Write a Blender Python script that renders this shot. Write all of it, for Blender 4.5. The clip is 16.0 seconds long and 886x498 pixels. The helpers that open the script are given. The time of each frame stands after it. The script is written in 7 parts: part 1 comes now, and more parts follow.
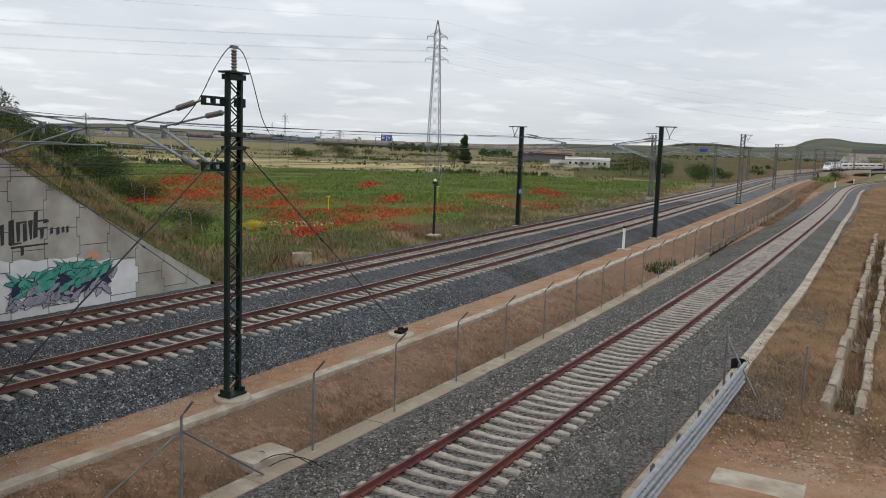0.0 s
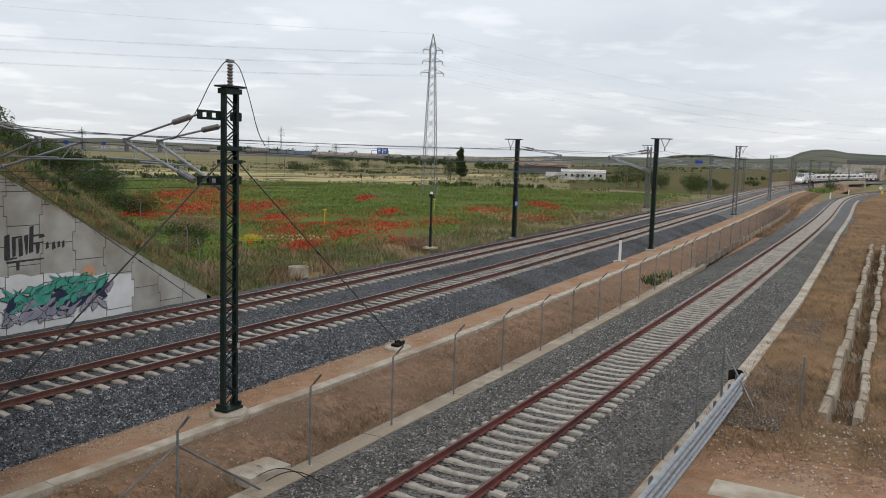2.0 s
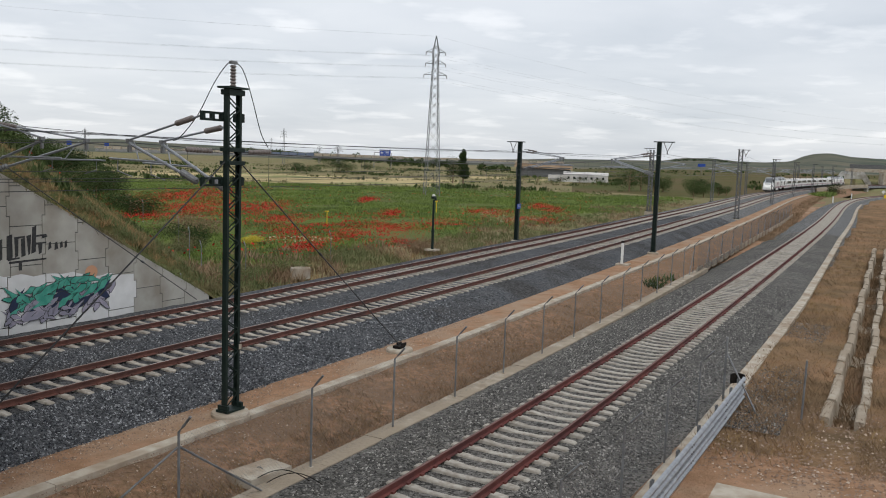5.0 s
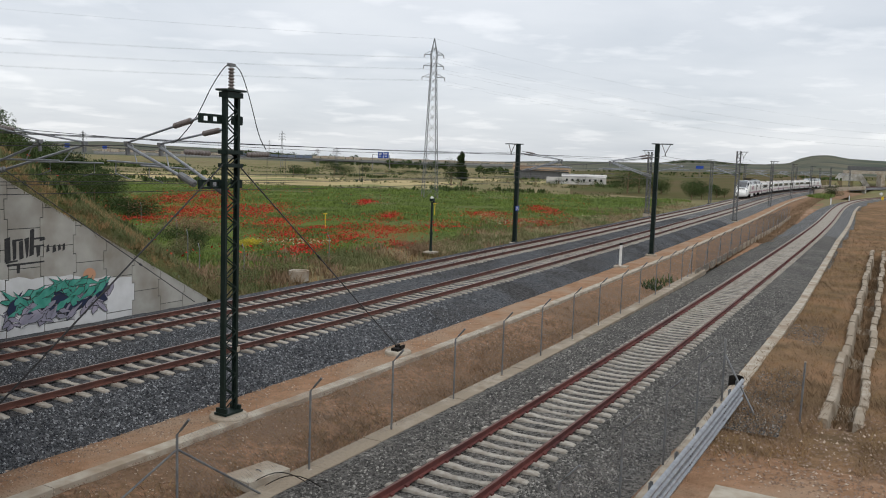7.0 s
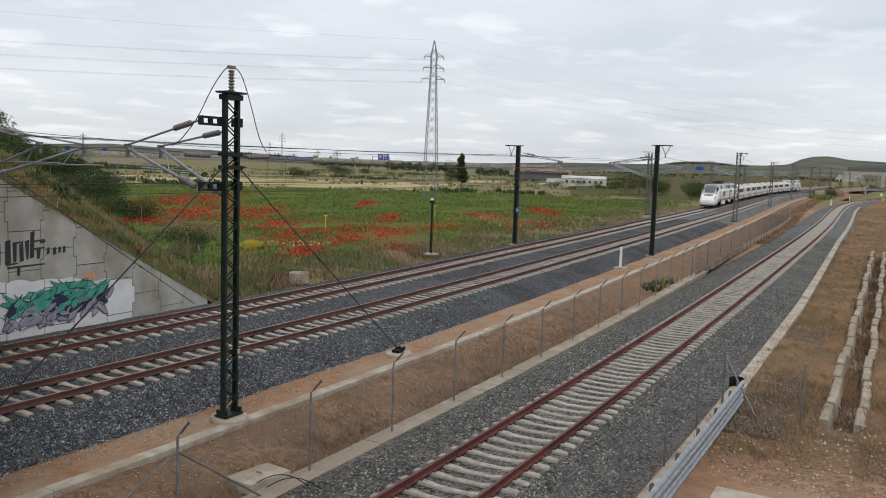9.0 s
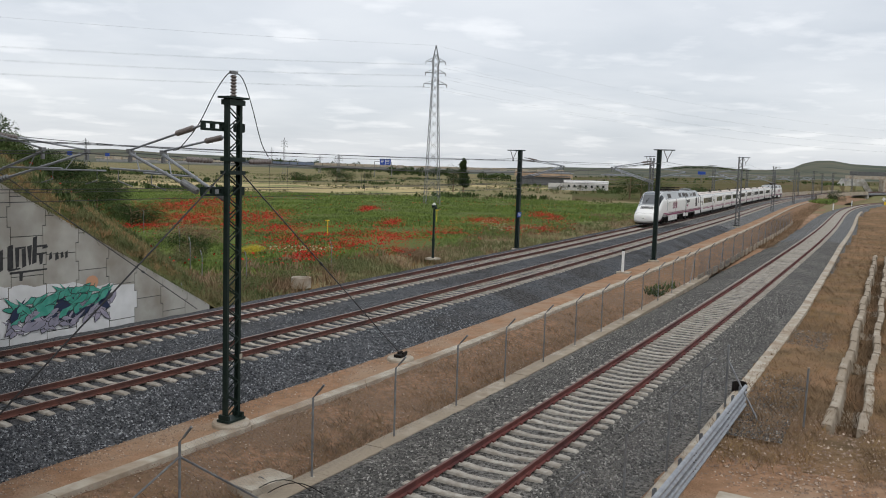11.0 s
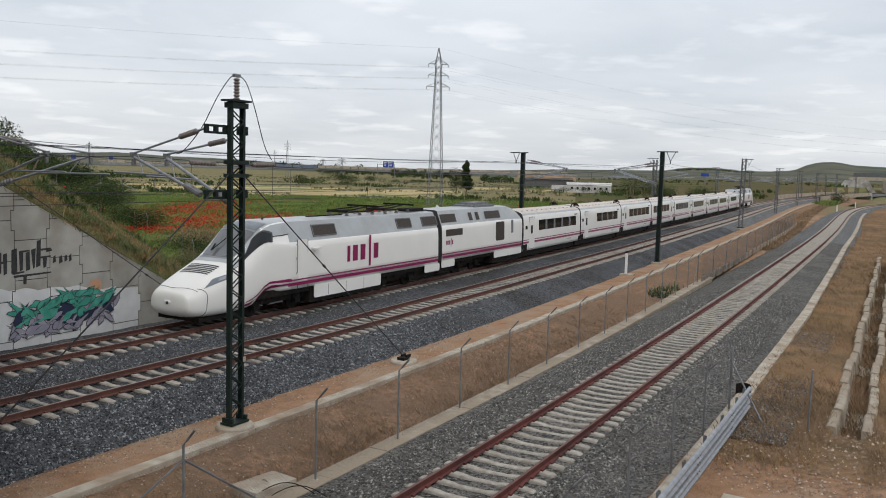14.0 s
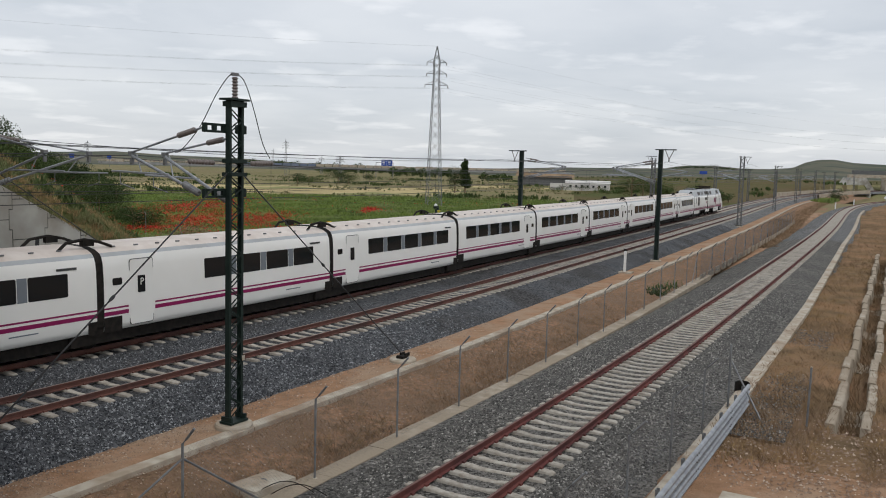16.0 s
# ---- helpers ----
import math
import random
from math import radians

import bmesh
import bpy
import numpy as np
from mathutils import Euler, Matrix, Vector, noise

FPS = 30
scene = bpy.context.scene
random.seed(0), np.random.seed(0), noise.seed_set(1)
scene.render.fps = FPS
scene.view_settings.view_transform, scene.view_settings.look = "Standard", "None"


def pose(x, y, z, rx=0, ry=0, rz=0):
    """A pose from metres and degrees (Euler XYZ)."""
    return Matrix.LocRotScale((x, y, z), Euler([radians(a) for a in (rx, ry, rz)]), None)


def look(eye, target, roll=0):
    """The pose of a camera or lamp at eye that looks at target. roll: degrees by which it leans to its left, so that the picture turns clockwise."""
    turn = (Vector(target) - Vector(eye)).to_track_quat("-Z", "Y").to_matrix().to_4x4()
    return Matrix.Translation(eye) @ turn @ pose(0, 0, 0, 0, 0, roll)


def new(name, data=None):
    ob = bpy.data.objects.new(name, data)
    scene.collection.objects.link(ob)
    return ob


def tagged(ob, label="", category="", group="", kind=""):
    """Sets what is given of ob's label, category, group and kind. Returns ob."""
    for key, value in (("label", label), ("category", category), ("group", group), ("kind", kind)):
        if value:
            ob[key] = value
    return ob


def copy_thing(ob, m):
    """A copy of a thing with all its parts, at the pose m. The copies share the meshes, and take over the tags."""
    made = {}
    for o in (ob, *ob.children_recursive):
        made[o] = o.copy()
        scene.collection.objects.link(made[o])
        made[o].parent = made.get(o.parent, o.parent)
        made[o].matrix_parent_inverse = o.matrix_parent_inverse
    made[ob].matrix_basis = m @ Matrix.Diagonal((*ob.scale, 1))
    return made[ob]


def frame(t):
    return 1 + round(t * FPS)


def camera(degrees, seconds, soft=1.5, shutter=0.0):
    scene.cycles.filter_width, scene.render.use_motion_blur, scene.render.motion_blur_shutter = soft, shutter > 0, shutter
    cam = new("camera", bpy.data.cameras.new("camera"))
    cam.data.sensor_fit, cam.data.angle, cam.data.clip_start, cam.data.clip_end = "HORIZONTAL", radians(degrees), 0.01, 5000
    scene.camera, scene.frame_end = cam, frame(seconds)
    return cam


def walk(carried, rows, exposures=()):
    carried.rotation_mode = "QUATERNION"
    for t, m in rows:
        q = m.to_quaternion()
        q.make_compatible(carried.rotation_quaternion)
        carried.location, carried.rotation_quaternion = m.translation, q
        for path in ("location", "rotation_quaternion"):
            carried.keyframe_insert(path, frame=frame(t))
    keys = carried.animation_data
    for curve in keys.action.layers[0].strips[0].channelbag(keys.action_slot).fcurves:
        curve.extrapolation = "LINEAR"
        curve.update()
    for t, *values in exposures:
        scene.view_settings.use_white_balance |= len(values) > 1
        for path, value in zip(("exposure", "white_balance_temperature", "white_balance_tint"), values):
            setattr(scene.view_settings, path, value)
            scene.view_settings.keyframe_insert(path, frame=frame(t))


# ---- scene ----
# One lens, one eye on the bank above the line; the picture only sways a little.
cam = camera(54.78, 16.0, soft=1.0)
EYE = Vector((0.0, 0.0, 6.547))


def gaze(yaw, pitch, roll):
    y, p = radians(yaw), radians(pitch)
    return look(EYE, EYE + 100 * Vector((math.sin(y) * math.cos(p), math.cos(y) * math.cos(p), math.sin(p))), roll)


SWAY = [
    (0, 0.129, -7.117, 2.023), (0.5, 0.285, -6.890, 2.019), (1, 0.196, -6.694, 1.865), (1.5, 0.282, -6.468, 1.789),
    (2, 0.335, -6.259, 1.754), (2.5, 0.230, -6.078, 1.788), (3, 0.064, -6.044, 1.816), (3.5, 0.100, -6.155, 1.987),
    (4, 0.192, -6.177, 2.045), (5.2, 0.185, -6.11, 2.01), (6.5, 0.175, -6.040, 1.970), (7, 0.296, -5.966, 1.952),
    (7.5, 0.239, -6.023, 1.950), (8, 0.120, -6.030, 1.926), (8.5, 0.174, -5.942, 1.872), (9, 0.276, -5.849, 1.853),
    (10.2, 0.18, -5.67, 1.79), (11.5, 0.073, -5.501, 1.721), (12, -0.057, -5.551, 1.634), (12.5, -0.262, -5.592, 1.632),
    (13, -0.312, -5.553, 1.635), (13.5, -0.170, -5.490, 1.652), (14, -0.087, -5.380, 1.624), (14.5, -0.111, -5.404, 1.694),
    (15, -0.163, -5.419, 1.561), (15.5, -0.063, -5.430, 1.493), (16, 0.0, -5.488, 1.509)]
walk(cam, [(t, gaze(a, b, c)) for t, a, b, c in SWAY], exposures=[(0, -0.04), (2, 0.0), (13.5, 0.0), (14.6, -0.08), (16, -0.12)])

# ---- light: a high overcast sky and a weak, wide sun behind the cloud ----
SUN_EL, SUN_AZ = 55.0, 168.0
world = bpy.data.worlds.new("overcast_sky")
scene.world = world
world.use_nodes = True
wn, wl = world.node_tree.nodes, world.node_tree.links
wn.clear()


def wnode(kind, **kw):
    n = wn.new(kind)
    for k, v in kw.items():
        n.inputs[k].default_value = v
    return n


coord = wn.new("ShaderNodeTexCoord")
sep = wn.new("ShaderNodeSeparateXYZ")
wl.new(coord.outputs["Generated"], sep.inputs[0])
# flatten the dome so that the cloud bands lie down towards the horizon
addz = wnode("ShaderNodeMath")
addz.operation = "ADD"
addz.inputs[1].default_value = 0.11
wl.new(sep.outputs["Z"], addz.inputs[0])
divx, divy = wn.new("ShaderNodeMath"), wn.new("ShaderNodeMath")
divx.operation = divy.operation = "DIVIDE"
for d, o in ((divx, "X"), (divy, "Y")):
    wl.new(sep.outputs[o], d.inputs[0])
    wl.new(addz.outputs[0], d.inputs[1])
comb = wn.new("ShaderNodeCombineXYZ")
wl.new(divx.outputs[0], comb.inputs[0])
wl.new(divy.outputs[0], comb.inputs[1])
big = wnode("ShaderNodeTexNoise", Scale=0.5, Detail=7.0, Roughness=0.52, Distortion=0.2)
wl.new(comb.outputs[0], big.inputs["Vector"])
ramp = wn.new("ShaderNodeValToRGB")
wl.new(big.outputs["Fac"], ramp.inputs[0])
r = ramp.color_ramp
r.elements[0].position, r.elements[0].color = 0.26, (0.53, 0.575, 0.635, 1)
r.elements[1].position, r.elements[1].color = 0.80, (0.85, 0.87, 0.895, 1)
e = r.elements.new(0.52)
e.color = (0.70, 0.73, 0.775, 1)
# puffs of cumulus low down
puff = wnode("ShaderNodeTexNoise", Scale=2.1, Detail=6.0, Roughness=0.5)
wl.new(comb.outputs[0], puff.inputs["Vector"])
pr = wn.new("ShaderNodeValToRGB")
wl.new(puff.outputs["Fac"], pr.inputs[0])
pr.color_ramp.elements[0].position, pr.color_ramp.elements[0].color = 0.54, (0, 0, 0, 1)
pr.color_ramp.elements[1].position, pr.color_ramp.elements[1].color = 0.66, (0.13, 0.12, 0.11, 1)
mixp = wn.new("ShaderNodeMixRGB")
mixp.blend_type = "ADD"
mixp.inputs[0].default_value = 1.0
wl.new(ramp.outputs[0], mixp.inputs[1])
wl.new(pr.outputs[0], mixp.inputs[2])
dome = wn.new("ShaderNodeMapRange")
dome.inputs[1].default_value, dome.inputs[2].default_value = 0.0, 0.3
dome.inputs[3].default_value, dome.inputs[4].default_value = 0.93, 1.12
wl.new(sep.outputs["Z"], dome.inputs[0])
cloud = wnode("ShaderNodeBackground")
wl.new(dome.outputs[0], cloud.inputs["Strength"])
wl.new(mixp.outputs[0], cloud.inputs["Color"])
sky = wn.new("ShaderNodeTexSky")
sky.sky_type = "NISHITA"
sky.sun_disc = False
sky.sun_elevation, sky.sun_rotation = radians(SUN_EL), radians(SUN_AZ)
clear = wnode("ShaderNodeBackground", Strength=0.012)
wl.new(sky.outputs[0], clear.inputs["Color"])
addw = wn.new("ShaderNodeAddShader")
wl.new(cloud.outputs[0], addw.inputs[0])
wl.new(clear.outputs[0], addw.inputs[1])
wo = wn.new("ShaderNodeOutputWorld")
wl.new(addw.outputs[0], wo.inputs["Surface"])

sun = new("sun", bpy.data.lights.new("sun", "SUN"))
sun.data.energy, sun.data.angle, sun.data.color = 0.98, radians(14), (1.0, 0.96, 0.9)
az, el = radians(SUN_AZ), radians(SUN_EL)
sun_dir = Vector((math.sin(az) * math.cos(el), math.cos(az) * math.cos(el), math.sin(el)))
sun.matrix_world = look(sun_dir * 50, (0, 0, 0))


# ---- materials ----
def material(name, base, rough=0.8, metal=0.0, second=None, scale=6.0, mix=(0.35, 0.65), third=None, scale3=0.6, mix3=(0.45, 0.62),
             bump=0.0, bump_scale=40.0, bump_dist=0.01, spec=0.3, per_piece=0.0, cells=0.0, coat=0.0):
    """Two scales of colour variation, fine relief, optional stone cells and a tint of its own for each piece."""
    m = bpy.data.materials.new(name)
    m.use_nodes = True
    n, l = m.node_tree.nodes, m.node_tree.links
    b = n["Principled BSDF"]
    b.inputs["Roughness"].default_value, b.inputs["Metallic"].default_value = rough, metal
    b.inputs["Specular IOR Level"].default_value = spec
    b.inputs["Coat Weight"].default_value = coat
    geo = n.new("ShaderNodeNewGeometry")

    def field(sc, detail, lo, hi):
        t = n.new("ShaderNodeTexNoise")
        t.inputs["Scale"].default_value, t.inputs["Detail"].default_value = sc, detail
        l.new(geo.outputs["Position"], t.inputs["Vector"])
        r_ = n.new("ShaderNodeMapRange")
        r_.inputs[1].default_value, r_.inputs[2].default_value = lo, hi
        l.new(t.outputs["Fac"], r_.inputs[0])
        return r_.outputs[0]

    def blend(a, c, f, kind="MIX"):
        x = n.new("ShaderNodeMixRGB")
        x.blend_type = kind
        if isinstance(f, float):
            x.inputs[0].default_value = f
        else:
            l.new(f, x.inputs[0])
        for i, v in ((1, a), (2, c)):
            if isinstance(v, tuple):
                x.inputs[i].default_value = (*v, 1)
            else:
                l.new(v, x.inputs[i])
        return x.outputs[0]

    col = base
    if second:
        col = blend(col, second, field(scale, 6, *mix))
    if third:
        col = blend(col, third, field(scale3, 5, *mix3))
    height = None
    if cells:
        v = n.new("ShaderNodeTexVoronoi")
        v.inputs["Scale"].default_value = cells
        l.new(geo.outputs["Position"], v.inputs["Vector"])
        hs = n.new("ShaderNodeSeparateColor")
        l.new(v.outputs["Color"], hs.inputs[0])
        mr = n.new("ShaderNodeMapRange")
        mr.inputs[3].default_value, mr.inputs[4].default_value = 0.35, 1.9
        l.new(hs.outputs[0], mr.inputs[0])
        col = blend(col, mr.outputs[0], 1.0, "MULTIPLY")
        edge = n.new("ShaderNodeMapRange")
        edge.inputs[1].default_value, edge.inputs[2].default_value = 0.0, 0.9
        edge.inputs[3].default_value, edge.inputs[4].default_value = 1.0, 0.0
        l.new(v.outputs["Distance"], edge.inputs[0])
        height = edge.outputs[0]
    if per_piece:
        oi = n.new("ShaderNodeObjectInfo")
        mr = n.new("ShaderNodeMapRange")
        mr.inputs[3].default_value, mr.inputs[4].default_value = 1 - per_piece, 1 + per_piece
        l.new(oi.outputs["Random"], mr.inputs[0])
        col = blend(col, mr.outputs[0], 1.0, "MULTIPLY")
    if isinstance(col, tuple):
        b.inputs["Base Color"].default_value = (*col, 1)
    else:
        l.new(col, b.inputs["Base Color"])
    if bump:
        bp = n.new("ShaderNodeBump")
        bp.inputs["Strength"].default_value, bp.inputs["Distance"].default_value = bump, bump_dist
        if height is None:
            height = field(bump_scale, 6, 0.2, 0.8)
        l.new(height, bp.inputs["Height"])
        l.new(bp.outputs[0], b.inputs["Normal"])
    return m


MAT = {}
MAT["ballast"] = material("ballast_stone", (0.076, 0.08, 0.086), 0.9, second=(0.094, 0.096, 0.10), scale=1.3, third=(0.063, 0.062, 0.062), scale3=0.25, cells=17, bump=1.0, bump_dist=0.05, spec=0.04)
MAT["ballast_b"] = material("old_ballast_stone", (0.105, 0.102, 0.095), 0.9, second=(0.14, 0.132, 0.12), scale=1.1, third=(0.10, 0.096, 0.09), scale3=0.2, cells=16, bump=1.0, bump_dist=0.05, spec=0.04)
# far copy of the ballast, its colour paled for haze and grazing view
MAT["ballast_far"] = material("haze_paled_ballast", (0.115, 0.116, 0.116), 0.9, second=(0.125, 0.124, 0.122), scale=1.3, third=(0.105, 0.104, 0.102), scale3=0.1, cells=17, spec=0.04)
MAT["soil"] = material("orange_soil", (0.35, 0.21, 0.13), 0.95, second=(0.26, 0.155, 0.092), scale=2.6, third=(0.34, 0.24, 0.165), scale3=0.5, bump=0.8, bump_scale=14, bump_dist=0.05, spec=0.04)
MAT["dry"] = material("dry_grass_soil", (0.36, 0.215, 0.135), 0.95, second=(0.18, 0.118, 0.072), scale=4.5, third=(0.22, 0.145, 0.095), scale3=0.35, bump=1.0, bump_scale=9, bump_dist=0.10, spec=0.04)
MAT["concrete"] = material("pale_concrete", (0.46, 0.415, 0.345), 0.9, second=(0.34, 0.29, 0.225), scale=2.5, third=(0.27, 0.20, 0.14), scale3=0.7, mix3=(0.5, 0.7), bump=0.4, bump_scale=30, spec=0.04)
MAT["sleeper"] = material("sleeper_concrete", (0.40, 0.37, 0.325), 0.9, second=(0.28, 0.25, 0.21), scale=7, bump=0.3, bump_scale=60, per_piece=0.14, spec=0.04)
MAT["rail"] = material("rusty_rail_steel", (0.105, 0.045, 0.035), 0.75, second=(0.14, 0.06, 0.045), scale=5, third=(0.075, 0.04, 0.035), scale3=0.7, bump=0.3, bump_scale=60)
MAT["rail_red"] = material("dark_red_rail_steel", (0.12, 0.037, 0.032), 0.75, second=(0.15, 0.05, 0.042), scale=5, third=(0.085, 0.03, 0.028), scale3=0.7, bump=0.3, bump_scale=60)
MAT["sleeper_pale"] = material("pale_sleeper_concrete", (0.41, 0.385, 0.34), 0.9, second=(0.29, 0.26, 0.22), scale=7, bump=0.3, bump_scale=60, per_piece=0.12, spec=0.04)
MAT["railhead"] = material("worn_rail_head", (0.33, 0.25, 0.22), 0.38, 0.7, second=(0.22, 0.15, 0.12), scale=6)
MAT["railhead_old"] = material("rusted_rail_head", (0.16, 0.08, 0.065), 0.6, 0.2, second=(0.12, 0.06, 0.05), scale=6)
MAT["mast"] = material("black_green_paint", (0.008, 0.017, 0.014), 0.55, second=(0.014, 0.025, 0.021), scale=4, spec=0.25)
MAT["old_concrete"] = material("dirty_concrete", (0.42, 0.37, 0.30), 0.95, second=(0.27, 0.22, 0.165), scale=1.6, third=(0.30, 0.25, 0.19), scale3=0.6, mix3=(0.4, 0.55), bump=0.8, bump_scale=8, bump_dist=0.04, spec=0.04)
MAT["mast_grey"] = material("grey_black_steel", (0.085, 0.087, 0.088), 0.6, second=(0.15, 0.15, 0.15), scale=3)
MAT["steel"] = material("galvanised_steel", (0.36, 0.38, 0.40), 0.45, 0.7, second=(0.27, 0.28, 0.30), scale=5)
MAT["steel_dull"] = material("weathered_galvanised_steel", (0.24, 0.25, 0.255), 0.6, 0.5, second=(0.17, 0.17, 0.175), scale=4)
MAT["wire"] = material("dark_wire", (0.05, 0.05, 0.052), 0.5, 0.6)
MAT["insulator"] = material("grey_brown_insulator", (0.20, 0.17, 0.16), 0.45, second=(0.15, 0.13, 0.12), scale=8)
MAT["white"] = material("train_white", (0.80, 0.79, 0.755), 0.35, second=(0.76, 0.75, 0.715), scale=0.5, spec=0.35, coat=0.2)
MAT["silver"] = material("train_silver_grey", (0.40, 0.425, 0.44), 0.4, 0.15, second=(0.34, 0.35, 0.35), scale=1.2, spec=0.5, coat=0.2)
MAT["roof"] = material("dusty_coach_roof", (0.62, 0.56, 0.51), 0.6, second=(0.52, 0.45, 0.40), scale=1.5)
MAT["purple"] = material("purple_stripe", (0.24, 0.010, 0.085), 0.35, second=(0.21, 0.009, 0.075), scale=2)
MAT["glass"] = material("dark_train_glass", (0.012, 0.014, 0.016), 0.06, spec=0.35)
# windscreen glass; the reflected sky is painted in as a grey base colour
MAT["screen"] = material("cab_glass_sky_grey", (0.11, 0.115, 0.12), 0.12, spec=0.7)
MAT["hood_dark"] = material("grey_screen_frame", (0.22, 0.23, 0.235), 0.45, second=(0.18, 0.185, 0.19), scale=2)
MAT["pier"] = material("window_grey", (0.17, 0.19, 0.21), 0.25)
MAT["black"] = material("black_underframe", (0.012, 0.011, 0.010), 0.8, second=(0.024, 0.02, 0.017), scale=5, spec=0.12)
MAT["seam"] = material("dark_seam", (0.05, 0.05, 0.05), 0.6)
MAT["louvre"] = material("brown_louvres", (0.035, 0.028, 0.024), 0.6, second=(0.06, 0.048, 0.04), scale=14)
MAT["wall"] = material("wall_concrete", (0.44, 0.427, 0.385), 0.9, second=(0.37, 0.355, 0.32), scale=1.2, third=(0.29, 0.265, 0.225), scale3=0.45, bump=0.3, bump_scale=25, per_piece=0.05, spec=0.04)
MAT["meadow"] = material("green_meadow", (0.10, 0.145, 0.036), 0.95, second=(0.15, 0.19, 0.05), scale=0.16, third=(0.13, 0.15, 0.055), scale3=0.045, bump=1.0, bump_scale=3, bump_dist=0.3, spec=0.04)
MAT["tan"] = material("mown_straw", (0.46, 0.37, 0.20), 0.95, second=(0.34, 0.28, 0.14), scale=0.12, third=(0.20, 0.21, 0.09), scale3=0.03, mix3=(0.5, 0.62), bump=0.5, bump_scale=2, bump_dist=0.2, spec=0.04)
MAT["scrub"] = material("brown_green_scrub", (0.25, 0.205, 0.115), 0.95, second=(0.16, 0.165, 0.07), scale=0.06, third=(0.21, 0.175, 0.10), scale3=0.02, bump=1.0, bump_scale=0.8, bump_dist=0.6, spec=0.04)
MAT["slope"] = material("olive_hillside", (0.105, 0.084, 0.038), 0.95, second=(0.075, 0.088, 0.03), scale=0.02, third=(0.12, 0.088, 0.048), scale3=0.012, bump=0.6, bump_scale=0.5, bump_dist=0.6, spec=0.04)
MAT["far"] = material("far_hills", (0.10, 0.106, 0.08), 0.95, second=(0.15, 0.132, 0.096), scale=0.006, third=(0.066, 0.082, 0.062), scale3=0.008, spec=0.04)
MAT["embank"] = material("weedy_embankment", (0.115, 0.10, 0.042), 0.95, second=(0.07, 0.085, 0.03), scale=0.5, third=(0.18, 0.125, 0.06), scale3=0.22, bump=1.0, bump_scale=3, bump_dist=0.25, spec=0.04)
MAT["bank"] = material("dry_bank_earth", (0.23, 0.15, 0.085), 0.95, second=(0.15, 0.105, 0.062), scale=0.9, third=(0.27, 0.165, 0.095), scale3=0.25, bump=1.0, bump_scale=5, bump_dist=0.12, spec=0.04)


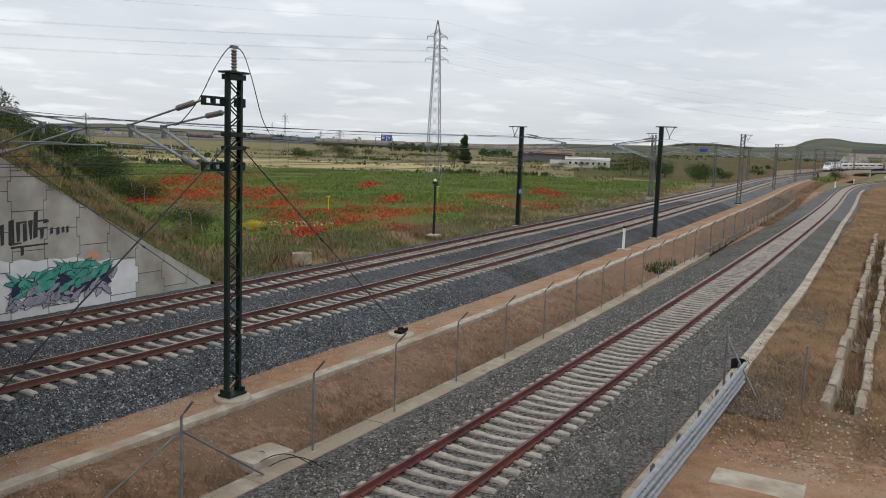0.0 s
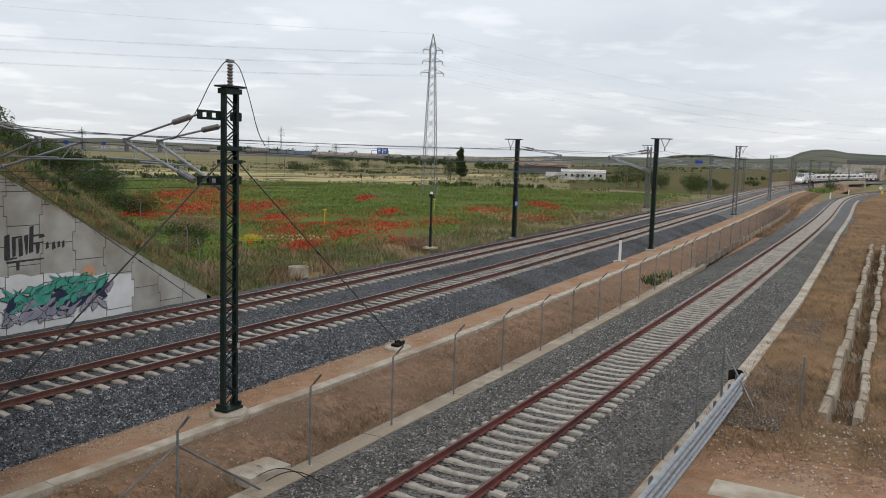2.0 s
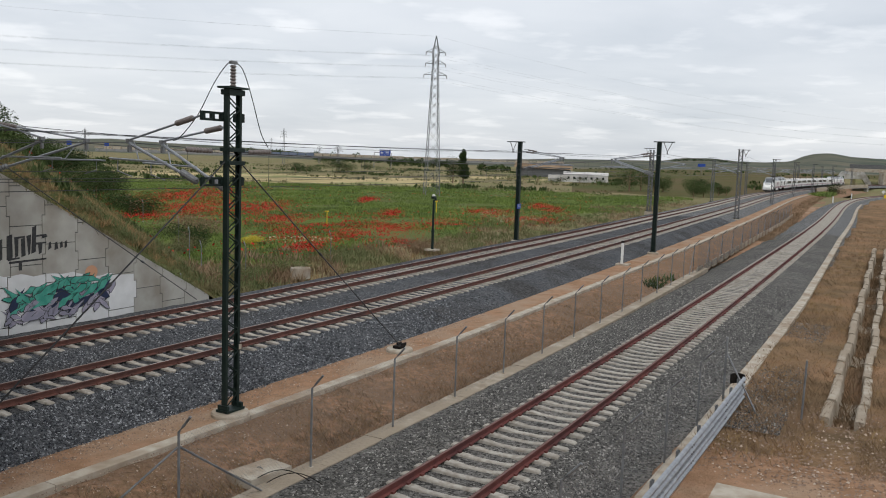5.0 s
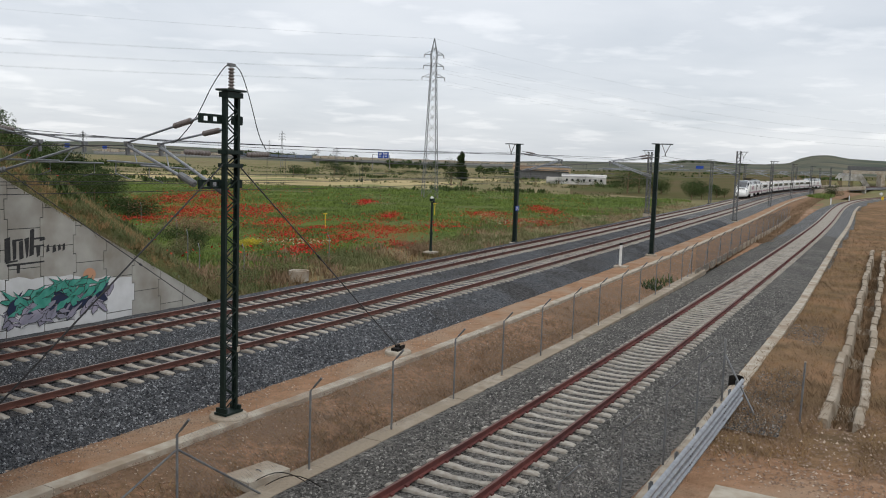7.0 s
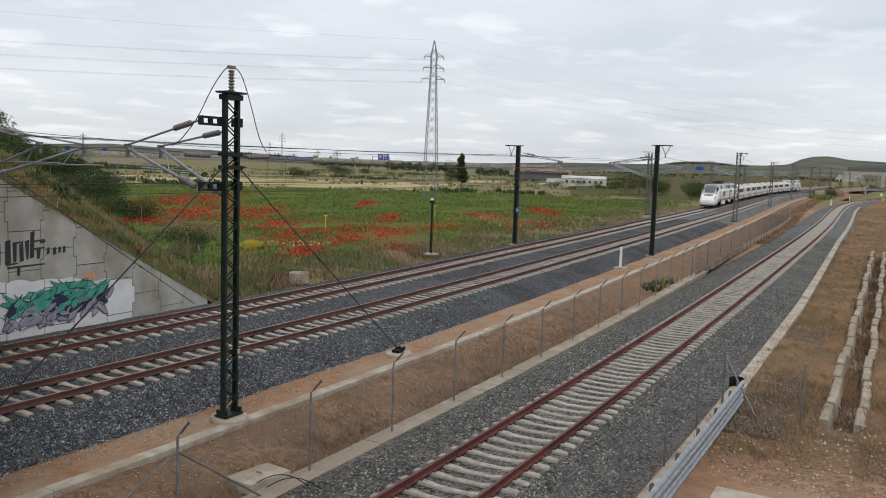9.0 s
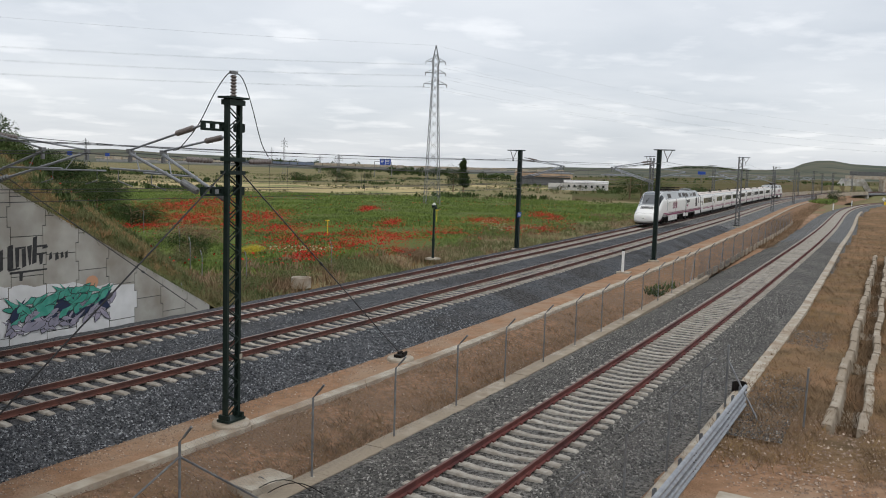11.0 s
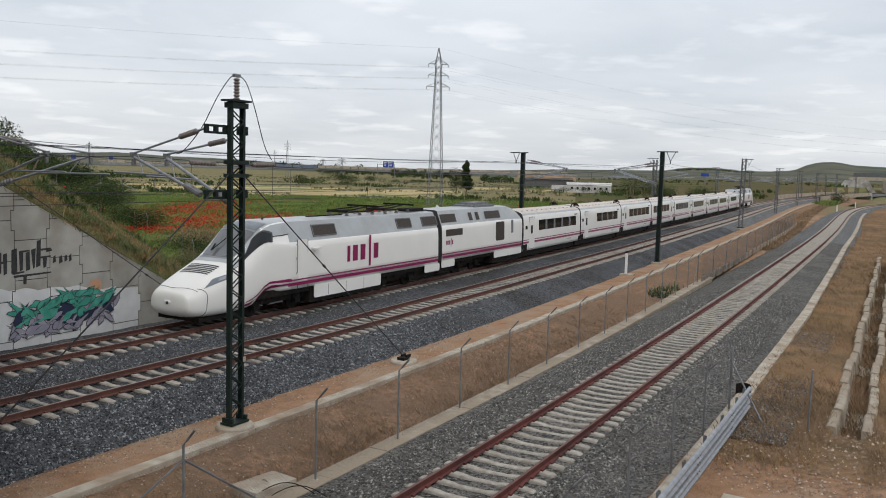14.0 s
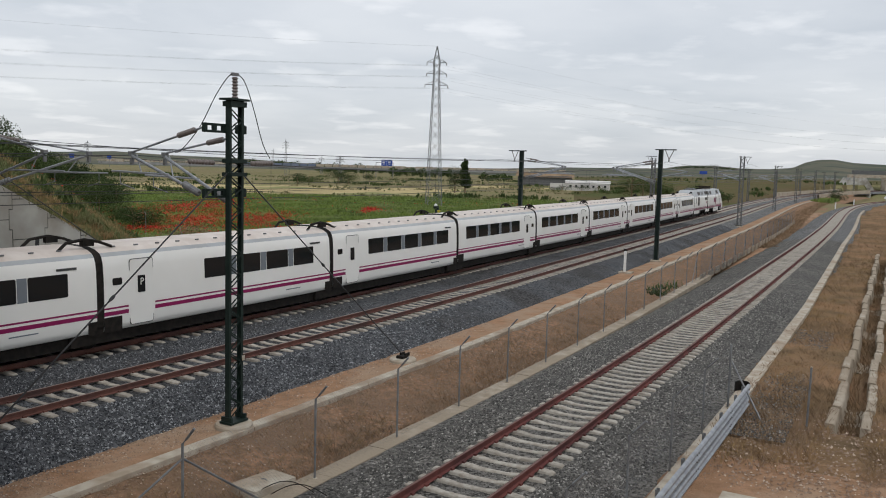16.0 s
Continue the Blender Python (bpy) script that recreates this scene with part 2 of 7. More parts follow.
# ---- building helpers ----
class Mesh:
    """Collects pieces of one part."""

    def __init__(self):
        self.v, self.f = [], []

    def add(self, verts, faces):
        k = len(self.v)
        self.v += [tuple(p) for p in verts]
        self.f += [tuple(i + k for i in f) for f in faces]
        return self

    def box(self, c, size, m=None):
        x, y, z = (s / 2 for s in size)
        vs = [Vector((sx * x, sy * y, sz * z)) for sz in (-1, 1) for sy in (-1, 1) for sx in (-1, 1)]
        if m:
            vs = [m @ p for p in vs]
        c = Vector(c)
        return self.add([p + c for p in vs], [(0, 2, 3, 1), (4, 5, 7, 6), (0, 1, 5, 4), (2, 6, 7, 3), (0, 4, 6, 2), (1, 3, 7, 5)])

    def bar(self, a, b, w, d=None):
        """A square bar from a to b."""
        a, b = Vector(a), Vector(b)
        if (b - a).length < 1e-6:
            return self
        m = (b - a).to_track_quat("Y", "Z").to_matrix()
        return self.box((a + b) / 2, (w, (b - a).length, d or w), m)

    def tube(self, pts, r, n=8, cap=True):
        pts = [Vector(p) for p in pts]
        k = len(self.v)
        for i, p in enumerate(pts):
            t = (pts[min(i + 1, len(pts) - 1)] - pts[max(i - 1, 0)]).normalized()
            up = Vector((0, 0, 1)) if abs(t.z) < 0.95 else Vector((1, 0, 0))
            a = t.cross(up).normalized()
            b = a.cross(t)
            rr = r[i] if isinstance(r, (list, tuple)) else r
            for j in range(n):
                g = 2 * math.pi * j / n
                self.v.append(tuple(p + rr * (math.cos(g) * a + math.sin(g) * b)))
        for i in range(len(pts) - 1):
            for j in range(n):
                self.f.append((k + i * n + j, k + i * n + (j + 1) % n, k + (i + 1) * n + (j + 1) % n, k + (i + 1) * n + j))
        if cap:
            self.f.append(tuple(k + j for j in reversed(range(n))))
            self.f.append(tuple(k + (len(pts) - 1) * n + j for j in range(n)))
        return self

    def lathe(self, base, prof, n=14):
        """Turned about the upright through base: prof is a list of (radius, height)."""
        k, b = len(self.v), Vector(base)
        for r_, z in prof:
            for j in range(n):
                g = 2 * math.pi * j / n
                self.v.append((b.x + r_ * math.cos(g), b.y + r_ * math.sin(g), b.z + z))
        for i in range(len(prof) - 1):
            for j in range(n):
                self.f.append((k + i * n + j, k + i * n + (j + 1) % n, k + (i + 1) * n + (j + 1) % n, k + (i + 1) * n + j))
        self.f.append(tuple(k + j for j in reversed(range(n))))
        self.f.append(tuple(k + (len(prof) - 1) * n + j for j in range(n)))
        return self

    def slab(self, poly, z0, z1):
        """An upright prism over a plan polygon (counter-clockwise)."""
        n = len(poly)
        return self.add([(x, y, z0) for x, y in poly] + [(x, y, z1) for x, y in poly],
                        [tuple(reversed(range(n))), tuple(range(n, 2 * n))] + [(i, (i + 1) % n, n + (i + 1) % n, n + i) for i in range(n)])

    def grid(self, rows):
        k, n = len(self.v), len(rows[0])
        for r_ in rows:
            self.v += [tuple(p) for p in r_]
        for i in range(len(rows) - 1):
            for j in range(n - 1):
                self.f.append((k + i * n + j, k + i * n + j + 1, k + (i + 1) * n + j + 1, k + (i + 1) * n + j))
        return self

    def mesh(self, name, mat, smooth=False):
        me = bpy.data.meshes.new(name)
        me.from_pydata(self.v, [], self.f)
        me.materials.append(MAT[mat] if isinstance(mat, str) else mat)
        if smooth:
            me.shade_smooth()
        me.update()
        return me

    def ob(self, name, mat, parent=None, label="", smooth=False, m=None):
        o = new(name, self.mesh(name, mat, smooth))
        if parent:
            o.parent = parent
        if m is not None:
            o.matrix_basis = m
        return tagged(o, label)


def part(name, bm, mat, parent, label="", smooth=False):
    return bm.ob(name, mat, parent, label, smooth)


def thing(name, m, label, category, group="", kind=""):
    o = new(name)
    o.empty_display_size = 0.3
    o.matrix_basis = m
    return tagged(o, label, category, group, kind)


# ---- the line's plan: bends of the main line and of the single line, by distance along each ----
class Line:
    def __init__(self, x0, turn, nodes, bends, rise=((0, 1), (0, 0))):
        self.rise = rise
        g = np.arange(-80.0, 900.0, 1.0)
        th = np.cumsum(np.interp(g, nodes, bends))
        th = th - np.interp(0, g, th) + radians(turn)
        x, y = np.cumsum(np.sin(th)), np.cumsum(np.cos(th))
        self.g, self.th = g, th
        self.x, self.y = x - np.interp(0, g, x) + x0, y - np.interp(0, g, y)

    def turn(self, s):
        return float(np.interp(s, self.g, self.th))

    def at(self, s, o, z=0.0):
        t = self.turn(s)
        z += float(np.interp(s, self.rise[0], self.rise[1]))
        return Vector((float(np.interp(s, self.g, self.x)) + o * math.cos(t), float(np.interp(s, self.g, self.y)) - o * math.sin(t), z))

    def stand(self, s, o, z=0.0, rz=0.0):
        p = self.at(s, o, z)
        return pose(p.x, p.y, p.z, 0, 0, rz - math.degrees(self.turn(s)))

    def where(self, X, Y):
        """Distance along and offset of many points."""
        s, o = np.empty_like(X), np.empty_like(X)
        gx, gy, gt = self.x[::2], self.y[::2], self.th[::2]
        for i in range(0, len(X), 4000):
            q = slice(i, i + 4000)
            j = np.argmin((X[q, None] - gx) ** 2 + (Y[q, None] - gy) ** 2, axis=1)
            s[q] = self.g[::2][j]
            o[q] = (X[q] - gx[j]) * np.cos(gt[j]) - (Y[q] - gy[j]) * np.sin(gt[j])
        return s, o


MAIN = Line(-29.784, 31.542, [0, 70, 150, 260, 400, 540, 700], [-0.00163, -0.0006, -0.00021, 0.00071, 0.00065, 0.00158, 0.00022], ((45, 70, 115, 170), (0, 0.14, 0.18, 0)))
SIDE = Line(-9.638, 29.928, [0, 70, 140, 260], [-0.00106, -0.00001, -0.00053, 0.00237])
TWO = 4.80      # offset of the nearer main track
SIDE_Z = -0.316  # rail top of the single line
SIDE_O = 17.08   # its offset from the main line, near the eye


def noise2(x, y, sc, seed=0.0):
    return noise.noise(Vector((x * sc + seed, y * sc - seed, seed * 0.7)))


# ---- ground: one sheet out to the hills ----
PROF_X = np.array([-40, -27.4, -21.1, -17.7, -10.6, -3.2, 6.5, 14.2, 15.6, 17.2, 19.0, 20.5, 22.0, 22.7, 23.4, 24.3, 25.4, 27.2, 34])
PROF_H = np.array([6, 5, 12, 8, 5, 1, 5, 8, 14, 15, 11, 11, 14, 23, 28, 29, 24, 22, 16]) / 1513.0


def smooth(t):
    t = np.clip(t, 0, 1)
    return t * t * (3 - 2 * t)


def terrain(X, Y):
    rr, azm = np.hypot(X, Y), np.degrees(np.arctan2(X, Y))
    s, o = MAIN.where(X, Y)
    s3, o3 = SIDE.where(X, Y)
    z = -1.25 + 0.12 * np.sin(X * 0.07) * np.cos(Y * 0.055)
    near = (o > -9) & (o < 21.5)
    # bank on the near side of the single line
    bank = np.where((o3 > 3.2) & (o > 0), smooth((o3 - 9.0) / 7.0) * (1.1 + 1.6 * smooth((s3 - 20) / 90)) + 0.55, 0)
    z = z + bank
    # olive slope beyond the line, then hills
    lift = np.interp(azm, [-60, 9, 13, 19, 40, 60], [0, 0, 2.0, 3.6, 4.2, 0])
    z = z + lift * smooth((rr - 250) / 200) * (o < -5)
    hill = np.interp(azm, PROF_X, PROF_H)
    z = z + smooth((rr - 700) / 1300) * (hill * np.minimum(rr, 2300) + 7.0 * np.interp(azm, [-14, -9, 3, 8], [1, 0.1, 0.1, 0.9]) - lift)
    # road embankment on the far side, held back by the wing wall
    along = s + 0.75 * np.minimum(o + 4.2, 0)
    emb = np.minimum(4.42 - 0.545 * (along - 36), 7.4)
    z = np.where((o < -6.0) & (s < 140) & (rr < 400), np.maximum(z, emb), z)
    # dip under the small railway bridge
    z = z - 3.0 * smooth((s - 290) / 30) * smooth((470 - s) / 14) * (o > 5) * smooth((23 - o) / 8)
    inside = (o > -5.5) & (o < 12.7) & (s < 400) & (s > 46)
    inside |= (o > -5.95) & (o < 12.7) & (s <= 46)
    inside |= (o > -5.5) & (o < 8.5) & (s >= 400) & (s < 640)
    inside |= (o3 > -4.0) & (o3 < 3.4) & (s3 < 330) & (o > 0)
    inside |= (o3 > 6.55) & (o3 < 7.45) & (s3 > 30) & (s3 < 90) & (o > 0)
    z = np.where(inside, -1.75, z)
    return z, s, o, s3, o3, rr, azm


def build_ground():
    rings = [6.0]
    while rings[-1] < 4300:
        rings.append(rings[-1] * (1.018 if rings[-1] < 400 else 1.05))
    azs = np.concatenate([np.arange(-180, -34, 6.0), np.arange(-34, 34, 0.3), np.arange(34, 180, 6.0)])
    R_, A_ = np.meshgrid(rings, np.radians(azs), indexing="ij")
    X, Y = (R_ * np.sin(A_)).ravel(), (R_ * np.cos(A_)).ravel()
    z, s, o, s3, o3, rr, azm = terrain(X, Y)
    jit = np.array([noise2(a, b, 0.11, 3.0) for a, b in zip(X, Y)])
    z = z + jit * 0.18 * (rr < 300)
    nr, na = R_.shape
    verts = np.column_stack([X, Y, z]).tolist()
    faces, mats = [], []
    # 0 meadow, 1 straw, 2 scrub, 3 slope, 4 far, 5 dry bank, 6 soil
    far_j = jit * 22
    code = np.full(len(X), 2)
    left = o < -5
    code[left & (rr + far_j < 205) & (o < -13 + 6 * jit)] = 0
    code[left & (rr + far_j > 222) & (rr + far_j < 300) & (azm < 1)] = 1
    code[left & (rr + far_j > 330) & (rr + far_j < 380) & (azm > 1) & (azm < 9)] = 1
    code[left & (rr > 225 + far_j) & (azm > 8.5)] = 3
    code[rr > 900] = 4
    code[(o > 9) & (o3 < -2.5) & (s < 210)] = 6
    along = s + 0.75 * np.minimum(o + 4.2, 0)
    code[(o < -4.3) & (s < 140) & (rr < 400) & (along < 46 + 2 * jit)] = 7
    code[(o3 > 3.0) & (o > 0)] = 5
    code[(o3 > 3.0) & (o > 0) & (o3 + 3 * jit > 14)] = 2
    code[(o3 > 3.0) & (o > 0) & (s3 < 29 + 4 * jit) & (o3 < 12)] = 6
    for i in range(nr - 1):
        for j in range(na):
            j2 = (j + 1) % na
            faces.append((i * na + j, i * na + j2, (i + 1) * na + j2, (i + 1) * na + j))
            mats.append(code[i * na + j])
    verts.append((0, 0, -0.9))
    for j in range(na):
        faces.append((len(verts) - 1, (j + 1) % na, j))
        mats.append(6)
    me = bpy.data.meshes.new("ground")
    me.from_pydata(verts, [], faces)
    for k in ("meadow", "tan", "scrub", "slope", "far", "bank", "soil", "embank"):
        me.materials.append(MAT[k])
    me.polygons.foreach_set("material_index", np.array(mats, dtype=np.int32))
    me.shade_smooth()
    me.update()
    return tagged(new("ground", me), "poppy meadow, straw strips and dry scrub out to low hills", "ground", kind="structure")


ground = build_ground()


def ribbon(name, line, prof, s0, s1, step, mat, label, category, rough=0.0, seed=1.0):
    """A strip along the line over the offsets and heights of prof."""
    b, n = Mesh(), int((s1 - s0) / step) + 1
    rows = []
    for i in range(n):
        s = s0 + i * step
        row = []
        for k, (o, z) in enumerate(prof):
            p = line.at(s, o, z)
            if rough and 0 < k < len(prof) - 1:
                p.z += rough * (noise2(p.x, p.y, 1.7, seed) + 0.6 * noise2(p.x, p.y, 5.0, seed))
            elif rough:
                q = line.at(s, o + rough * 3 * noise2(p.x, p.y, 0.9, seed), z)
                p.x, p.y = q.x, q.y
            row.append(p)
        rows.append(row)
    b.grid(rows)
    return tagged(b.ob(name, mat, smooth=True), label, category, kind="structure")


def dense(prof, step):
    out = []
    for (a, za), (b, zb) in zip(prof, prof[1:]):
        k = max(1, int(abs(b - a) / step))
        out += [(a + (b - a) * i / k, za + (zb - za) * i / k) for i in range(k)]
    return out + [prof[-1]]


bed = [(-6.6, -1.6), (-4.3, -0.80), (-2.5, -0.30), (-1.35, -0.24), (1.35, -0.24), (2.4, -0.25), (3.4, -0.24), (TWO + 1.35, -0.24), (TWO + 2.0, -0.29), (TWO + 3.35, -0.78), (TWO + 3.9, -1.1)]
ribbon("ballast_bed", MAIN, dense(bed, 0.3), 5, 130, 0.3, "ballast", "dark grey crushed-stone ballast under the double track", "ballast", 0.035)
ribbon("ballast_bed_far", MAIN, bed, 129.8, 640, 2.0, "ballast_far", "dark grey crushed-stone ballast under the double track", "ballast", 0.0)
ribbon("soil_shoulder", MAIN, dense([(TWO + 2.9, -1.0), (TWO + 3.3, -0.74), (TWO + 4.8, -0.70), (TWO + 5.0, -1.0)], 0.3), 5, 170, 0.5, "soil", "bare orange soil beside the ballast", "soil", 0.03, 2.0)
ribbon("soil_shoulder_far", MAIN, [(TWO + 2.9, -1.0), (TWO + 3.3, -0.74), (TWO + 4.8, -0.70), (TWO + 5.0, -1.0)], 169, 420, 3.0, "soil", "bare orange soil beside the ballast", "soil", 0.03, 2.0)
ribbon("dry_slope", MAIN, dense([(TWO + 4.9, -1.1), (TWO + 5.3, -0.74), (TWO + 6.2, -0.9), (TWO + 7.6, -1.12), (13.2, -1.18)], 0.35), 5, 150, 0.5, "dry", "orange-brown slope with dry weeds", "slope", 0.06, 3.0)
ribbon("dry_slope_far", MAIN, [(TWO + 4.9, -1.1), (TWO + 5.3, -0.74), (TWO + 6.2, -0.9), (TWO + 8.2, -1.2), (16.5, -1.25), (18, -1.5)], 149, 400, 3.0, "dry", "orange-brown slope with dry weeds", "slope", 0.06, 3.0)
bed3 = [(-4.5, -1.4), (-3.6, -1.02), (-3.0, -0.95), (-1.9, SIDE_Z - 0.30), (-1.3, SIDE_Z - 0.245), (1.3, SIDE_Z - 0.245), (1.9, SIDE_Z - 0.28), (2.9, -0.74), (3.7, -0.76), (4.2, -1.2)]
ribbon("ballast_bed_side", SIDE, dense(bed3, 0.25), -6, 110, 0.3, "ballast_b", "brownish grey ballast under the single track", "ballast", 0.035, 4.0)
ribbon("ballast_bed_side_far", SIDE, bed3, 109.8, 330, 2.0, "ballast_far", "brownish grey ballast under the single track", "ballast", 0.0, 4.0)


def kerb(name, line, o0, o1, z, s0, s1, depth, label, seg=6.0, drift=((0, 1), (0, 0)), mat="concrete"):
    """A cast concrete strip with joints."""
    b = Mesh()
    s = s0
    while s < s1 - 0.01:
        e_ = min(s + seg, s1) - 0.02
        n = max(2, int((e_ - s) / 1.5) + 1)
        dz = 0.012 * noise2(s, o0, 0.9, 2.0)
        rows = []
        for i in range(n):
            q = s + (e_ - s) * i / (n - 1)
            a, c = (o + float(np.interp(q, *drift)) + 0.02 * noise2(q, o, 0.7, 3.0) for o in (o0, o1))
            rows.append([line.at(q, a, z - depth), line.at(q, a, z + dz - 0.015), line.at(q, a + 0.02, z + dz), line.at(q, c - 0.02, z + dz), line.at(q, c, z + dz - 0.015), line.at(q, c, z - depth)])
        b.grid(rows)
        k = len(b.v)
        b.f.append(tuple(k - 6 * n + j for j in reversed(range(6))))
        b.f.append(tuple(k - 6 + j for j in range(6)))
        s += seg
    return tagged(b.ob(name, mat), label, "concrete strip", kind="structure")


kerb("cable_duct", MAIN, 9.54, 9.92, -0.675, 8, 330, 0.4, "pale concrete cable duct along the double track")
kerb("gutter_kerb", MAIN, 12.85, 13.45, -1.0, 14, 78, 0.4, "wide pale concrete kerb under the fence", seg=2.4, mat="old_concrete")
kerb("side_kerb", SIDE, 3.05, 3.5, -0.60, 16, 215, 0.4, "pale concrete strip beside the single track", drift=((55, 105, 160), (0.45, -0.22, -0.1)))


# ---- tracks ----
def sleeper_mesh(half, name, mat):
    b, rows = Mesh(), []
    for x, top, w in ((-half, -0.215, 0.085), (-half + 0.05, -0.19, 0.10), (-half * 0.75, -0.168, 0.10), (-half * 0.45, -0.175, 0.095), (-half * 0.25, -0.21, 0.085),
                      (half * 0.25, -0.21, 0.085), (half * 0.45, -0.175, 0.095), (half * 0.75, -0.168, 0.10), (half - 0.05, -0.19, 0.10), (half, -0.215, 0.085)):
        rows.append([(x, -w - 0.03, -0.36), (x, -w, top - 0.02), (x, -w + 0.02, top), (x, w - 0.02, top), (x, w, top - 0.02), (x, w + 0.03, -0.36)])
    b.grid(rows)
    b.f += [(0, 1, 2, 3, 4, 5), tuple(reversed(range(54, 60)))]
    return b.mesh(name, mat)


RAIL = [(-0.036, 0.0), (-0.036, -0.035), (-0.009, -0.05), (-0.009, -0.14), (-0.075, -0.158), (-0.075, -0.172), (0.075, -0.172), (0.075, -0.158), (0.009, -0.14), (0.009, -0.05), (0.036, -0.035), (0.036, 0.0)]


def track(name, line, off, z, gauge, s0, s1, n0, n1, half, head, label, steel="rail", tie="sleeper"):
    """Rails, sleepers (those of the stretch n0 to n1 singly) and clips."""
    t = thing(name, Matrix(), label, "railway track", "tracks", "structure")
    g = gauge / 2 + 0.036
    ss = list(np.arange(s0, 120, 1.5)) + list(np.arange(120, s1, 4.0))
    for side in (-1, 1):
        b = Mesh()
        b.grid([[line.at(s, off + side * g + x, z + h) for x, h in RAIL] for s in ss])
        rail = part("rail", b, steel, t)
        b = Mesh()
        b.grid([[line.at(s, off + side * g + x, z + h) for x, h in ((-0.034, -0.006), (-0.028, 0.003), (0.028, 0.003), (0.034, -0.006))] for s in ss])
        part("rail_head", b, head, rail, "worn running surface")
    me = sleeper_mesh(half, name + "_sleeper", tie)
    rest, clips = Mesh(), Mesh()
    k = int(math.floor((s1 - s0) / 0.6))
    for i in range(k):
        s = s0 + i * 0.6
        if s > 330:
            break
        m = line.stand(s, off, z + 0.003 * math.sin(i * 1.7), 0.7 * math.sin(i * 2.3))
        if n0 <= s < n1:
            q = new("sleeper", me)
            q.parent, q.matrix_basis = t, m
        else:
            c = Mesh()
            c.v, c.f = [tuple(m @ v.co) for v in me.vertices], [tuple(p.vertices) for p in me.polygons]
            rest.add(c.v, c.f)
        if s < 110:
            for side in (-1, 1):
                for d in (-0.095, 0.095):
                    clips.box(m @ Vector((side * g + d, 0, -0.15)), (0.07, 0.11, 0.05), m.to_3x3())
    tagged(part("far_sleepers", rest, tie, t), kind="stuff")
    tagged(part("rail_clips", clips, steel, t, "rusty spring clips"), kind="stuff")
    return t


track("railway_track", MAIN, 0.0, 0.0, 1.435, 6.2, 640, 28, 110, 1.3, "railhead", "far main track with rusty rails on concrete sleepers")
track("railway_track", MAIN, TWO, 0.0, 1.435, 6.5, 640, 22, 110, 1.3, "railhead", "near main track with rusty rails on concrete sleepers")
track("railway_track", SIDE, 0.0, SIDE_Z, 1.668, -4, 325, 8, 95, 1.3, "railhead_old", "single track with dark red rails and pale sleepers", "rail_red", "sleeper_pale")
# ---- the train: two power cars, two generator cars, nine coaches ----
def section_body(w, z0, z1, zs, n_sq):
    """Half outline of a straight car, from the foot up to the roof's middle."""
    return [(w - 0.10, z0), (w - 0.02, z0 + 0.03), (w, z0 + 0.25), (w + 0.01, 1.25), (w + 0.01, 1.6), (w, 2.0), (w - 0.01, 2.4), (w - 0.03, 2.8), (w - 0.06, zs), (w - 0.10, zs + 0.05),
            (w - 0.05 - n_sq * 0.5, (zs + z1) / 2), (w - n_sq, z1 - 0.05), (w - n_sq - 0.12, z1 - 0.02), (w * 0.45, z1), (w * 0.2, z1 + 0.01), (0.0, z1 + 0.012)]


NOSE_D = [0.0, 0.03, 0.10, 0.3, 0.7, 1.3, 2.1, 2.8, 3.5, 4.3, 5.0, 5.8]
NOSE_T = [1.08, 1.34, 1.45, 1.58, 1.77, 2.03, 2.36, 2.68, 3.22, 3.74, 3.97, 4.03]
NOSE_W = [0.06, 0.74, 0.98, 1.13, 1.26, 1.36, 1.43, 1.46, 1.475, 1.48, 1.48, 1.48]
NOSE_B = [1.02, 0.74, 0.60, 0.45, 0.38, 0.35, 0.35, 0.36, 0.42, 1.0, 1.0, 1.0]


def nose_point(d, u):
    """Skin of a power car: d from the tip, u from 0 (foot) to 1 (ridge), on the right-hand side."""
    w, zt, zb = np.interp(d, NOSE_D, NOSE_W), np.interp(d, NOSE_D, NOSE_T), np.interp(d, NOSE_D, NOSE_B)
    body = section_body(1.48, 1.0, 4.03, 3.05, 0.42)
    k = u * (len(body) - 1)
    i = min(int(k), len(body) - 2)
    f = k - i
    bx, bz = body[i][0] + (body[i + 1][0] - body[i][0]) * f, body[i][1] + (body[i + 1][1] - body[i][1]) * f
    # rounded outline for the snout, squared gradually
    a = (u - 0.28) / 0.72 * math.pi / 2 if u > 0.28 else (u - 0.28) / 0.28 * math.pi / 2
    ex = 2 / np.interp(d, [0, 1, 3, 5], [3.0, 3.5, 3.6, 3.6])
    zc = zb + (zt - zb) * np.interp(d, [0, 0.5, 2, 4], [0.38, 0.36, 0.36, 0.33])
    sx = w * abs(math.cos(a)) ** ex
    sz = zc + (zt - zc) * math.sin(a) ** ex if a >= 0 else zc - (zc - zb) * (-math.sin(a)) ** ex
    t = float(smooth(np.array((d - 3.2) / 2.4)))
    return Vector((sx + (bx - sx) * t, d, sz + (bz - sz) * t))


def nose_normal(d, u):
    a = nose_point(d + 0.02, u) - nose_point(max(d - 0.02, 0), u)
    b = nose_point(d, min(u + 0.01, 1)) - nose_point(d, max(u - 0.01, 0))
    n_ = a.cross(b)
    if n_.x < 0 or (abs(n_.x) < 1e-6 and n_.z < 0):
        n_ = -n_
    return n_.normalized() if n_.length > 1e-9 else Vector((0, 0, 1))


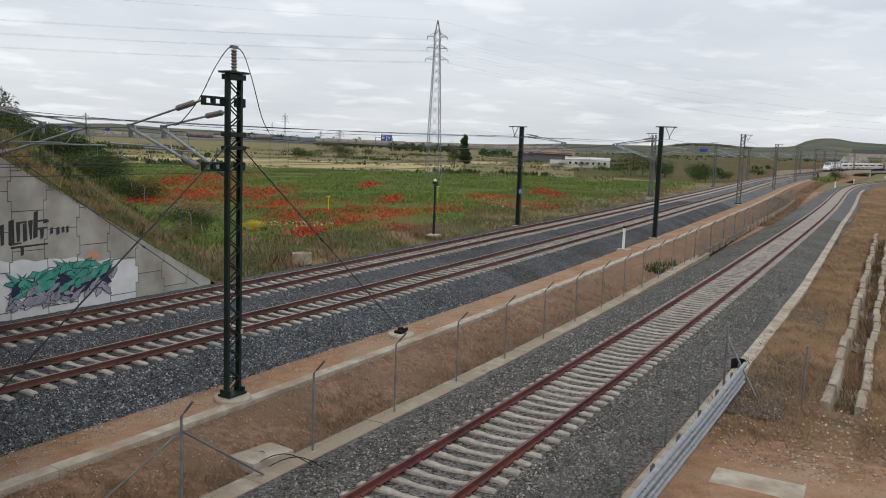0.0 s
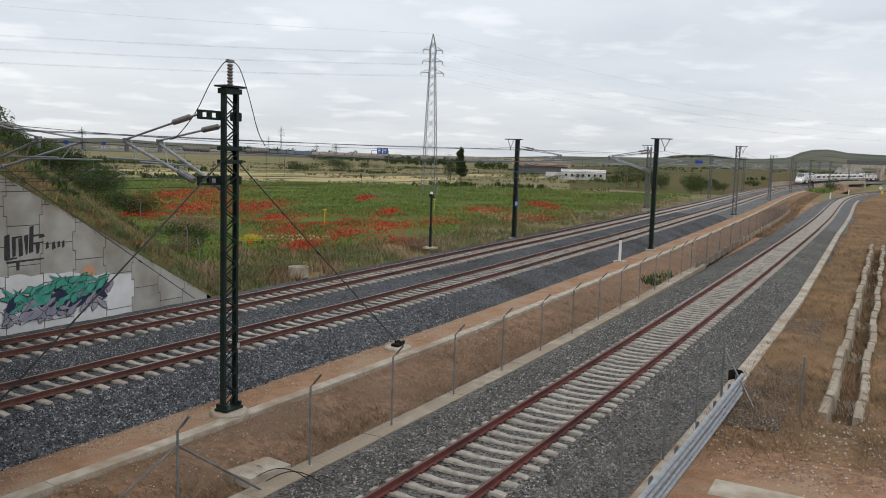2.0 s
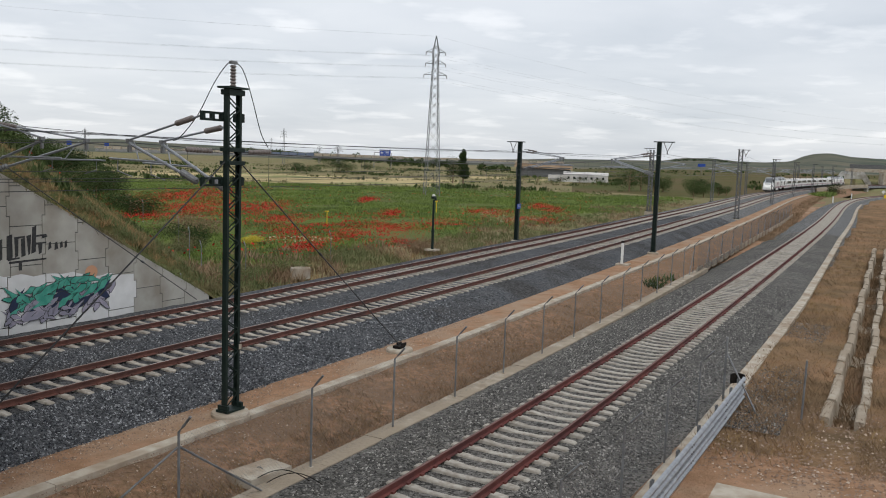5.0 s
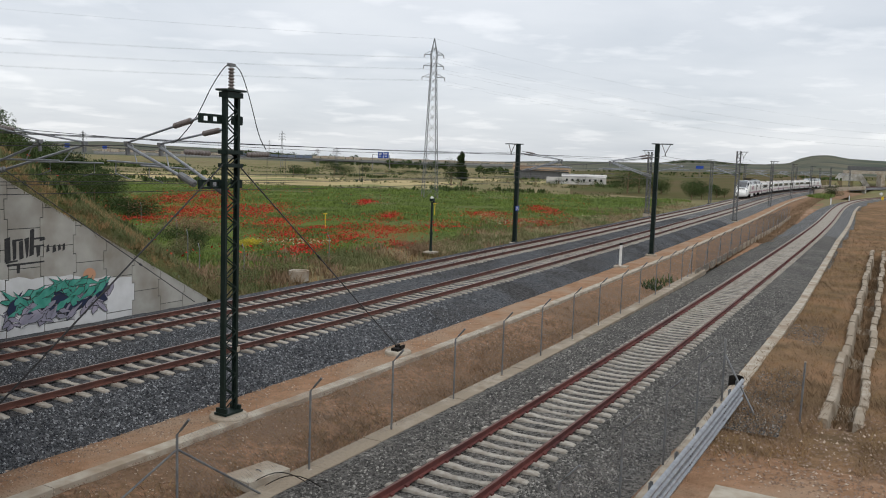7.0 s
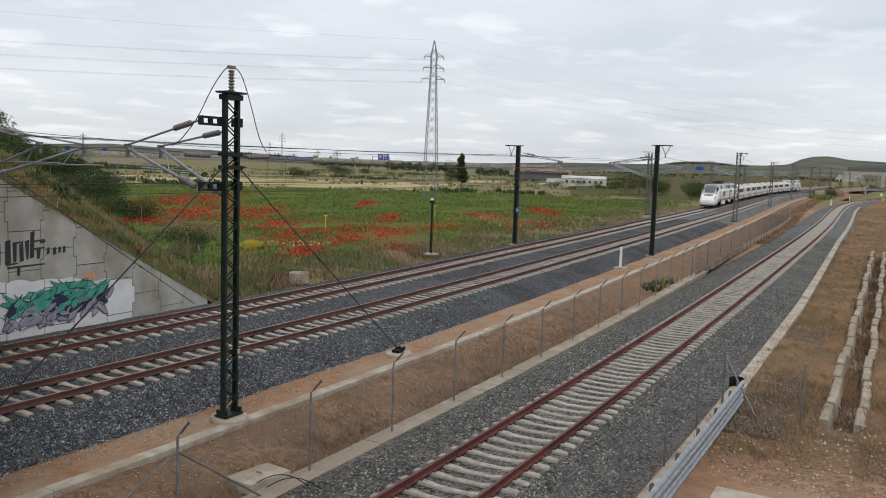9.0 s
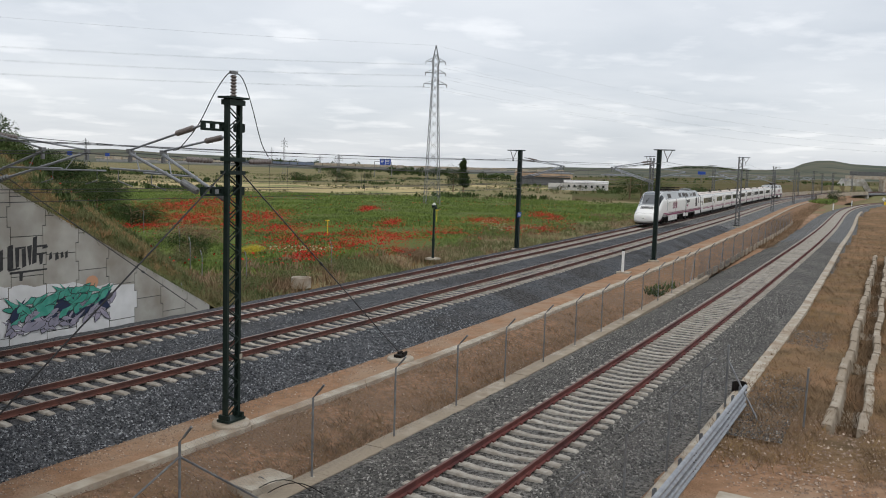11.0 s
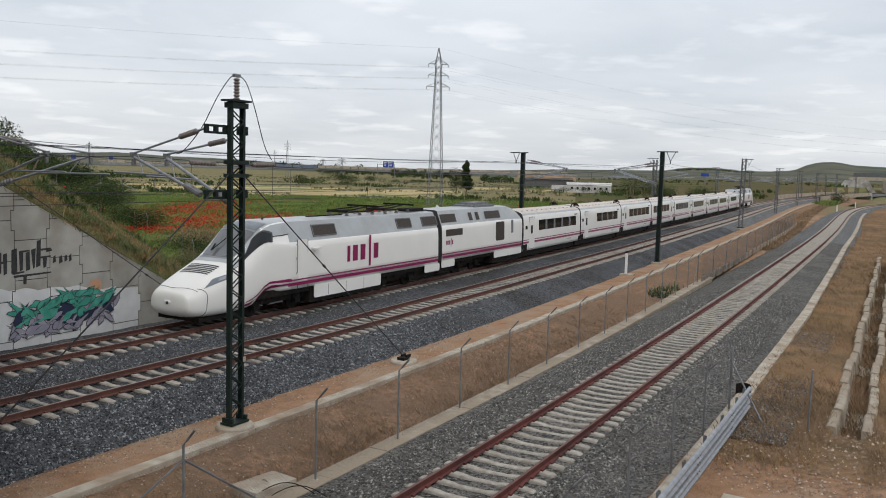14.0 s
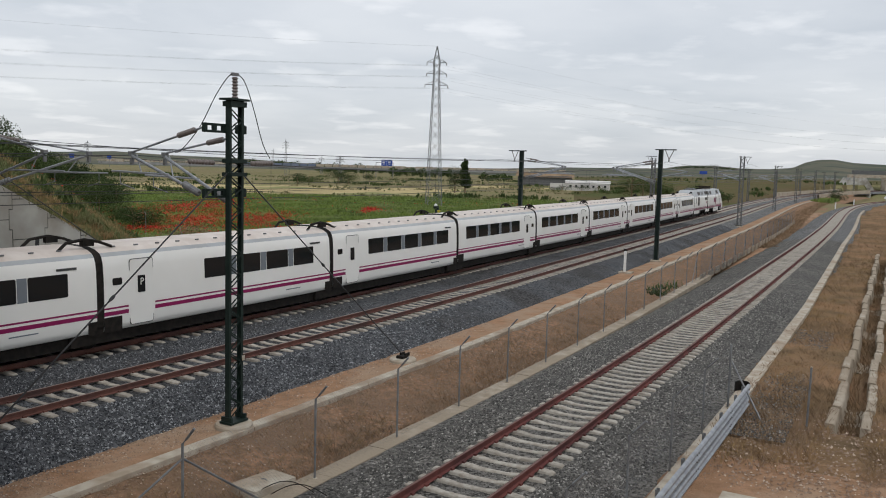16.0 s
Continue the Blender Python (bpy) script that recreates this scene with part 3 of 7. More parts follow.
def skin_patch(name, corners, mat, parent, lift, half, both=True, label="", nd=8, nu=6):
    """A panel that follows the nose: corners are four (d, u), round the panel; y runs back from the tip."""
    out = []
    for side in ((1, -1) if both else (1,)):
        rows = []
        for i in range(nd + 1):
            row = []
            for j in range(nu + 1):
                a, b = i / nd, j / nu
                d = (1 - a) * ((1 - b) * corners[0][0] + b * corners[3][0]) + a * ((1 - b) * corners[1][0] + b * corners[2][0])
                u = (1 - a) * ((1 - b) * corners[0][1] + b * corners[3][1]) + a * ((1 - b) * corners[1][1] + b * corners[2][1])
                p = nose_point(d, u) + nose_normal(d, u) * lift
                row.append((p.x * side, p.y - half, p.z))
            rows.append(row if side > 0 else row[::-1])
        b = Mesh().grid(rows)
        out.append(part(name, b, mat, parent, label, True))
    return out


def side_panel(name, parent, mat, y0, y1, z0, z1, x, label="", both=True, r=0.06, th=0.012):
    """A flat panel with rounded corners on the car's side."""
    for side in ((1, -1) if both else (1,)):
        b = Mesh()
        pts = []
        rr = min(r, (y1 - y0) / 2.1, (z1 - z0) / 2.1)
        for cy, cz, g0 in ((y1 - rr, z1 - rr, 0), (y0 + rr, z1 - rr, 90), (y0 + rr, z0 + rr, 180), (y1 - rr, z0 + rr, 270)):
            for k in range(4):
                g = radians(g0 + 30 * k)
                pts.append((cy + rr * math.cos(g), cz + rr * math.sin(g)))
        n = len(pts)
        lean = [(x - 0.028 * max(0, z - 2.0) / 0.8 - 0.008) for _, z in pts]
        b.add([(side * l_, y, z) for (y, z), l_ in zip(pts, lean)] + [(side * (l_ + th), y, z) for (y, z), l_ in zip(pts, lean)],
              [tuple(range(n, 2 * n))[::side], tuple(range(n))[::-side]] + [(i, (i + 1) % n, n + (i + 1) % n, n + i)[::side] for i in range(n)])
        part(name, b, mat, parent, label)


def stripes(parent, y0, y1, x, kick=None):
    side_panel("lower_stripe", parent, "purple", y0, y1, 1.17, 1.31, x, "broad purple stripe", r=0.004, th=0.010)
    side_panel("upper_stripe", parent, "purple", y0, y1, 1.39, 1.45, x, "narrow purple stripe", r=0.004, th=0.010)


def bogie(parent, y, span=2.8, axles=2):
    b = Mesh()
    for side in (-1, 1):
        b.box((side * 1.0, y, 0.62), (0.16, span + 0.7, 0.22))
        b.box((side * 1.02, y, 0.80), (0.22, 0.7, 0.28))
        for k in range(axles):
            yy = y + (k - (axles - 1) / 2) * span
            b.box((side * 1.05, yy, 0.5), (0.24, 0.34, 0.34))
            b.tube([(side * 1.14, yy + 0.3, 0.55), (side * 1.14, yy + 0.3, 0.98)], 0.09, 8)
            b.tube([(side * 1.14, yy - 0.3, 0.55), (side * 1.14, yy - 0.3, 0.98)], 0.09, 8)
    b.box((0, y, 0.6), (1.7, 0.5, 0.3))
    q = part("bogie", b, "black", parent, "dark oily running gear")
    for k in range(axles):
        yy = y + (k - (axles - 1) / 2) * span
        for side in (-1, 1):
            w = Mesh().tube([(side * 0.70, yy, 0.46), (side * 0.73, yy, 0.46), (side * 0.735, yy, 0.46), (side * 0.83, yy, 0.46)], [0.49, 0.49, 0.455, 0.45], 20)
            part("wheel", w, "black", q, "steel wheel")


def logo(parent, y0, z0, h, x):
    """The operator's mark, as plain strokes."""
    u = h * 0.62
    for side in (1, -1):
        b = Mesh()
        for dy, z_lo, z_hi, wd in ((0.2, 0.0, 1.0, 0.34), (1.05, 0.0, 1.0, 0.62), (2.05, 0.0, 1.0, 0.62), (3.0, -0.45, 1.55, 0.26), (3.85, 0.0, 1.0, 0.62)):
            c = y0 + dy * u * 0.86 if side > 0 else y0 + 4.2 * u * 0.86 - dy * u * 0.86
            b.box((side * (x + 0.004), c, z0 + (z_lo + z_hi) / 2 * u), (0.008, wd * u * 0.86, (z_hi - z_lo) * u))
        part("operator_mark", b, "purple", parent, "purple operator mark")


def power_car():
    t = thing("power_car", Matrix(), "white sloping-nosed power car with silver roof and purple stripes", "train car", "cars of the train")
    half = 9.8
    ds = [0.0, 0.008, 0.02, 0.04, 0.065, 0.1, 0.15, 0.2, 0.35, 0.55, 0.8, 1.1, 1.5, 1.9, 2.3, 2.7, 3.1, 3.5, 3.9, 4.3, 4.7, 5.1, 5.5, 5.8]
    us = [i / 30 for i in range(31)]
    b = Mesh()
    b.grid([[Vector((-p.x, p.y - half, p.z)) for p in [nose_point(d, u) for u in us]] + [Vector((p.x, p.y - half, p.z)) for p in [nose_point(d, u) for u in reversed(us)]][1:] for d in ds])
    nn = len(us) * 2 - 1
    b.f.append(tuple(range(nn)))
    part("nose", b, "white", t, "white sloping nose", True)
    # straight body: white sides, silver slanted shoulders, silver roof
    sec = section_body(1.48, 1.0, 4.03, 3.05, 0.42)
    lo, hi = sec[:10], sec[9:]
    for side in (-1, 1):
        b = Mesh().grid([[(side * x, y, z) for x, z in lo][::-side] for y in (-half + 5.8, 0, half - 0.25)])
        part("side_wall", b, "white", t, "white bodyside", True)
    b = Mesh().grid([[(-x, y, z) for x, z in hi] + [(x, y, z) for x, z in reversed(hi[:-1])] for y in (-half + 5.8, -3.2, 0, half - 0.25)])
    part("roof", b, "silver", t, "silver-grey roof with slanted shoulders")
    b = Mesh().add([(-x, half - 0.25, z) for x, z in sec] + [(x, half - 0.25, z) for x, z in reversed(sec[:-1])], [tuple(range(len(sec) * 2 - 1))])
    part("end_wall", b, "seam", t)
    # underframe, with black boxes added below it to fill in the shade
    part("underframe", Mesh().box((0, 1.0, 0.95), (2.7, 17, 0.3)).box((0, 0.3, 0.62), (2.75, 5.6, 0.75)).box((0, 8.4, 0.62), (2.3, 2.6, 0.6)).box((0, -4.5, 0.7), (1.4, 6.5, 0.5)).box((0, 5.5, 0.7), (1.4, 5.5, 0.5)), "black", t)
    # silver roof over the cab, windscreen, side glass
    skin_patch("cab_hood", [(2.45, 0.62), (5.84, 0.66), (5.84, 1.0), (2.3, 1.0)], "silver", t, 0.008, half, label="silver-grey cab hood", nd=14, nu=10)
    skin_patch("windscreen", [(2.78, 0.84), (4.0, 0.80), (4.02, 1.0), (2.68, 1.0)], "screen", t, 0.026, half, label="dark sloping windscreen")
    skin_patch("windscreen_surround", [(2.62, 0.82), (4.72, 0.775), (4.76, 1.0), (2.56, 1.0)], "hood_dark", t, 0.016, half, nd=12)
    skin_patch("upper_screen", [(4.1, 0.80), (4.58, 0.79), (4.62, 1.0), (4.12, 1.0)], "pier", t, 0.026, half, label="grey tinted upper screen")
    skin_patch("side_window", [(2.85, 0.635), (4.55, 0.575), (4.72, 0.66), (3.75, 0.755)], "glass", t, 0.018, half, label="dark wedge-shaped cab side window")
    skin_patch("window_frame", [(2.72, 0.63), (4.62, 0.56), (4.82, 0.67), (3.74, 0.77)], "seam", t, 0.012, half)
    skin_patch("hood_seam", [(2.3, 0.60), (5.84, 0.652), (5.84, 0.658), (2.3, 0.612)], "seam", t, 0.012, half, nd=14, nu=1)
    skin_patch("headlight", [(0.8, 0.565), (1.9, 0.50), (2.1, 0.585), (1.35, 0.675)], "pier", t, 0.012, half, label="grey swept-back headlight")
    skin_patch("headlight_lens", [(1.5, 0.56), (1.85, 0.53), (1.95, 0.585), (1.6, 0.62)], "steel", t, 0.02, half)
    # air grille on the snout
    for k in range(6):
        skin_patch("grille_slat", [(1.4 + k * 0.12, 0.84), (1.475 + k * 0.12, 0.84), (1.475 + k * 0.12, 1.0), (1.4 + k * 0.12, 1.0)], "seam", t, 0.01, half, nd=1, nu=4)
    skin_patch("bumper_seam", [(0.55, 0.56), (0.575, 0.56), (0.30, 1.0), (0.275, 1.0)], "seam", t, 0.006, half, nd=1, nu=12)
    part("pilot", Mesh().box((0, -half + 1.9, 0.34), (2.2, 2.6, 0.16)).box((0, -half + 0.75, 0.36), (1.5, 0.5, 0.14)), "black", t, "black pilot under the snout")
    # coupler hatch seam
    ring = Mesh()
    pts = []
    for k in range(25):
        u = 0.10 + 0.55 * k / 24
        p = nose_point(0.62 + 0.25 * math.sin(math.pi * k / 24), u)
        pts.append((p.x + 0.004, p.y - half, p.z))
    ring.tube(pts, 0.012, 5)
    part("hatch_seam", ring, "seam", t)
    part("coupler_eye", Mesh().lathe((0, 0, 0), [(0.05, 0), (0.05, 0.03), (0.02, 0.035)]), "black", t).matrix_basis = pose(0, -half + 0.02, 1.0, 90, 0, 0)
    part("wiper", Mesh().bar((-0.35, -half + 2.8, 2.86), (-0.15, -half + 3.45, 3.33), 0.03).bar((-0.35, -half + 2.8, 2.86), (-0.42, -half + 3.1, 3.1), 0.05), "black", t)
    for y0, y1, z0 in ((-2.3, 3.4, 0.45), (8.0, 9.75, 0.62)):
        side_panel("skirt", t, "white", y0, y1, z0, 1.05, 1.47, "white skirt panel", r=0.1, th=0.02)
    for y in (-1.2, 0.3, 1.8):
        side_panel("skirt_seam", t, "seam", y, y + 0.015, 0.5, 1.0, 1.482, r=0.003, th=0.012)
    # bodyside: stripes, doors, vents
    stripes(t, -4.2, half - 0.27, 1.50)
    skin_patch("lower_stripe", [(2.3, 0.20), (5.82, 0.12), (5.82, 0.21), (2.3, 0.215)], "purple", t, 0.012, half, label="purple stripe running down on the nose")
    skin_patch("upper_stripe", [(2.9, 0.232), (5.82, 0.224), (5.82, 0.25), (2.9, 0.24)], "purple", t, 0.014, half)
    side_panel("cab_door", t, "white", -half + 6.3, -half + 7.0, 1.35, 3.2, 1.492, "white cab door", r=0.05)
    side_panel("door_seam", t, "seam", -half + 6.26, -half + 6.29, 1.0, 3.2, 1.486, r=0.004)
    side_panel("door_seam", t, "seam", -half + 7.01, -half + 7.04, 1.0, 3.2, 1.486, r=0.004)
    for z in (1.7, 2.3):
        for side in (-1, 1):
            b = Mesh().tube([(side * 1.50, -half + 6.15, z), (side * 1.56, -half + 6.15, z + 0.08), (side * 1.56, -half + 6.15, z + 0.62), (side * 1.50, -half + 6.15, z + 0.7)], 0.02, 6)
            part("handrail", b, "steel", t)
    for side in (-1, 1):
        part("rear_mirror", Mesh().box((side * 1.60, -half + 7.5, 2.75), (0.24, 0.5, 0.09)), "white", t)
    for y0, y1 in ((-2.2, -0.4), (5.2, 6.7), (7.9, 9.6)):
        for side in (-1, 1):
            b, fr = Mesh(), Mesh()
            q = [(side * (1.38 - 0.32 * f), y, 3.10 + 0.88 * f) for y, f in ((y0, 0.2), (y1, 0.2), (y1, 0.75), (y0, 0.75))]
            n_ = Vector((side * 0.88, 0, 0.32)).normalized() * 0.02
            b.add([Vector(p) + n_ for p in q], [(0, 1, 2, 3)[::side]])
            for a_, c_ in zip(q, q[1:] + q[:1]):
                fr.bar(Vector(a_) + n_, Vector(c_) + n_, 0.05)
            v = part("roof_vent", b, "louvre", t, "dark louvred roof vent")
            part("vent_frame", fr, "steel_dull", v)
    logo(t, 0.3, 1.9, 1.25, 1.49)
    # roof gear: folded pantographs and insulators
    for y0 in (1.4, 5.0):
        b = Mesh()
        for side in (-1, 1):
            b.bar((side * 0.55, y0, 4.22), (side * 0.55, y0 + 2.6, 4.22), 0.07)
            b.bar((side * 0.5, y0 + 0.2, 4.28), (side * 0.25, y0 + 2.4, 4.42), 0.06)
            b.bar((side * 0.85, y0 + 2.2, 4.45), (side * 0.85, y0 + 2.6, 4.40), 0.05)
        b.bar((-0.9, y0 + 2.3, 4.47), (0.9, y0 + 2.3, 4.47), 0.09)
        b.bar((-0.9, y0 + 2.55, 4.45), (0.9, y0 + 2.55, 4.45), 0.07)
        b.bar((-0.6, y0 + 0.1, 4.25), (0.6, y0 + 0.1, 4.25), 0.12)
        p = part("pantograph", b, "black", t, "folded black pantograph")
        for dy in (0.15, 1.3, 2.5):
            for side in (-1, 1):
                part("insulator", Mesh().lathe((side * 0.55, y0 + dy, 4.02), [(0.08, 0), (0.12, 0.04), (0.07, 0.08), (0.12, 0.12), (0.06, 0.18)], 8), "insulator", p)
    part("roof_conduit", Mesh().bar((0.35, -1.5, 4.1), (0.35, 1.4, 4.1), 0.06), "black", t)
    part("roof_cover", Mesh().box((0.1, 8.6, 4.12), (0.8, 1.6, 0.2)), "black", t)
    part("antenna", Mesh().lathe((0, -half + 5.6, 4.02), [(0.06, 0), (0.05, 0.1), (0.02, 0.16)], 8), "seam", t)
    for y in (-half + 5.3, 5.6):
        bogie(t, y)
    return t


def generator_car():
    t = thing("generator_car", Matrix(), "white generator car with silver roof, grilles and purple stripes", "train car", "cars of the train")
    half = 6.35
    sec = section_body(1.48, 1.0, 4.0, 3.05, 0.42)
    low = section_body(1.47, 1.0, 3.52, 3.0, 0.5)
    lo, hi = sec[:10], sec[9:]
    ys = [(-half + 0.25, 0), (half - 2.2, 0), (half - 1.2, 0.35), (half - 0.5, 0.8), (half - 0.15, 1.0)]

    def mixsec(f):
        return [(a[0] + (c[0] - a[0]) * f, a[1] + (c[1] - a[1]) * f) for a, c in zip(sec, low)]
    for side in (-1, 1):
        b = Mesh().grid([[(side * x, y, z) for x, z in mixsec(f)[:10]][::-side] for y, f in ys])
        part("side_wall", b, "white", t, "white bodyside", True)
    b = Mesh().grid([[(-x, y, z) for x, z in mixsec(f)[9:]] + [(x, y, z) for x, z in reversed(mixsec(f)[9:-1])] for y, f in ys])
    part("roof", b, "silver", t, "silver roof sloping down to the coaches")
    for y, f in (ys[0], ys[-1]):
        s_ = mixsec(f)
        b = Mesh().add([(-x, y, z) for x, z in s_] + [(x, y, z) for x, z in reversed(s_[:-1])], [tuple(range(len(s_) * 2 - 1))])
        part("end_wall", b, "seam", t)
    # frame beam plus added low black boxes that keep light out beneath
    part("underframe", Mesh().box((0, 0, 0.95), (2.7, half * 2 - 0.6, 0.3)).box((0, 3.8, 0.62), (2.7, 4.8, 0.75)).box((0, -1.5, 0.65), (1.4, 6.0, 0.6)).box((0, -5.3, 0.65), (2.6, 1.7, 0.6)), "black", t)
    side_panel("skirt", t, "white", -6.1, -4.4, 0.62, 1.05, 1.47, "white skirt panel", r=0.1, th=0.02)
    side_panel("skirt", t, "white", 1.4, 6.15, 0.62, 1.05, 1.47, "white skirt panel", r=0.1, th=0.02)
    side_panel("air_grille", t, "louvre", -5.6, -3.4, 2.45, 2.85, 1.49, "brown louvred grille", r=0.02)
    side_panel("engine_grille", t, "louvre", 1.6, 3.0, 1.75, 3.0, 1.49, "tall dark brown engine grille", r=0.15)
    side_panel("grey_panel", t, "pier", 4.2, 4.55, 2.15, 3.05, 1.49, r=0.03)
    stripes(t, -half + 0.3, half - 0.2, 1.50)
    logo(t, -5.6, 1.95, 0.4, 1.49)
    for y0, y1 in ((-6.0, -4.0), (-2.2, -1.7), (-1.2, -0.7), (0.2, 2.6)):
        for side in (-1, 1):
            q = [(side * (1.38 - 0.32 * f), y, 3.08 + 0.87 * f) for y, f in ((y0, 0.2), (y1, 0.2), (y1, 0.75), (y0, 0.75))]
            n_ = Vector((side * 0.88, 0, 0.32)).normalized() * 0.025
            part("roof_vent", Mesh().add([Vector(p) + n_ for p in q], [(0, 1, 2, 3)[::side]]), "louvre", t)
    part("exhaust_box", Mesh().box((0, 1.2, 4.06), (1.5, 3.2, 0.14)).box((0, 1.2, 4.2), (1.0, 2.4, 0.16)), "steel_dull", t, "flat exhaust housing")
    bogie(t, -1.9, 2.5)
    return t


def coach(door_at, panes, first, label):
    """A short low coach; door_at is -1 or 1 (end), panes a number of windows from first on."""
    t = thing("coach", Matrix(), label, "train car", "cars of the train")
    half = 6.57
    w = 1.47
    sec = [(w - 0.14, 0.62), (w - 0.05, 0.66), (w, 0.85), (w + 0.01, 1.25), (w + 0.01, 1.8), (w - 0.005, 2.3), (w - 0.03, 2.8), (w - 0.06, 3.02), (w - 0.12, 3.2), (w - 0.22, 3.33), (w - 0.42, 3.44), (w * 0.5, 3.52), (w * 0.2, 3.55), (0, 3.555)]
    y0, y1 = -half + 0.14, half - 0.14
    for side in (-1, 1):
        part("side_wall", Mesh().grid([[(side * x, y, z) for x, z in sec[:9]][::-side] for y in (y0, 0, y1)]), "white", t, "white bodyside", True)
        part("cantrail", Mesh().grid([[(side * x, y, z) for x, z in sec[8:10]][::-side] for y in (y0, 0, y1)]), "silver", t, "grey cantrail band", True)
    part("roof", Mesh().grid([[(-x, y, z) for x, z in sec[9:]] + [(x, y, z) for x, z in reversed(sec[9:-1])] for y in (y0, 0, y1)]), "roof", t, "dusty pale roof", True)
    for y in (y0, y1):
        part("end_wall", Mesh().add([(-x, y, z) for x, z in sec] + [(x, y, z) for x, z in reversed(sec[:-1])], [tuple(range(len(sec) * 2 - 1))]), "seam", t)
    part("gangway", Mesh().add([(-x * 0.97, half - 0.17, z) for x, z in sec] + [(x * 0.97, half - 0.17, z) for x, z in reversed(sec[:-1])] + [(-x * 0.97, half + 0.17, z) for x, z in sec] + [(x * 0.97, half + 0.17, z) for x, z in reversed(sec[:-1])],
         [(i, i + 1, i + 28, i + 27) for i in range(26)]), "black", t, "black gangway bellows")
    # black boxes added below the floor to stand for the deep shade there
    part("floor_pan", Mesh().box((0, 0, 0.48), (2.5, 12.9, 0.5)).box((0, half - 0.1, 0.55), (2.8, 2.0, 0.55)), "black", t)
    # windows in a dark band with grey piers
    pitch, wid = (1.82, 1.42)
    for k in range(panes):
        a = -half + first + k * pitch
        side_panel("window", t, "glass", a, a + wid, 2.02, 2.78, w + 0.008, "dark tinted window", r=0.05)
        if k < panes - 1:
            side_panel("window_pier", t, "pier", a + wid + 0.03, a + pitch - 0.03, 2.02, 2.78, w + 0.006, r=0.01)
    dy = -half + 1.25 if door_at < 0 else half - 2.3
    side_panel("door_seam", t, "seam", dy - 0.03, dy + 1.06, 0.72, 3.06, w + 0.006, r=0.12, th=0.008)
    side_panel("door", t, "white", dy, dy + 1.03, 0.75, 3.03, w + 0.012, "white plug door", r=0.1)
    side_panel("door_window", t, "glass", dy + 0.33, dy + 0.66, 1.85, 2.45, w + 0.022, "narrow door window", r=0.03)
    e0 = dy - 0.75 if door_at < 0 else dy + 1.35
    side_panel("display", t, "glass", e0, e0 + 0.4, 2.2, 2.45, w + 0.012, r=0.05)
    if door_at < 0:
        stripes(t, dy + 1.12, y1, w + 0.012)
        stripes(t, y0, dy - 0.08, w + 0.012)
    else:
        stripes(t, y0, dy - 0.08, w + 0.012)
        stripes(t, dy + 1.12, y1, w + 0.012)
    side_panel("end_recess", t, "black", y0, y0 + 0.75, 0.6, 1.12, w + 0.006, "black recess beside the axle", r=0.02)
    side_panel("end_recess", t, "black", y1 - 0.35, y1, 0.6, 1.05, w + 0.006, r=0.02)
    side_panel("small_mark", t, "seam", y1 - 1.5, y1 - 0.75, 2.88, 2.96, w + 0.004, r=0.01)
    side_panel("number_bar", t, "pier", y1 - 3.2, y1 - 2.2, 0.98, 1.02, w + 0.008, r=0.004)
    # roof dampers over the joint
    b = Mesh()
    for side in (-1, 1):
        b.tube([(side * 0.95, half - 1.2, 3.48), (side * 0.95, half - 0.9, 3.72), (side * 0.95, half - 0.2, 3.80), (side * 0.95, half + 0.4, 3.68), (side * 0.95, half + 0.9, 3.5)], 0.055, 6)
        b.box((side * 0.95, half - 0.1, 3.68), (0.18, 0.45, 0.22))
    part("roof_damper", b, "black", t, "black roof damper")
    b = Mesh()
    for k in range(12):
        b.box((0.98, y0 + 0.8 + k, 3.49), (0.05, 0.16, 0.05))
    part("roof_lugs", b, "steel_dull", t)
    b = Mesh().box((0, half, 0.5), (1.3, 0.25, 0.2))
    for side in (-1, 1):
        b.box((side * 0.88, half, 0.5), (0.6, 0.9, 0.4))
        b.tube([(side * 1.2, half - 0.6, 0.6), (side * 1.2, half + 0.6, 0.6)], 0.07, 8)
    q = part("axle_frame", b, "black", t, "single axle frame between coaches")
    for side in (-1, 1):
        part("wheel", Mesh().tube([(side * 0.70, half, 0.43), (side * 0.83, half, 0.43)], 0.43, 20), "black", q)
    return t


# cars in order from the leading nose, with their lengths and the way they face
lead = power_car()
gen = generator_car()
coach_a = coach(-1, 4, 4.86, "white coach with dark windows, a door and purple stripes")
coach_b = coach(-1, 5, 3.2, "white coach with five dark windows, a door and purple stripes")
coach_c = coach(1, 5, 1.2, "white coach with five dark windows, a door and purple stripes")
TRAIN = [(lead, 19.6, 0), (gen, 12.7, 0)]
for ob in (coach_b, coach_a, copy_thing(coach_b, Matrix()), coach_c, copy_thing(coach_c, Matrix()), copy_thing(coach_c, Matrix()), copy_thing(coach_b, Matrix()), copy_thing(coach_c, Matrix()), copy_thing(coach_b, Matrix())):
    TRAIN.append((ob, 13.14, 0))
TRAIN.append((copy_thing(gen, Matrix()), 12.7, 180))
TRAIN.append((copy_thing(lead, Matrix()), 19.6, 180))


def nose_at(t):
    """Where the leading tip stands along the line."""
    b = 16.0 - t
    return -11.61 + 24.64 * b + 0.0985 * b * b


def motions():
    times = [0.5 * i for i in range(33)]
    back = 0.0
    for ob, length, turn in TRAIN:
        walk(ob, [(t, MAIN.stand(nose_at(t) + back + length / 2, 0.0, 0.0, turn)) for t in times])
        back += length

# ---- wing wall of the road bridge, of cast panels ----
def wall_top(s):
    return min(4.42 - 0.545 * (s - 36), 7.5)


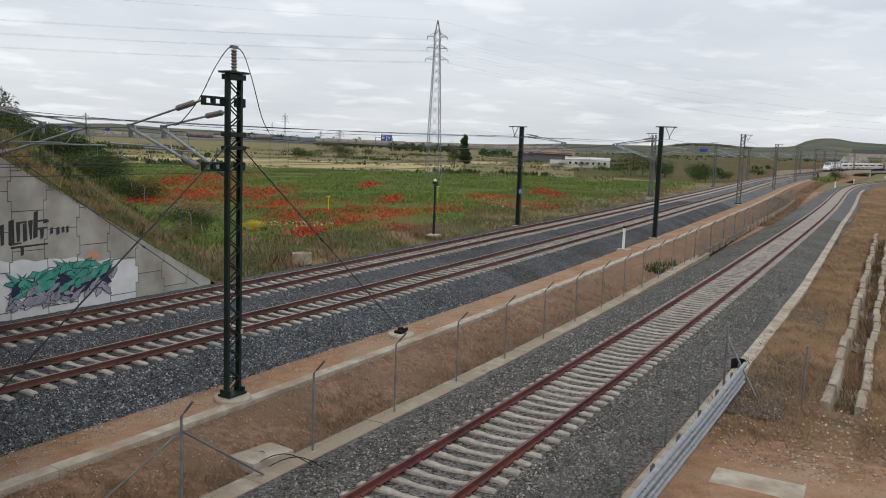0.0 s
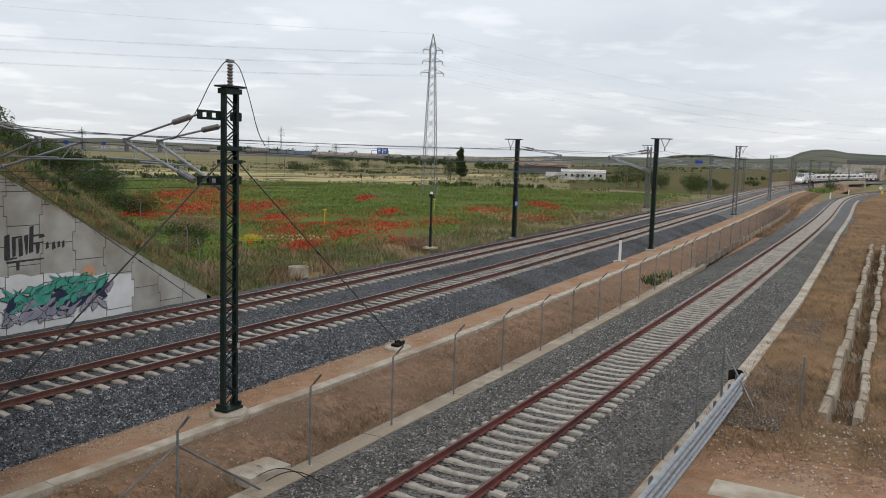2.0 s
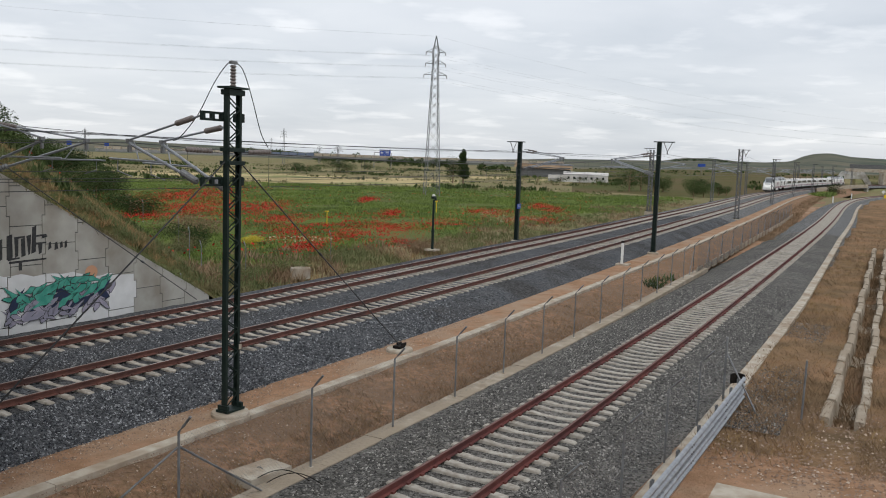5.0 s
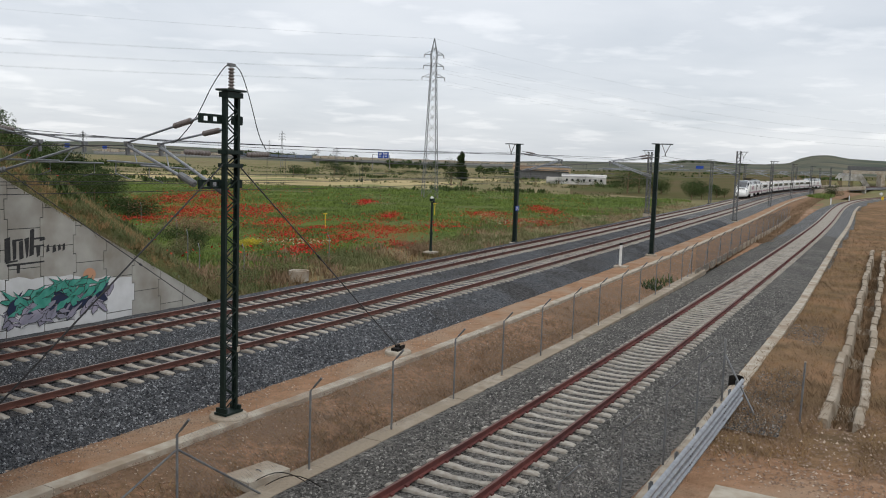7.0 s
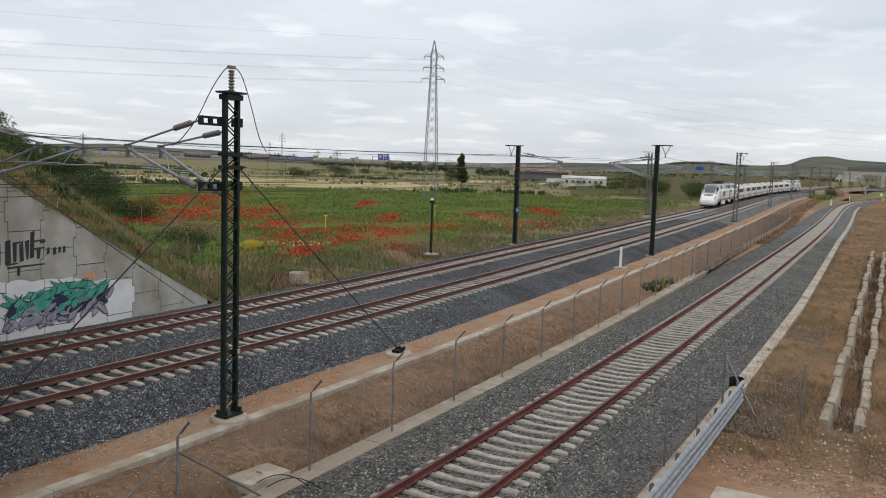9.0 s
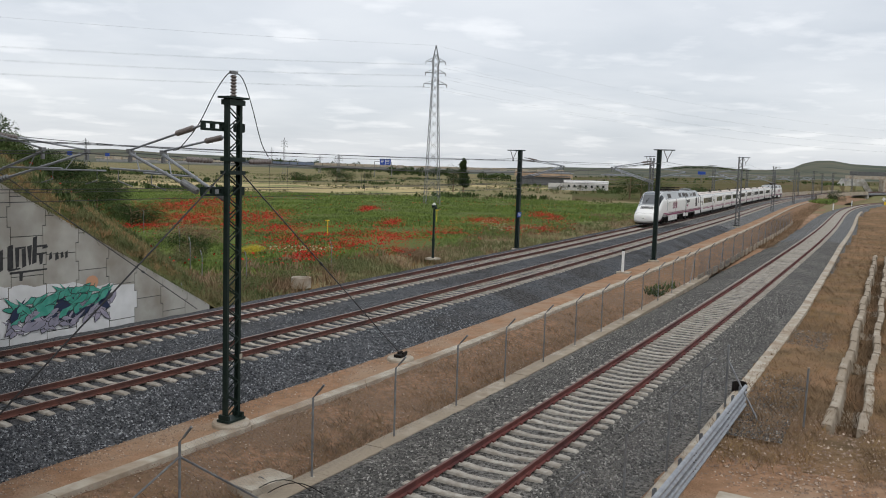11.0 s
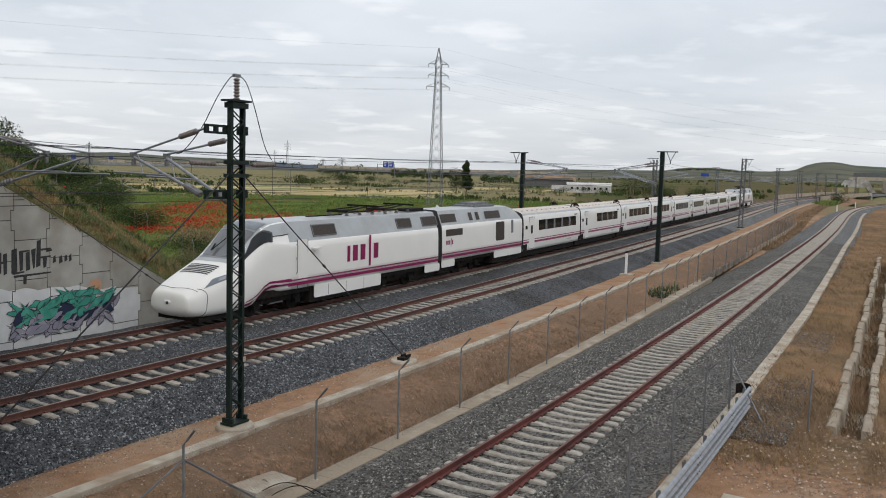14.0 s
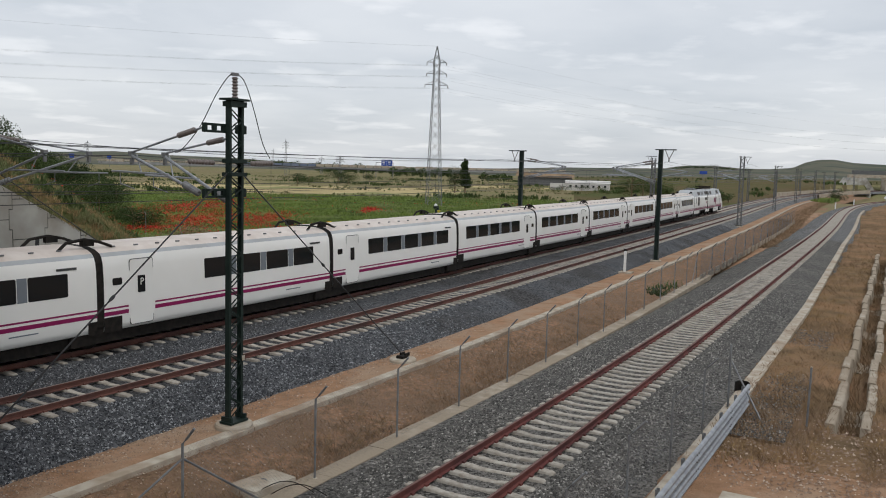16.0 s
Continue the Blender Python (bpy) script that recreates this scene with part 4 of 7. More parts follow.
wing = thing("wing_wall", Matrix(), "pale concrete panel wing wall with painted graffiti", "wall", kind="structure")


def cut_under(pts, a, c):
    """The part of a polygon under the line z = a + c * s."""
    out = []
    for (s0, z0), (s1, z1) in zip(pts, pts[1:] + pts[:1]):
        d0, d1 = a + c * s0 - z0, a + c * s1 - z1
        if d0 >= 0:
            out.append((s0, z0))
        if d0 * d1 < 0:
            f = d0 / (d0 - d1)
            out.append((s0 + (s1 - s0) * f, z0 + (z1 - z0) * f))
    return out


PANEL_W, PANEL_H, TAB = 1.5, 1.53, 0.065


def wall_panel(sc, zc):
    """One cross-shaped panel round its middle, its top cut along the sloping coping."""
    w, h, q, t, g = PANEL_W / 2, PANEL_H / 2, PANEL_H / 4, TAB, 0.016
    pts = [(-w + t, -h), (w - t, -h), (w - t, -q), (w + t, -q), (w + t, q), (w - t, q), (w - t, h), (-w + t, h), (-w + t, q), (-w - t, q), (-w - t, -q), (-w + t, -q)]
    pts = [(sc + x - math.copysign(g, x), zc + z - math.copysign(g, z)) for x, z in pts]
    pts = cut_under(cut_under(pts, 4.42 + 0.545 * 36, -0.545), 7.5, 0.0)
    n = len(pts)
    if n < 3 or max(z for _, z in pts) < -1.0:
        return
    b = Mesh()
    b.add([MAIN.at(x, -4.2, z) for x, z in pts] + [MAIN.at(x, -4.42, z) for x, z in pts],
          [tuple(range(n)), tuple(reversed(range(n, 2 * n)))] + [(i, n + i, n + (i + 1) % n, (i + 1) % n) for i in range(n)])
    part("panel", b, "wall", wing)
    # pale undercoat with an uneven upper edge, stopping at the joints
    if 32.0 < sc < 41.0:
        for k_ in range(6):
            e0, e1 = sc - w - t + k_ * (2 * w + 2 * t) / 6, sc - w - t + (k_ + 1) * (2 * w + 2 * t) / 6
            z0, z1 = (1.62 - 0.09 * (e - 34) + 0.16 * noise2(e, 0.0, 1.3, 2.0) + 0.07 * noise2(e, 0.0, 4.0, 6.0) for e in (e0, e1))
            piece = cut_under(pts, z0 - e0 * (z1 - z0) / (e1 - e0), (z1 - z0) / (e1 - e0))
            piece = [(x, z) for z, x in cut_under([(z, x) for x, z in piece], e1, 0.0)] if piece else []
            piece = [(-x, z) for z, x in cut_under([(z, -x) for x, z in piece], -e0, 0.0)] if piece else []
            if len(piece) > 2:
                undercoat.add([MAIN.at(x, -4.197, z) for x, z in piece], [tuple(range(len(piece)))])


undercoat = Mesh()
for k in range(19):
    for j in range(6):
        wall_panel(17.25 + PANEL_W * k, -1.2 + PANEL_H * (j + 0.5) - (PANEL_H / 2 if k % 2 else 0.0))
b = Mesh()
b.grid([[MAIN.at(q, -4.24, -1.4), MAIN.at(q, -4.24, wall_top(q) - 0.02), MAIN.at(q, -4.5, wall_top(q) - 0.02), MAIN.at(q, -4.5, -1.4)] for q in np.arange(16, 45.2, 0.6)])
part("joint_backing", b, "seam", wing, "dark joints between panels")
b = Mesh()
b.grid([[MAIN.at(q, -4.195, wall_top(q) - 0.03), MAIN.at(q, -4.195, wall_top(q) + 0.01), MAIN.at(q, -4.5, wall_top(q) + 0.01), MAIN.at(q, -4.5, wall_top(q) - 0.04)] for q in (16, 24, 32.9, 36, 40, 44.9)])
part("coping", b, "wall", wing, "thin sloping coping")

MAT["g_black"] = material("black_spray", (0.03, 0.03, 0.032), 0.7, second=(0.05, 0.05, 0.05), scale=6)
MAT["g_teal"] = material("teal_spray", (0.05, 0.28, 0.21), 0.7, second=(0.09, 0.36, 0.28), scale=3, mix=(0.4, 0.6))
MAT["g_grey"] = material("lilac_grey_spray", (0.27, 0.26, 0.32), 0.7, second=(0.36, 0.33, 0.40), scale=2, mix=(0.4, 0.6))
MAT["g_navy"] = material("navy_spray", (0.025, 0.035, 0.075), 0.7)
MAT["g_orange"] = material("peach_spray", (0.55, 0.30, 0.18), 0.7)
MAT["g_white"] = material("white_undercoat", (0.72, 0.72, 0.715), 0.8, second=(0.62, 0.62, 0.61), scale=1.5)


part("undercoat", undercoat, "g_white", wing, "pale undercoat patch")


def paint(parts, name, mat, layer, label):
    """Flat painted shapes on the wall: a list of polygons in (along, up)."""
    b = Mesh()
    for pts in parts:
        n = len(pts)
        f = [MAIN.at(q, -4.2 + 0.003 * layer, z) for q, z in pts]
        b.add(f, [tuple(range(n))])
    return part(name, b, mat, wing, label)


rnd = random.Random(7)
def shard(cx, cz, length, width, ang, grow=0.0):
    """A pointed letter stroke; grow widens it all round for its outline."""
    c, s_ = math.cos(ang), math.sin(ang)
    ln, wd = length + 2.6 * grow, width + 2.0 * grow
    loc = [(-0.5, -0.12), (-0.22, -0.5), (0.02, -0.22), (0.5, 0.0), (0.05, 0.28), (-0.12, 0.5), (-0.4, 0.3)]
    return [(cx + c * a * ln - s_ * d * wd, cz + s_ * a * ln + c * d * wd) for a, d in loc]


strokes = []
for i in range(156):
    q = 34.55 + 4.5 * rnd.random()
    u = rnd.uniform(-0.5, 0.5)
    reach = 1.45 * (1 - 0.16 * abs(q - 36.8))
    cz = 0.44 + u * reach + 0.05 * (q - 36.8)
    ang = rnd.choice((0.45, 0.7, 0.95, -0.35, 2.5, 3.5, -2.6)) + rnd.uniform(-0.2, 0.2)
    key = "g_navy" if abs(u) < 0.28 and rnd.random() < 0.3 else ("g_teal" if u > rnd.uniform(-0.12, 0.12) else "g_grey")
    if u < -0.3 and rnd.random() < 0.15:
        key = "g_white"
    strokes.append((q, cz, rnd.uniform(0.55, 1.2), rnd.uniform(0.18, 0.38), ang, key))
lay = 2
for j in range(6):
    sel = strokes[j::6]
    paint([shard(*st[:5], grow=0.028) for st in sel], "graffiti_outline", "g_black", lay, "black graffiti outline")
    for key, word in (("g_grey", "lilac grey"), ("g_navy", "navy"), ("g_teal", "teal green"), ("g_white", "white")):
        if any(st[5] == key for st in sel):
            paint([shard(*st[:5]) for st in sel if st[5] == key], "graffiti_fill", key, lay + 1.2 + 0.3 * ("g_grey", "g_navy", "g_teal", "g_white").index(key), word + " graffiti fill")
    lay += 3
paint([[(38.2 + 0.32 * math.cos(t_ * 0.5), 1.3 + 0.3 * math.sin(t_ * 0.5)) for t_ in range(12)]], "graffiti_figure", "g_orange", 2, "peach painted figure")
# plain black block strokes above
bars = []
for a, lo, hi, w in ((33.3, 2.1, 3.0, 0.2), (33.6, 2.5, 2.95, 0.2), (33.84, 2.15, 2.98, 0.17), (34.12, 2.12, 2.95, 0.15), (34.42, 2.15, 3.1, 0.22), (34.74, 2.2, 3.0, 0.17), (35.0, 2.2, 2.95, 0.2), (35.28, 2.25, 3.05, 0.14), (35.46, 2.3, 3.38, 0.2), (35.75, 2.25, 2.72, 0.16), (36.2, 2.4, 2.72, 0.1), (36.45, 2.36, 2.7, 0.15), (36.7, 2.42, 2.7, 0.13), (36.92, 2.4, 2.72, 0.14)):
    j = [rnd.uniform(-0.04, 0.04) for _ in range(4)]
    bars.append([(a + j[0], lo), (a + w + j[1], lo + 0.06), (a + w + j[2], hi), (a + j[3], hi - 0.05)])
for a, z, l_ in ((33.8, 2.52, 0.45), (34.45, 2.1, 0.5), (34.74, 2.9, 0.45), (35.5, 2.92, 0.62), (35.5, 2.62, 0.6), (35.9, 2.86, 0.25), (34.5, 1.98, 1.6)):
    bars.append([(a, z), (a + l_, z + 0.05), (a + l_, z + 0.11), (a, z + 0.09)])
bars.append([(34.9, 1.7), (35.03, 1.7), (35.05, 2.0), (34.9, 2.0)])
paint(bars, "painted_bars", "g_black", 2, "black block strokes")


# ---- overhead line ----
def channel(b, x, y, z0, z1, w=0.15, d=0.10):
    b.box((x, y, (z0 + z1) / 2), (d, 0.02, z1 - z0))
    for sx in (-1, 1):
        b.box((x + sx * d / 2, y + 0.03 * (1 if y < 0 else -1), (z0 + z1) / 2), (0.02, 0.09, z1 - z0))


def lattice_mast(m, height, label, cap=True, width=0.54, mat="mast"):
    t = thing("catenary_mast", m, label, "mast", "catenary masts")
    h = width / 2
    part("foundation", Mesh().lathe((0, 0, -0.6), [(0.52, 0), (0.52, 0.52), (0.49, 0.57), (0.0, 0.58)], 18), "concrete", t, "round concrete footing", False)
    part("base_plate", Mesh().box((0, 0, 0.02), (0.42, width + 0.14, 0.06)).box((0, h, 0.10), (0.36, 0.07, 0.16)).box((0, -h, 0.10), (0.36, 0.07, 0.16)), mat, t)
    for sy in (-1, 1):
        cs = [(-0.075, h), (-0.075, h - 0.08), (-0.06, h - 0.08), (-0.06, h - 0.018), (0.06, h - 0.018), (0.06, h - 0.08), (0.075, h - 0.08), (0.075, h)]
        part("leg", Mesh().slab([(x, sy * y) for x, y in (cs if sy > 0 else cs[::-1])], 0, height), mat, t, "dark channel-section leg")
    for sx in (-1, 1):
        b = Mesh()
        z, up = 0.15, True
        step = width * 0.55
        while z < height - step - 0.1:
            a, c = (-h + 0.05, h - 0.05) if up else (h - 0.05, -h + 0.05)
            b.bar((sx * 0.07, a, z), (sx * 0.07, c, z + step), 0.012, 0.035)
            z += step
            up = not up
        tagged(part("lacing", b, mat, t, "zigzag lacing bars"), kind="stuff")
    if cap:
        part("cap_plate", Mesh().box((0, 0, height + 0.02), (0.4, width + 0.22, 0.05)).box((0, 0, height - 0.1), (0.3, width + 0.06, 0.14)), mat, t)
    return t


def tower_mast(m, height, label):
    """A four-legged lattice mast, laced on all sides."""
    t = thing("catenary_mast", m, label, "mast", "catenary masts")
    hx, hy = 0.24, 0.34
    part("foundation", Mesh().box((0, 0, -0.25), (1.0, 1.2, 0.5)), "concrete", t, "concrete footing")
    for sx in (-1, 1):
        for sy in (-1, 1):
            part("leg", Mesh().box((sx * hx, sy * hy, height / 2), (0.10, 0.10, height)), "mast_grey", t)
    for sx, sy in ((1, 0), (-1, 0), (0, 1), (0, -1)):
        b, z, up = Mesh(), 0.2, 1
        while z < height - 0.5:
            if sx:
                b.bar((sx * hx, -up * hy, z), (sx * hx, up * hy, z + 0.48), 0.03, 0.06)
            else:
                b.bar((-up * hx, sy * hy, z), (up * hx, sy * hy, z + 0.48), 0.03, 0.06)
            z, up = z + 0.48, -up
        tagged(part("lacing", b, "mast_grey", t, "zigzag lacing bars"), kind="stuff")
    part("base_plate", Mesh().box((0, 0, 0.05), (0.8, 0.95, 0.12)), "mast", t)
    return t


def beam_mast(m, height, arm, label):
    t = thing("catenary_mast", m, label, "mast", "catenary masts")
    part("foundation", Mesh().lathe((0, 0, -0.6), [(0.45, 0), (0.45, 0.52), (0.42, 0.57), (0, 0.58)], 16), "concrete", t, "round concrete footing")
    b = Mesh().box((0, 0, height / 2), (0.30, 0.016, height))
    for sx in (-1, 1):
        b.box((sx * 0.15, 0, height / 2), (0.02, 0.32, height))
    part("column", b, "mast", t, "dark H-section column")
    part("base_plate", Mesh().box((0, 0, 0.02), (0.45, 0.45, 0.05)), "mast", t)
    hanger(t, height, arm)
    return t


def hanger(t, height, arm):
    """Top bar with a V-shaped wire hanger; arm: metres of reach."""
    part("top_bar", Mesh().box((arm / 2 - 0.1 * (1 if arm > 0 else -1), 0, height), (abs(arm) + 0.7, 0.10, 0.08)), "mast", t)
    b = Mesh().tube([(arm + 0.05, 0, height - 0.04), (arm * 0.68, 0, height - 0.75)], 0.03, 6)
    part("hanger_rod", b, "insulator", t)
    part("hanger_rod", Mesh().tube([(arm * 0.36, 0, height - 0.04), (arm * 0.68, 0, height - 0.75)], 0.03, 6), "insulator", t)
    part("clamp", Mesh().box((arm * 0.68, 0, height - 0.85), (0.08, 0.14, 0.18)), "steel_dull", t)


def insulator_rod(b, a, c, r, n=7):
    a, c = Vector(a), Vector(c)
    pts, rad = [], []
    for i in range(n):
        f = i / n
        pts += [a.lerp(c, f), a.lerp(c, f + 0.35 / n), a.lerp(c, f + 0.6 / n), a.lerp(c, f + 0.95 / n)]
        rad += [r * 0.55, r, r, r * 0.55]
    return b.tube(pts, rad, 10)


def cantilever(parent, root_y, tip, z_hi, z_lo, skew=0.0, root_x=0.0, detail=True, fat=1.0):
    """Stay tube, bracket tube, registration tube and steady arm; tip: reach (signed x) to the wire."""
    y1 = root_y + skew
    top = Vector((tip, y1, 6.75 + 0.55))
    sg = 1 if tip > 0 else -1
    low = Vector((root_x + sg * 0.35, root_y, z_lo))
    b = Mesh().tube([(root_x + sg * 0.2, root_y, z_hi), (tip, y1, 7.28)], 0.032 * fat, 8)
    c = part("stay_tube", b, "steel", parent)
    part("insulator", insulator_rod(Mesh(), Vector((root_x + sg * 0.2, root_y, z_hi)).lerp(top, 0.1), Vector((root_x + sg * 0.2, root_y, z_hi)).lerp(top, 0.32), 0.08), "insulator", c)
    c = part("bracket_tube", Mesh().tube([low, (tip + sg * 0.05, y1, 7.2)], 0.045 * fat, 8), "steel", parent)
    part("insulator", insulator_rod(Mesh(), low, low.lerp(top, 0.2), 0.10), "steel_dull", c)
    mid = low.lerp(top, 0.42)
    c = part("registration_tube", Mesh().tube([mid, (tip + sg * 0.9, y1 + 0.05, mid.z + 0.03)], 0.03 * fat, 8), "steel", parent)
    if detail:
        part("steady_arm", Mesh().tube([(tip + sg * 0.5, y1, mid.z - 0.02), (tip + sg * 0.5, y1, mid.z - 0.32), (tip - sg * 0.1, y1, mid.z - 0.47)], 0.018, 6), "steel_dull", c)
        part("brace_tube", Mesh().tube([mid.lerp(top, 0.0) + Vector((tip * 0.35, skew * 0.3, 0)), top.lerp(low, 0.08)], 0.02, 6), "steel", parent)
    part("wire_clamp", Mesh().box((tip, y1, 7.25), (0.14, 0.16, 0.12)).box((tip, y1, 7.02), (0.08, 0.1, 0.2)), "steel_dull", parent)


BASE = -0.55
LEFT, RIGHT = -3.75, 8.45
# the near anchoring mast
mast = lattice_mast(MAIN.stand(31.75, 9.40, BASE), 8.70, "black-green lattice catenary mast with insulator on top, on concrete footing")
for z in (7.95, 6.25):
    for sy, ln in ((-1, 0.75), (1, 0.28)):
        b = Mesh()
        for dz in (-0.09, 0.09):
            b.box((-0.14, sy * (0.24 + ln / 2), z + dz), (0.10, ln, 0.06))
        for f in (0.05, 0.5, 0.95):
            b.box((-0.14, sy * (0.24 + ln * f), z), (0.10, 0.10, 0.22))
        part("bracket", b, "mast", mast, "black double bracket")
for z in (7.1, 6.75):
    part("band", Mesh().box((0, 0, z), (0.34, 0.6, 0.10)), "mast", mast)
part("post_insulator", insulator_rod(Mesh(), (0, 0, 8.74), (0, 0, 9.32), 0.085, 7), "insulator", mast, "ribbed grey post insulator")
part("terminal", Mesh().box((0, 0, 9.38), (0.1, 0.22, 0.08)), "steel_dull", mast)
cantilever(mast, -0.95, -4.1, 7.95, 6.25, 1.1)
cantilever(mast, 0.05, -4.1, 7.72, 6.05, 1.35)
for pts in ([(0, 0, 9.4), (-0.05, -0.2, 9.3), (-0.3, -0.4, 8.8), (-0.8, -0.45, 8.0), (-1.6, -0.3, 7.4), (-2.3, 0.1, 7.3)], [(0, 0, 9.4), (0.0, 0.35, 9.25), (0.0, 0.7, 8.6), (0.05, 1.05, 7.6), (0.1, 1.3, 7.2)]):
    fine = []
    for i in range(len(pts) - 1):
        p0, p1, p2, p3 = (Vector(pts[max(0, min(len(pts) - 1, i + q))]) for q in (-1, 0, 1, 2))
        for f in (0, 0.25, 0.5, 0.75):
            fine.append(0.5 * ((2 * p1) + (p2 - p0) * f + (2 * p0 - 5 * p1 + 4 * p2 - p3) * f * f + (3 * p1 - p0 - 3 * p2 + p3) * f ** 3))
    part("jumper_cable", Mesh().tube(fine + [pts[-1]], 0.013, 5), "wire", mast, "looping jumper cable")
part("warning_plate", Mesh().box((0.14, 0.21, 1.75), (0.01, 0.10, 0.14)), "concrete", mast, "small triangular plate")

beams = beam_mast(MAIN.stand(82.0, RIGHT, BASE), 8.75, 0.95, "dark H-section catenary mast with a V-shaped wire hanger")
cantilever(beams, 0.15, -3.6, 7.7, 6.2, 0.3)
cantilever(beams, -0.35, -3.6, 7.9, 6.1, -0.3, detail=False)
other = beam_mast(MAIN.stand(83.0, LEFT, BASE), 8.5, -0.95, "dark H-section catenary mast with a blue distance plate")
cantilever(other, 0.1, 3.6, 7.7, 6.2, 0.3)
cantilever(other, 0.5, 3.6, 7.9, 6.1, 0.6, detail=False)
MAT["blue"] = material("blue_enamel", (0.02, 0.06, 0.30), 0.4, second=(0.025, 0.07, 0.33), scale=3)
MAT["whitepaint"] = material("white_paint", (0.75, 0.75, 0.73), 0.6, second=(0.66, 0.66, 0.63), scale=6)
plate = part("distance_plate", Mesh().box((0.19, -0.15, 2.95), (0.03, 0.82, 0.42)), "blue", other, "blue enamel distance plate")


def lettering(name, text, size, m, mat, parent):
    cu = bpy.data.curves.new(name, "FONT")
    cu.body, cu.size, cu.extrude = text, size, 0.002
    cu.align_x, cu.align_y = "CENTER", "CENTER"
    cu.materials.append(MAT[mat])
    o = new(name, cu)
    o.parent, o.matrix_basis = parent, m
    return o


lettering("plate_number", "230", 0.34, pose(0.21, -0.26, 2.96, 90, 0, 90), "whitepaint", plate)
lettering("plate_digit", "2", 0.2, pose(0.21, 0.1, 2.9, 90, 0, 90), "whitepaint", plate)

lettering("door_letter", "P", 0.36, pose(1.512, -4.825, 2.22, 90, 0, 90), "whitepaint", coach_a)

row_r, row_l = [136.7, 200.5, 262.0, 318.0, 375.0, 430.0], [142.7, 205.0, 264.0, 320.0, 376.0, 432.0]
first = {}
for side, row in ((1, row_r), (-1, row_l)):
    tall = tower_mast(MAIN.stand(row[0], (RIGHT - 0.5) if side > 0 else LEFT - 1.6, BASE), 9.5 if side > 0 else 9.2, "grey-black lattice catenary mast with a top bar")
    hanger(tall, 9.4, 0.95 * side)
    cantilever(tall, 0.0, -3.3 * side if side > 0 else 4.9, 7.7, 6.2, 0.3, detail=False, fat=1.7)
    for s in row[1:]:
        copy_thing(tall, MAIN.stand(s, (RIGHT - 0.7) if side > 0 else LEFT - 1.0, BASE - 0.4))
# the mast beside the wing wall, just out of view; its cantilever reaches in
wallmast = beam_mast(MAIN.stand(32.7, LEFT + 0.05, BASE), 8.5, -0.6, "dark H-section catenary mast before the wing wall")
cantilever(wallmast, 0.0, 3.5, 7.95, 6.1, 0.35)
cantilever(wallmast, 0.5, 3.5, 7.8, 6.0, 1.6)


def sagging(a, b, sag, n=14):
    a, b = Vector(a), Vector(b)
    return [a.lerp(b, i / n) - Vector((0, 0, 4 * sag * (i / n) * (1 - i / n))) for i in range(n + 1)]


def overhead(off, stations, label):
    t = thing("overhead_line", Matrix(), label, "overhead wire", "overhead lines")
    for i, (s0, s1) in enumerate(zip(stations, stations[1:])):
        n = 12
        for nm, z, sag, r_ in (("contact_wire", 5.28, 0.03, 0.011), ("messenger_wire", 6.65, 0.45, 0.011)):
            pts = []
            for k_ in range(n + 1):
                f = k_ / n
                st = 0.2 * (1 - 2 * f) * (1 if i % 2 else -1)
                pts.append(MAIN.at(s0 + (s1 - s0) * f, off + st, z - 4 * sag * f * (1 - f)))
            part(nm, Mesh().tube(pts, r_ + 0.004 * (s0 > 100), 5), "wire", t)
        if s0 < 140:
            for k_ in range(1, 8):
                f = k_ / 8
                st = 0.2 * (1 - 2 * f) * (1 if i % 2 else -1)
                part("dropper", Mesh().tube([MAIN.at(s0 + (s1 - s0) * f, off + st, 5.27), MAIN.at(s0 + (s1 - s0) * f, off + st, 6.65 - 1.8 * f * (1 - f))], 0.007, 4), "wire", t)
    return t


overhead(0.0, [-20, 33.0, 83, 142, 205, 264, 320, 376, 432], "thin dark contact and messenger wires over the far main track")
overhead(TWO, [-20, 32.2, 82, 136.7, 200.5, 262, 318, 375, 430], "thin dark contact and messenger wires over the near main track")


def single_wire(name, pts, r_, label, category="wire", mat="wire"):
    return tagged(Mesh().tube(pts, r_, 5).ob(name, mat), label, category, "single wires")


second = thing("overhead_line", Matrix(), "second wire pair of the overlap between two spans", "overhead wire", "overhead lines")
for off, z in ((TWO + 0.5, 5.6), (TWO + 0.5, 6.85), (0.4, 5.62), (0.4, 6.9)):
    part("overlap_wire", Mesh().tube([MAIN.at(q, off, z + 0.15 * ((q - 40) / 40) ** 2) for q in np.arange(-10, 90, 5.0)], 0.011, 5), "wire", second)
part("feeder_insulator", insulator_rod(Mesh(), MAIN.at(31.3, 9.1, 6.5), MAIN.at(30.4, 9.1, 6.52), 0.07, 8), "insulator", second)
part("feeder_insulator", insulator_rod(Mesh(), MAIN.at(32.6, 9.2, 6.5), MAIN.at(33.5, 9.2, 6.52), 0.07, 8), "insulator", second)
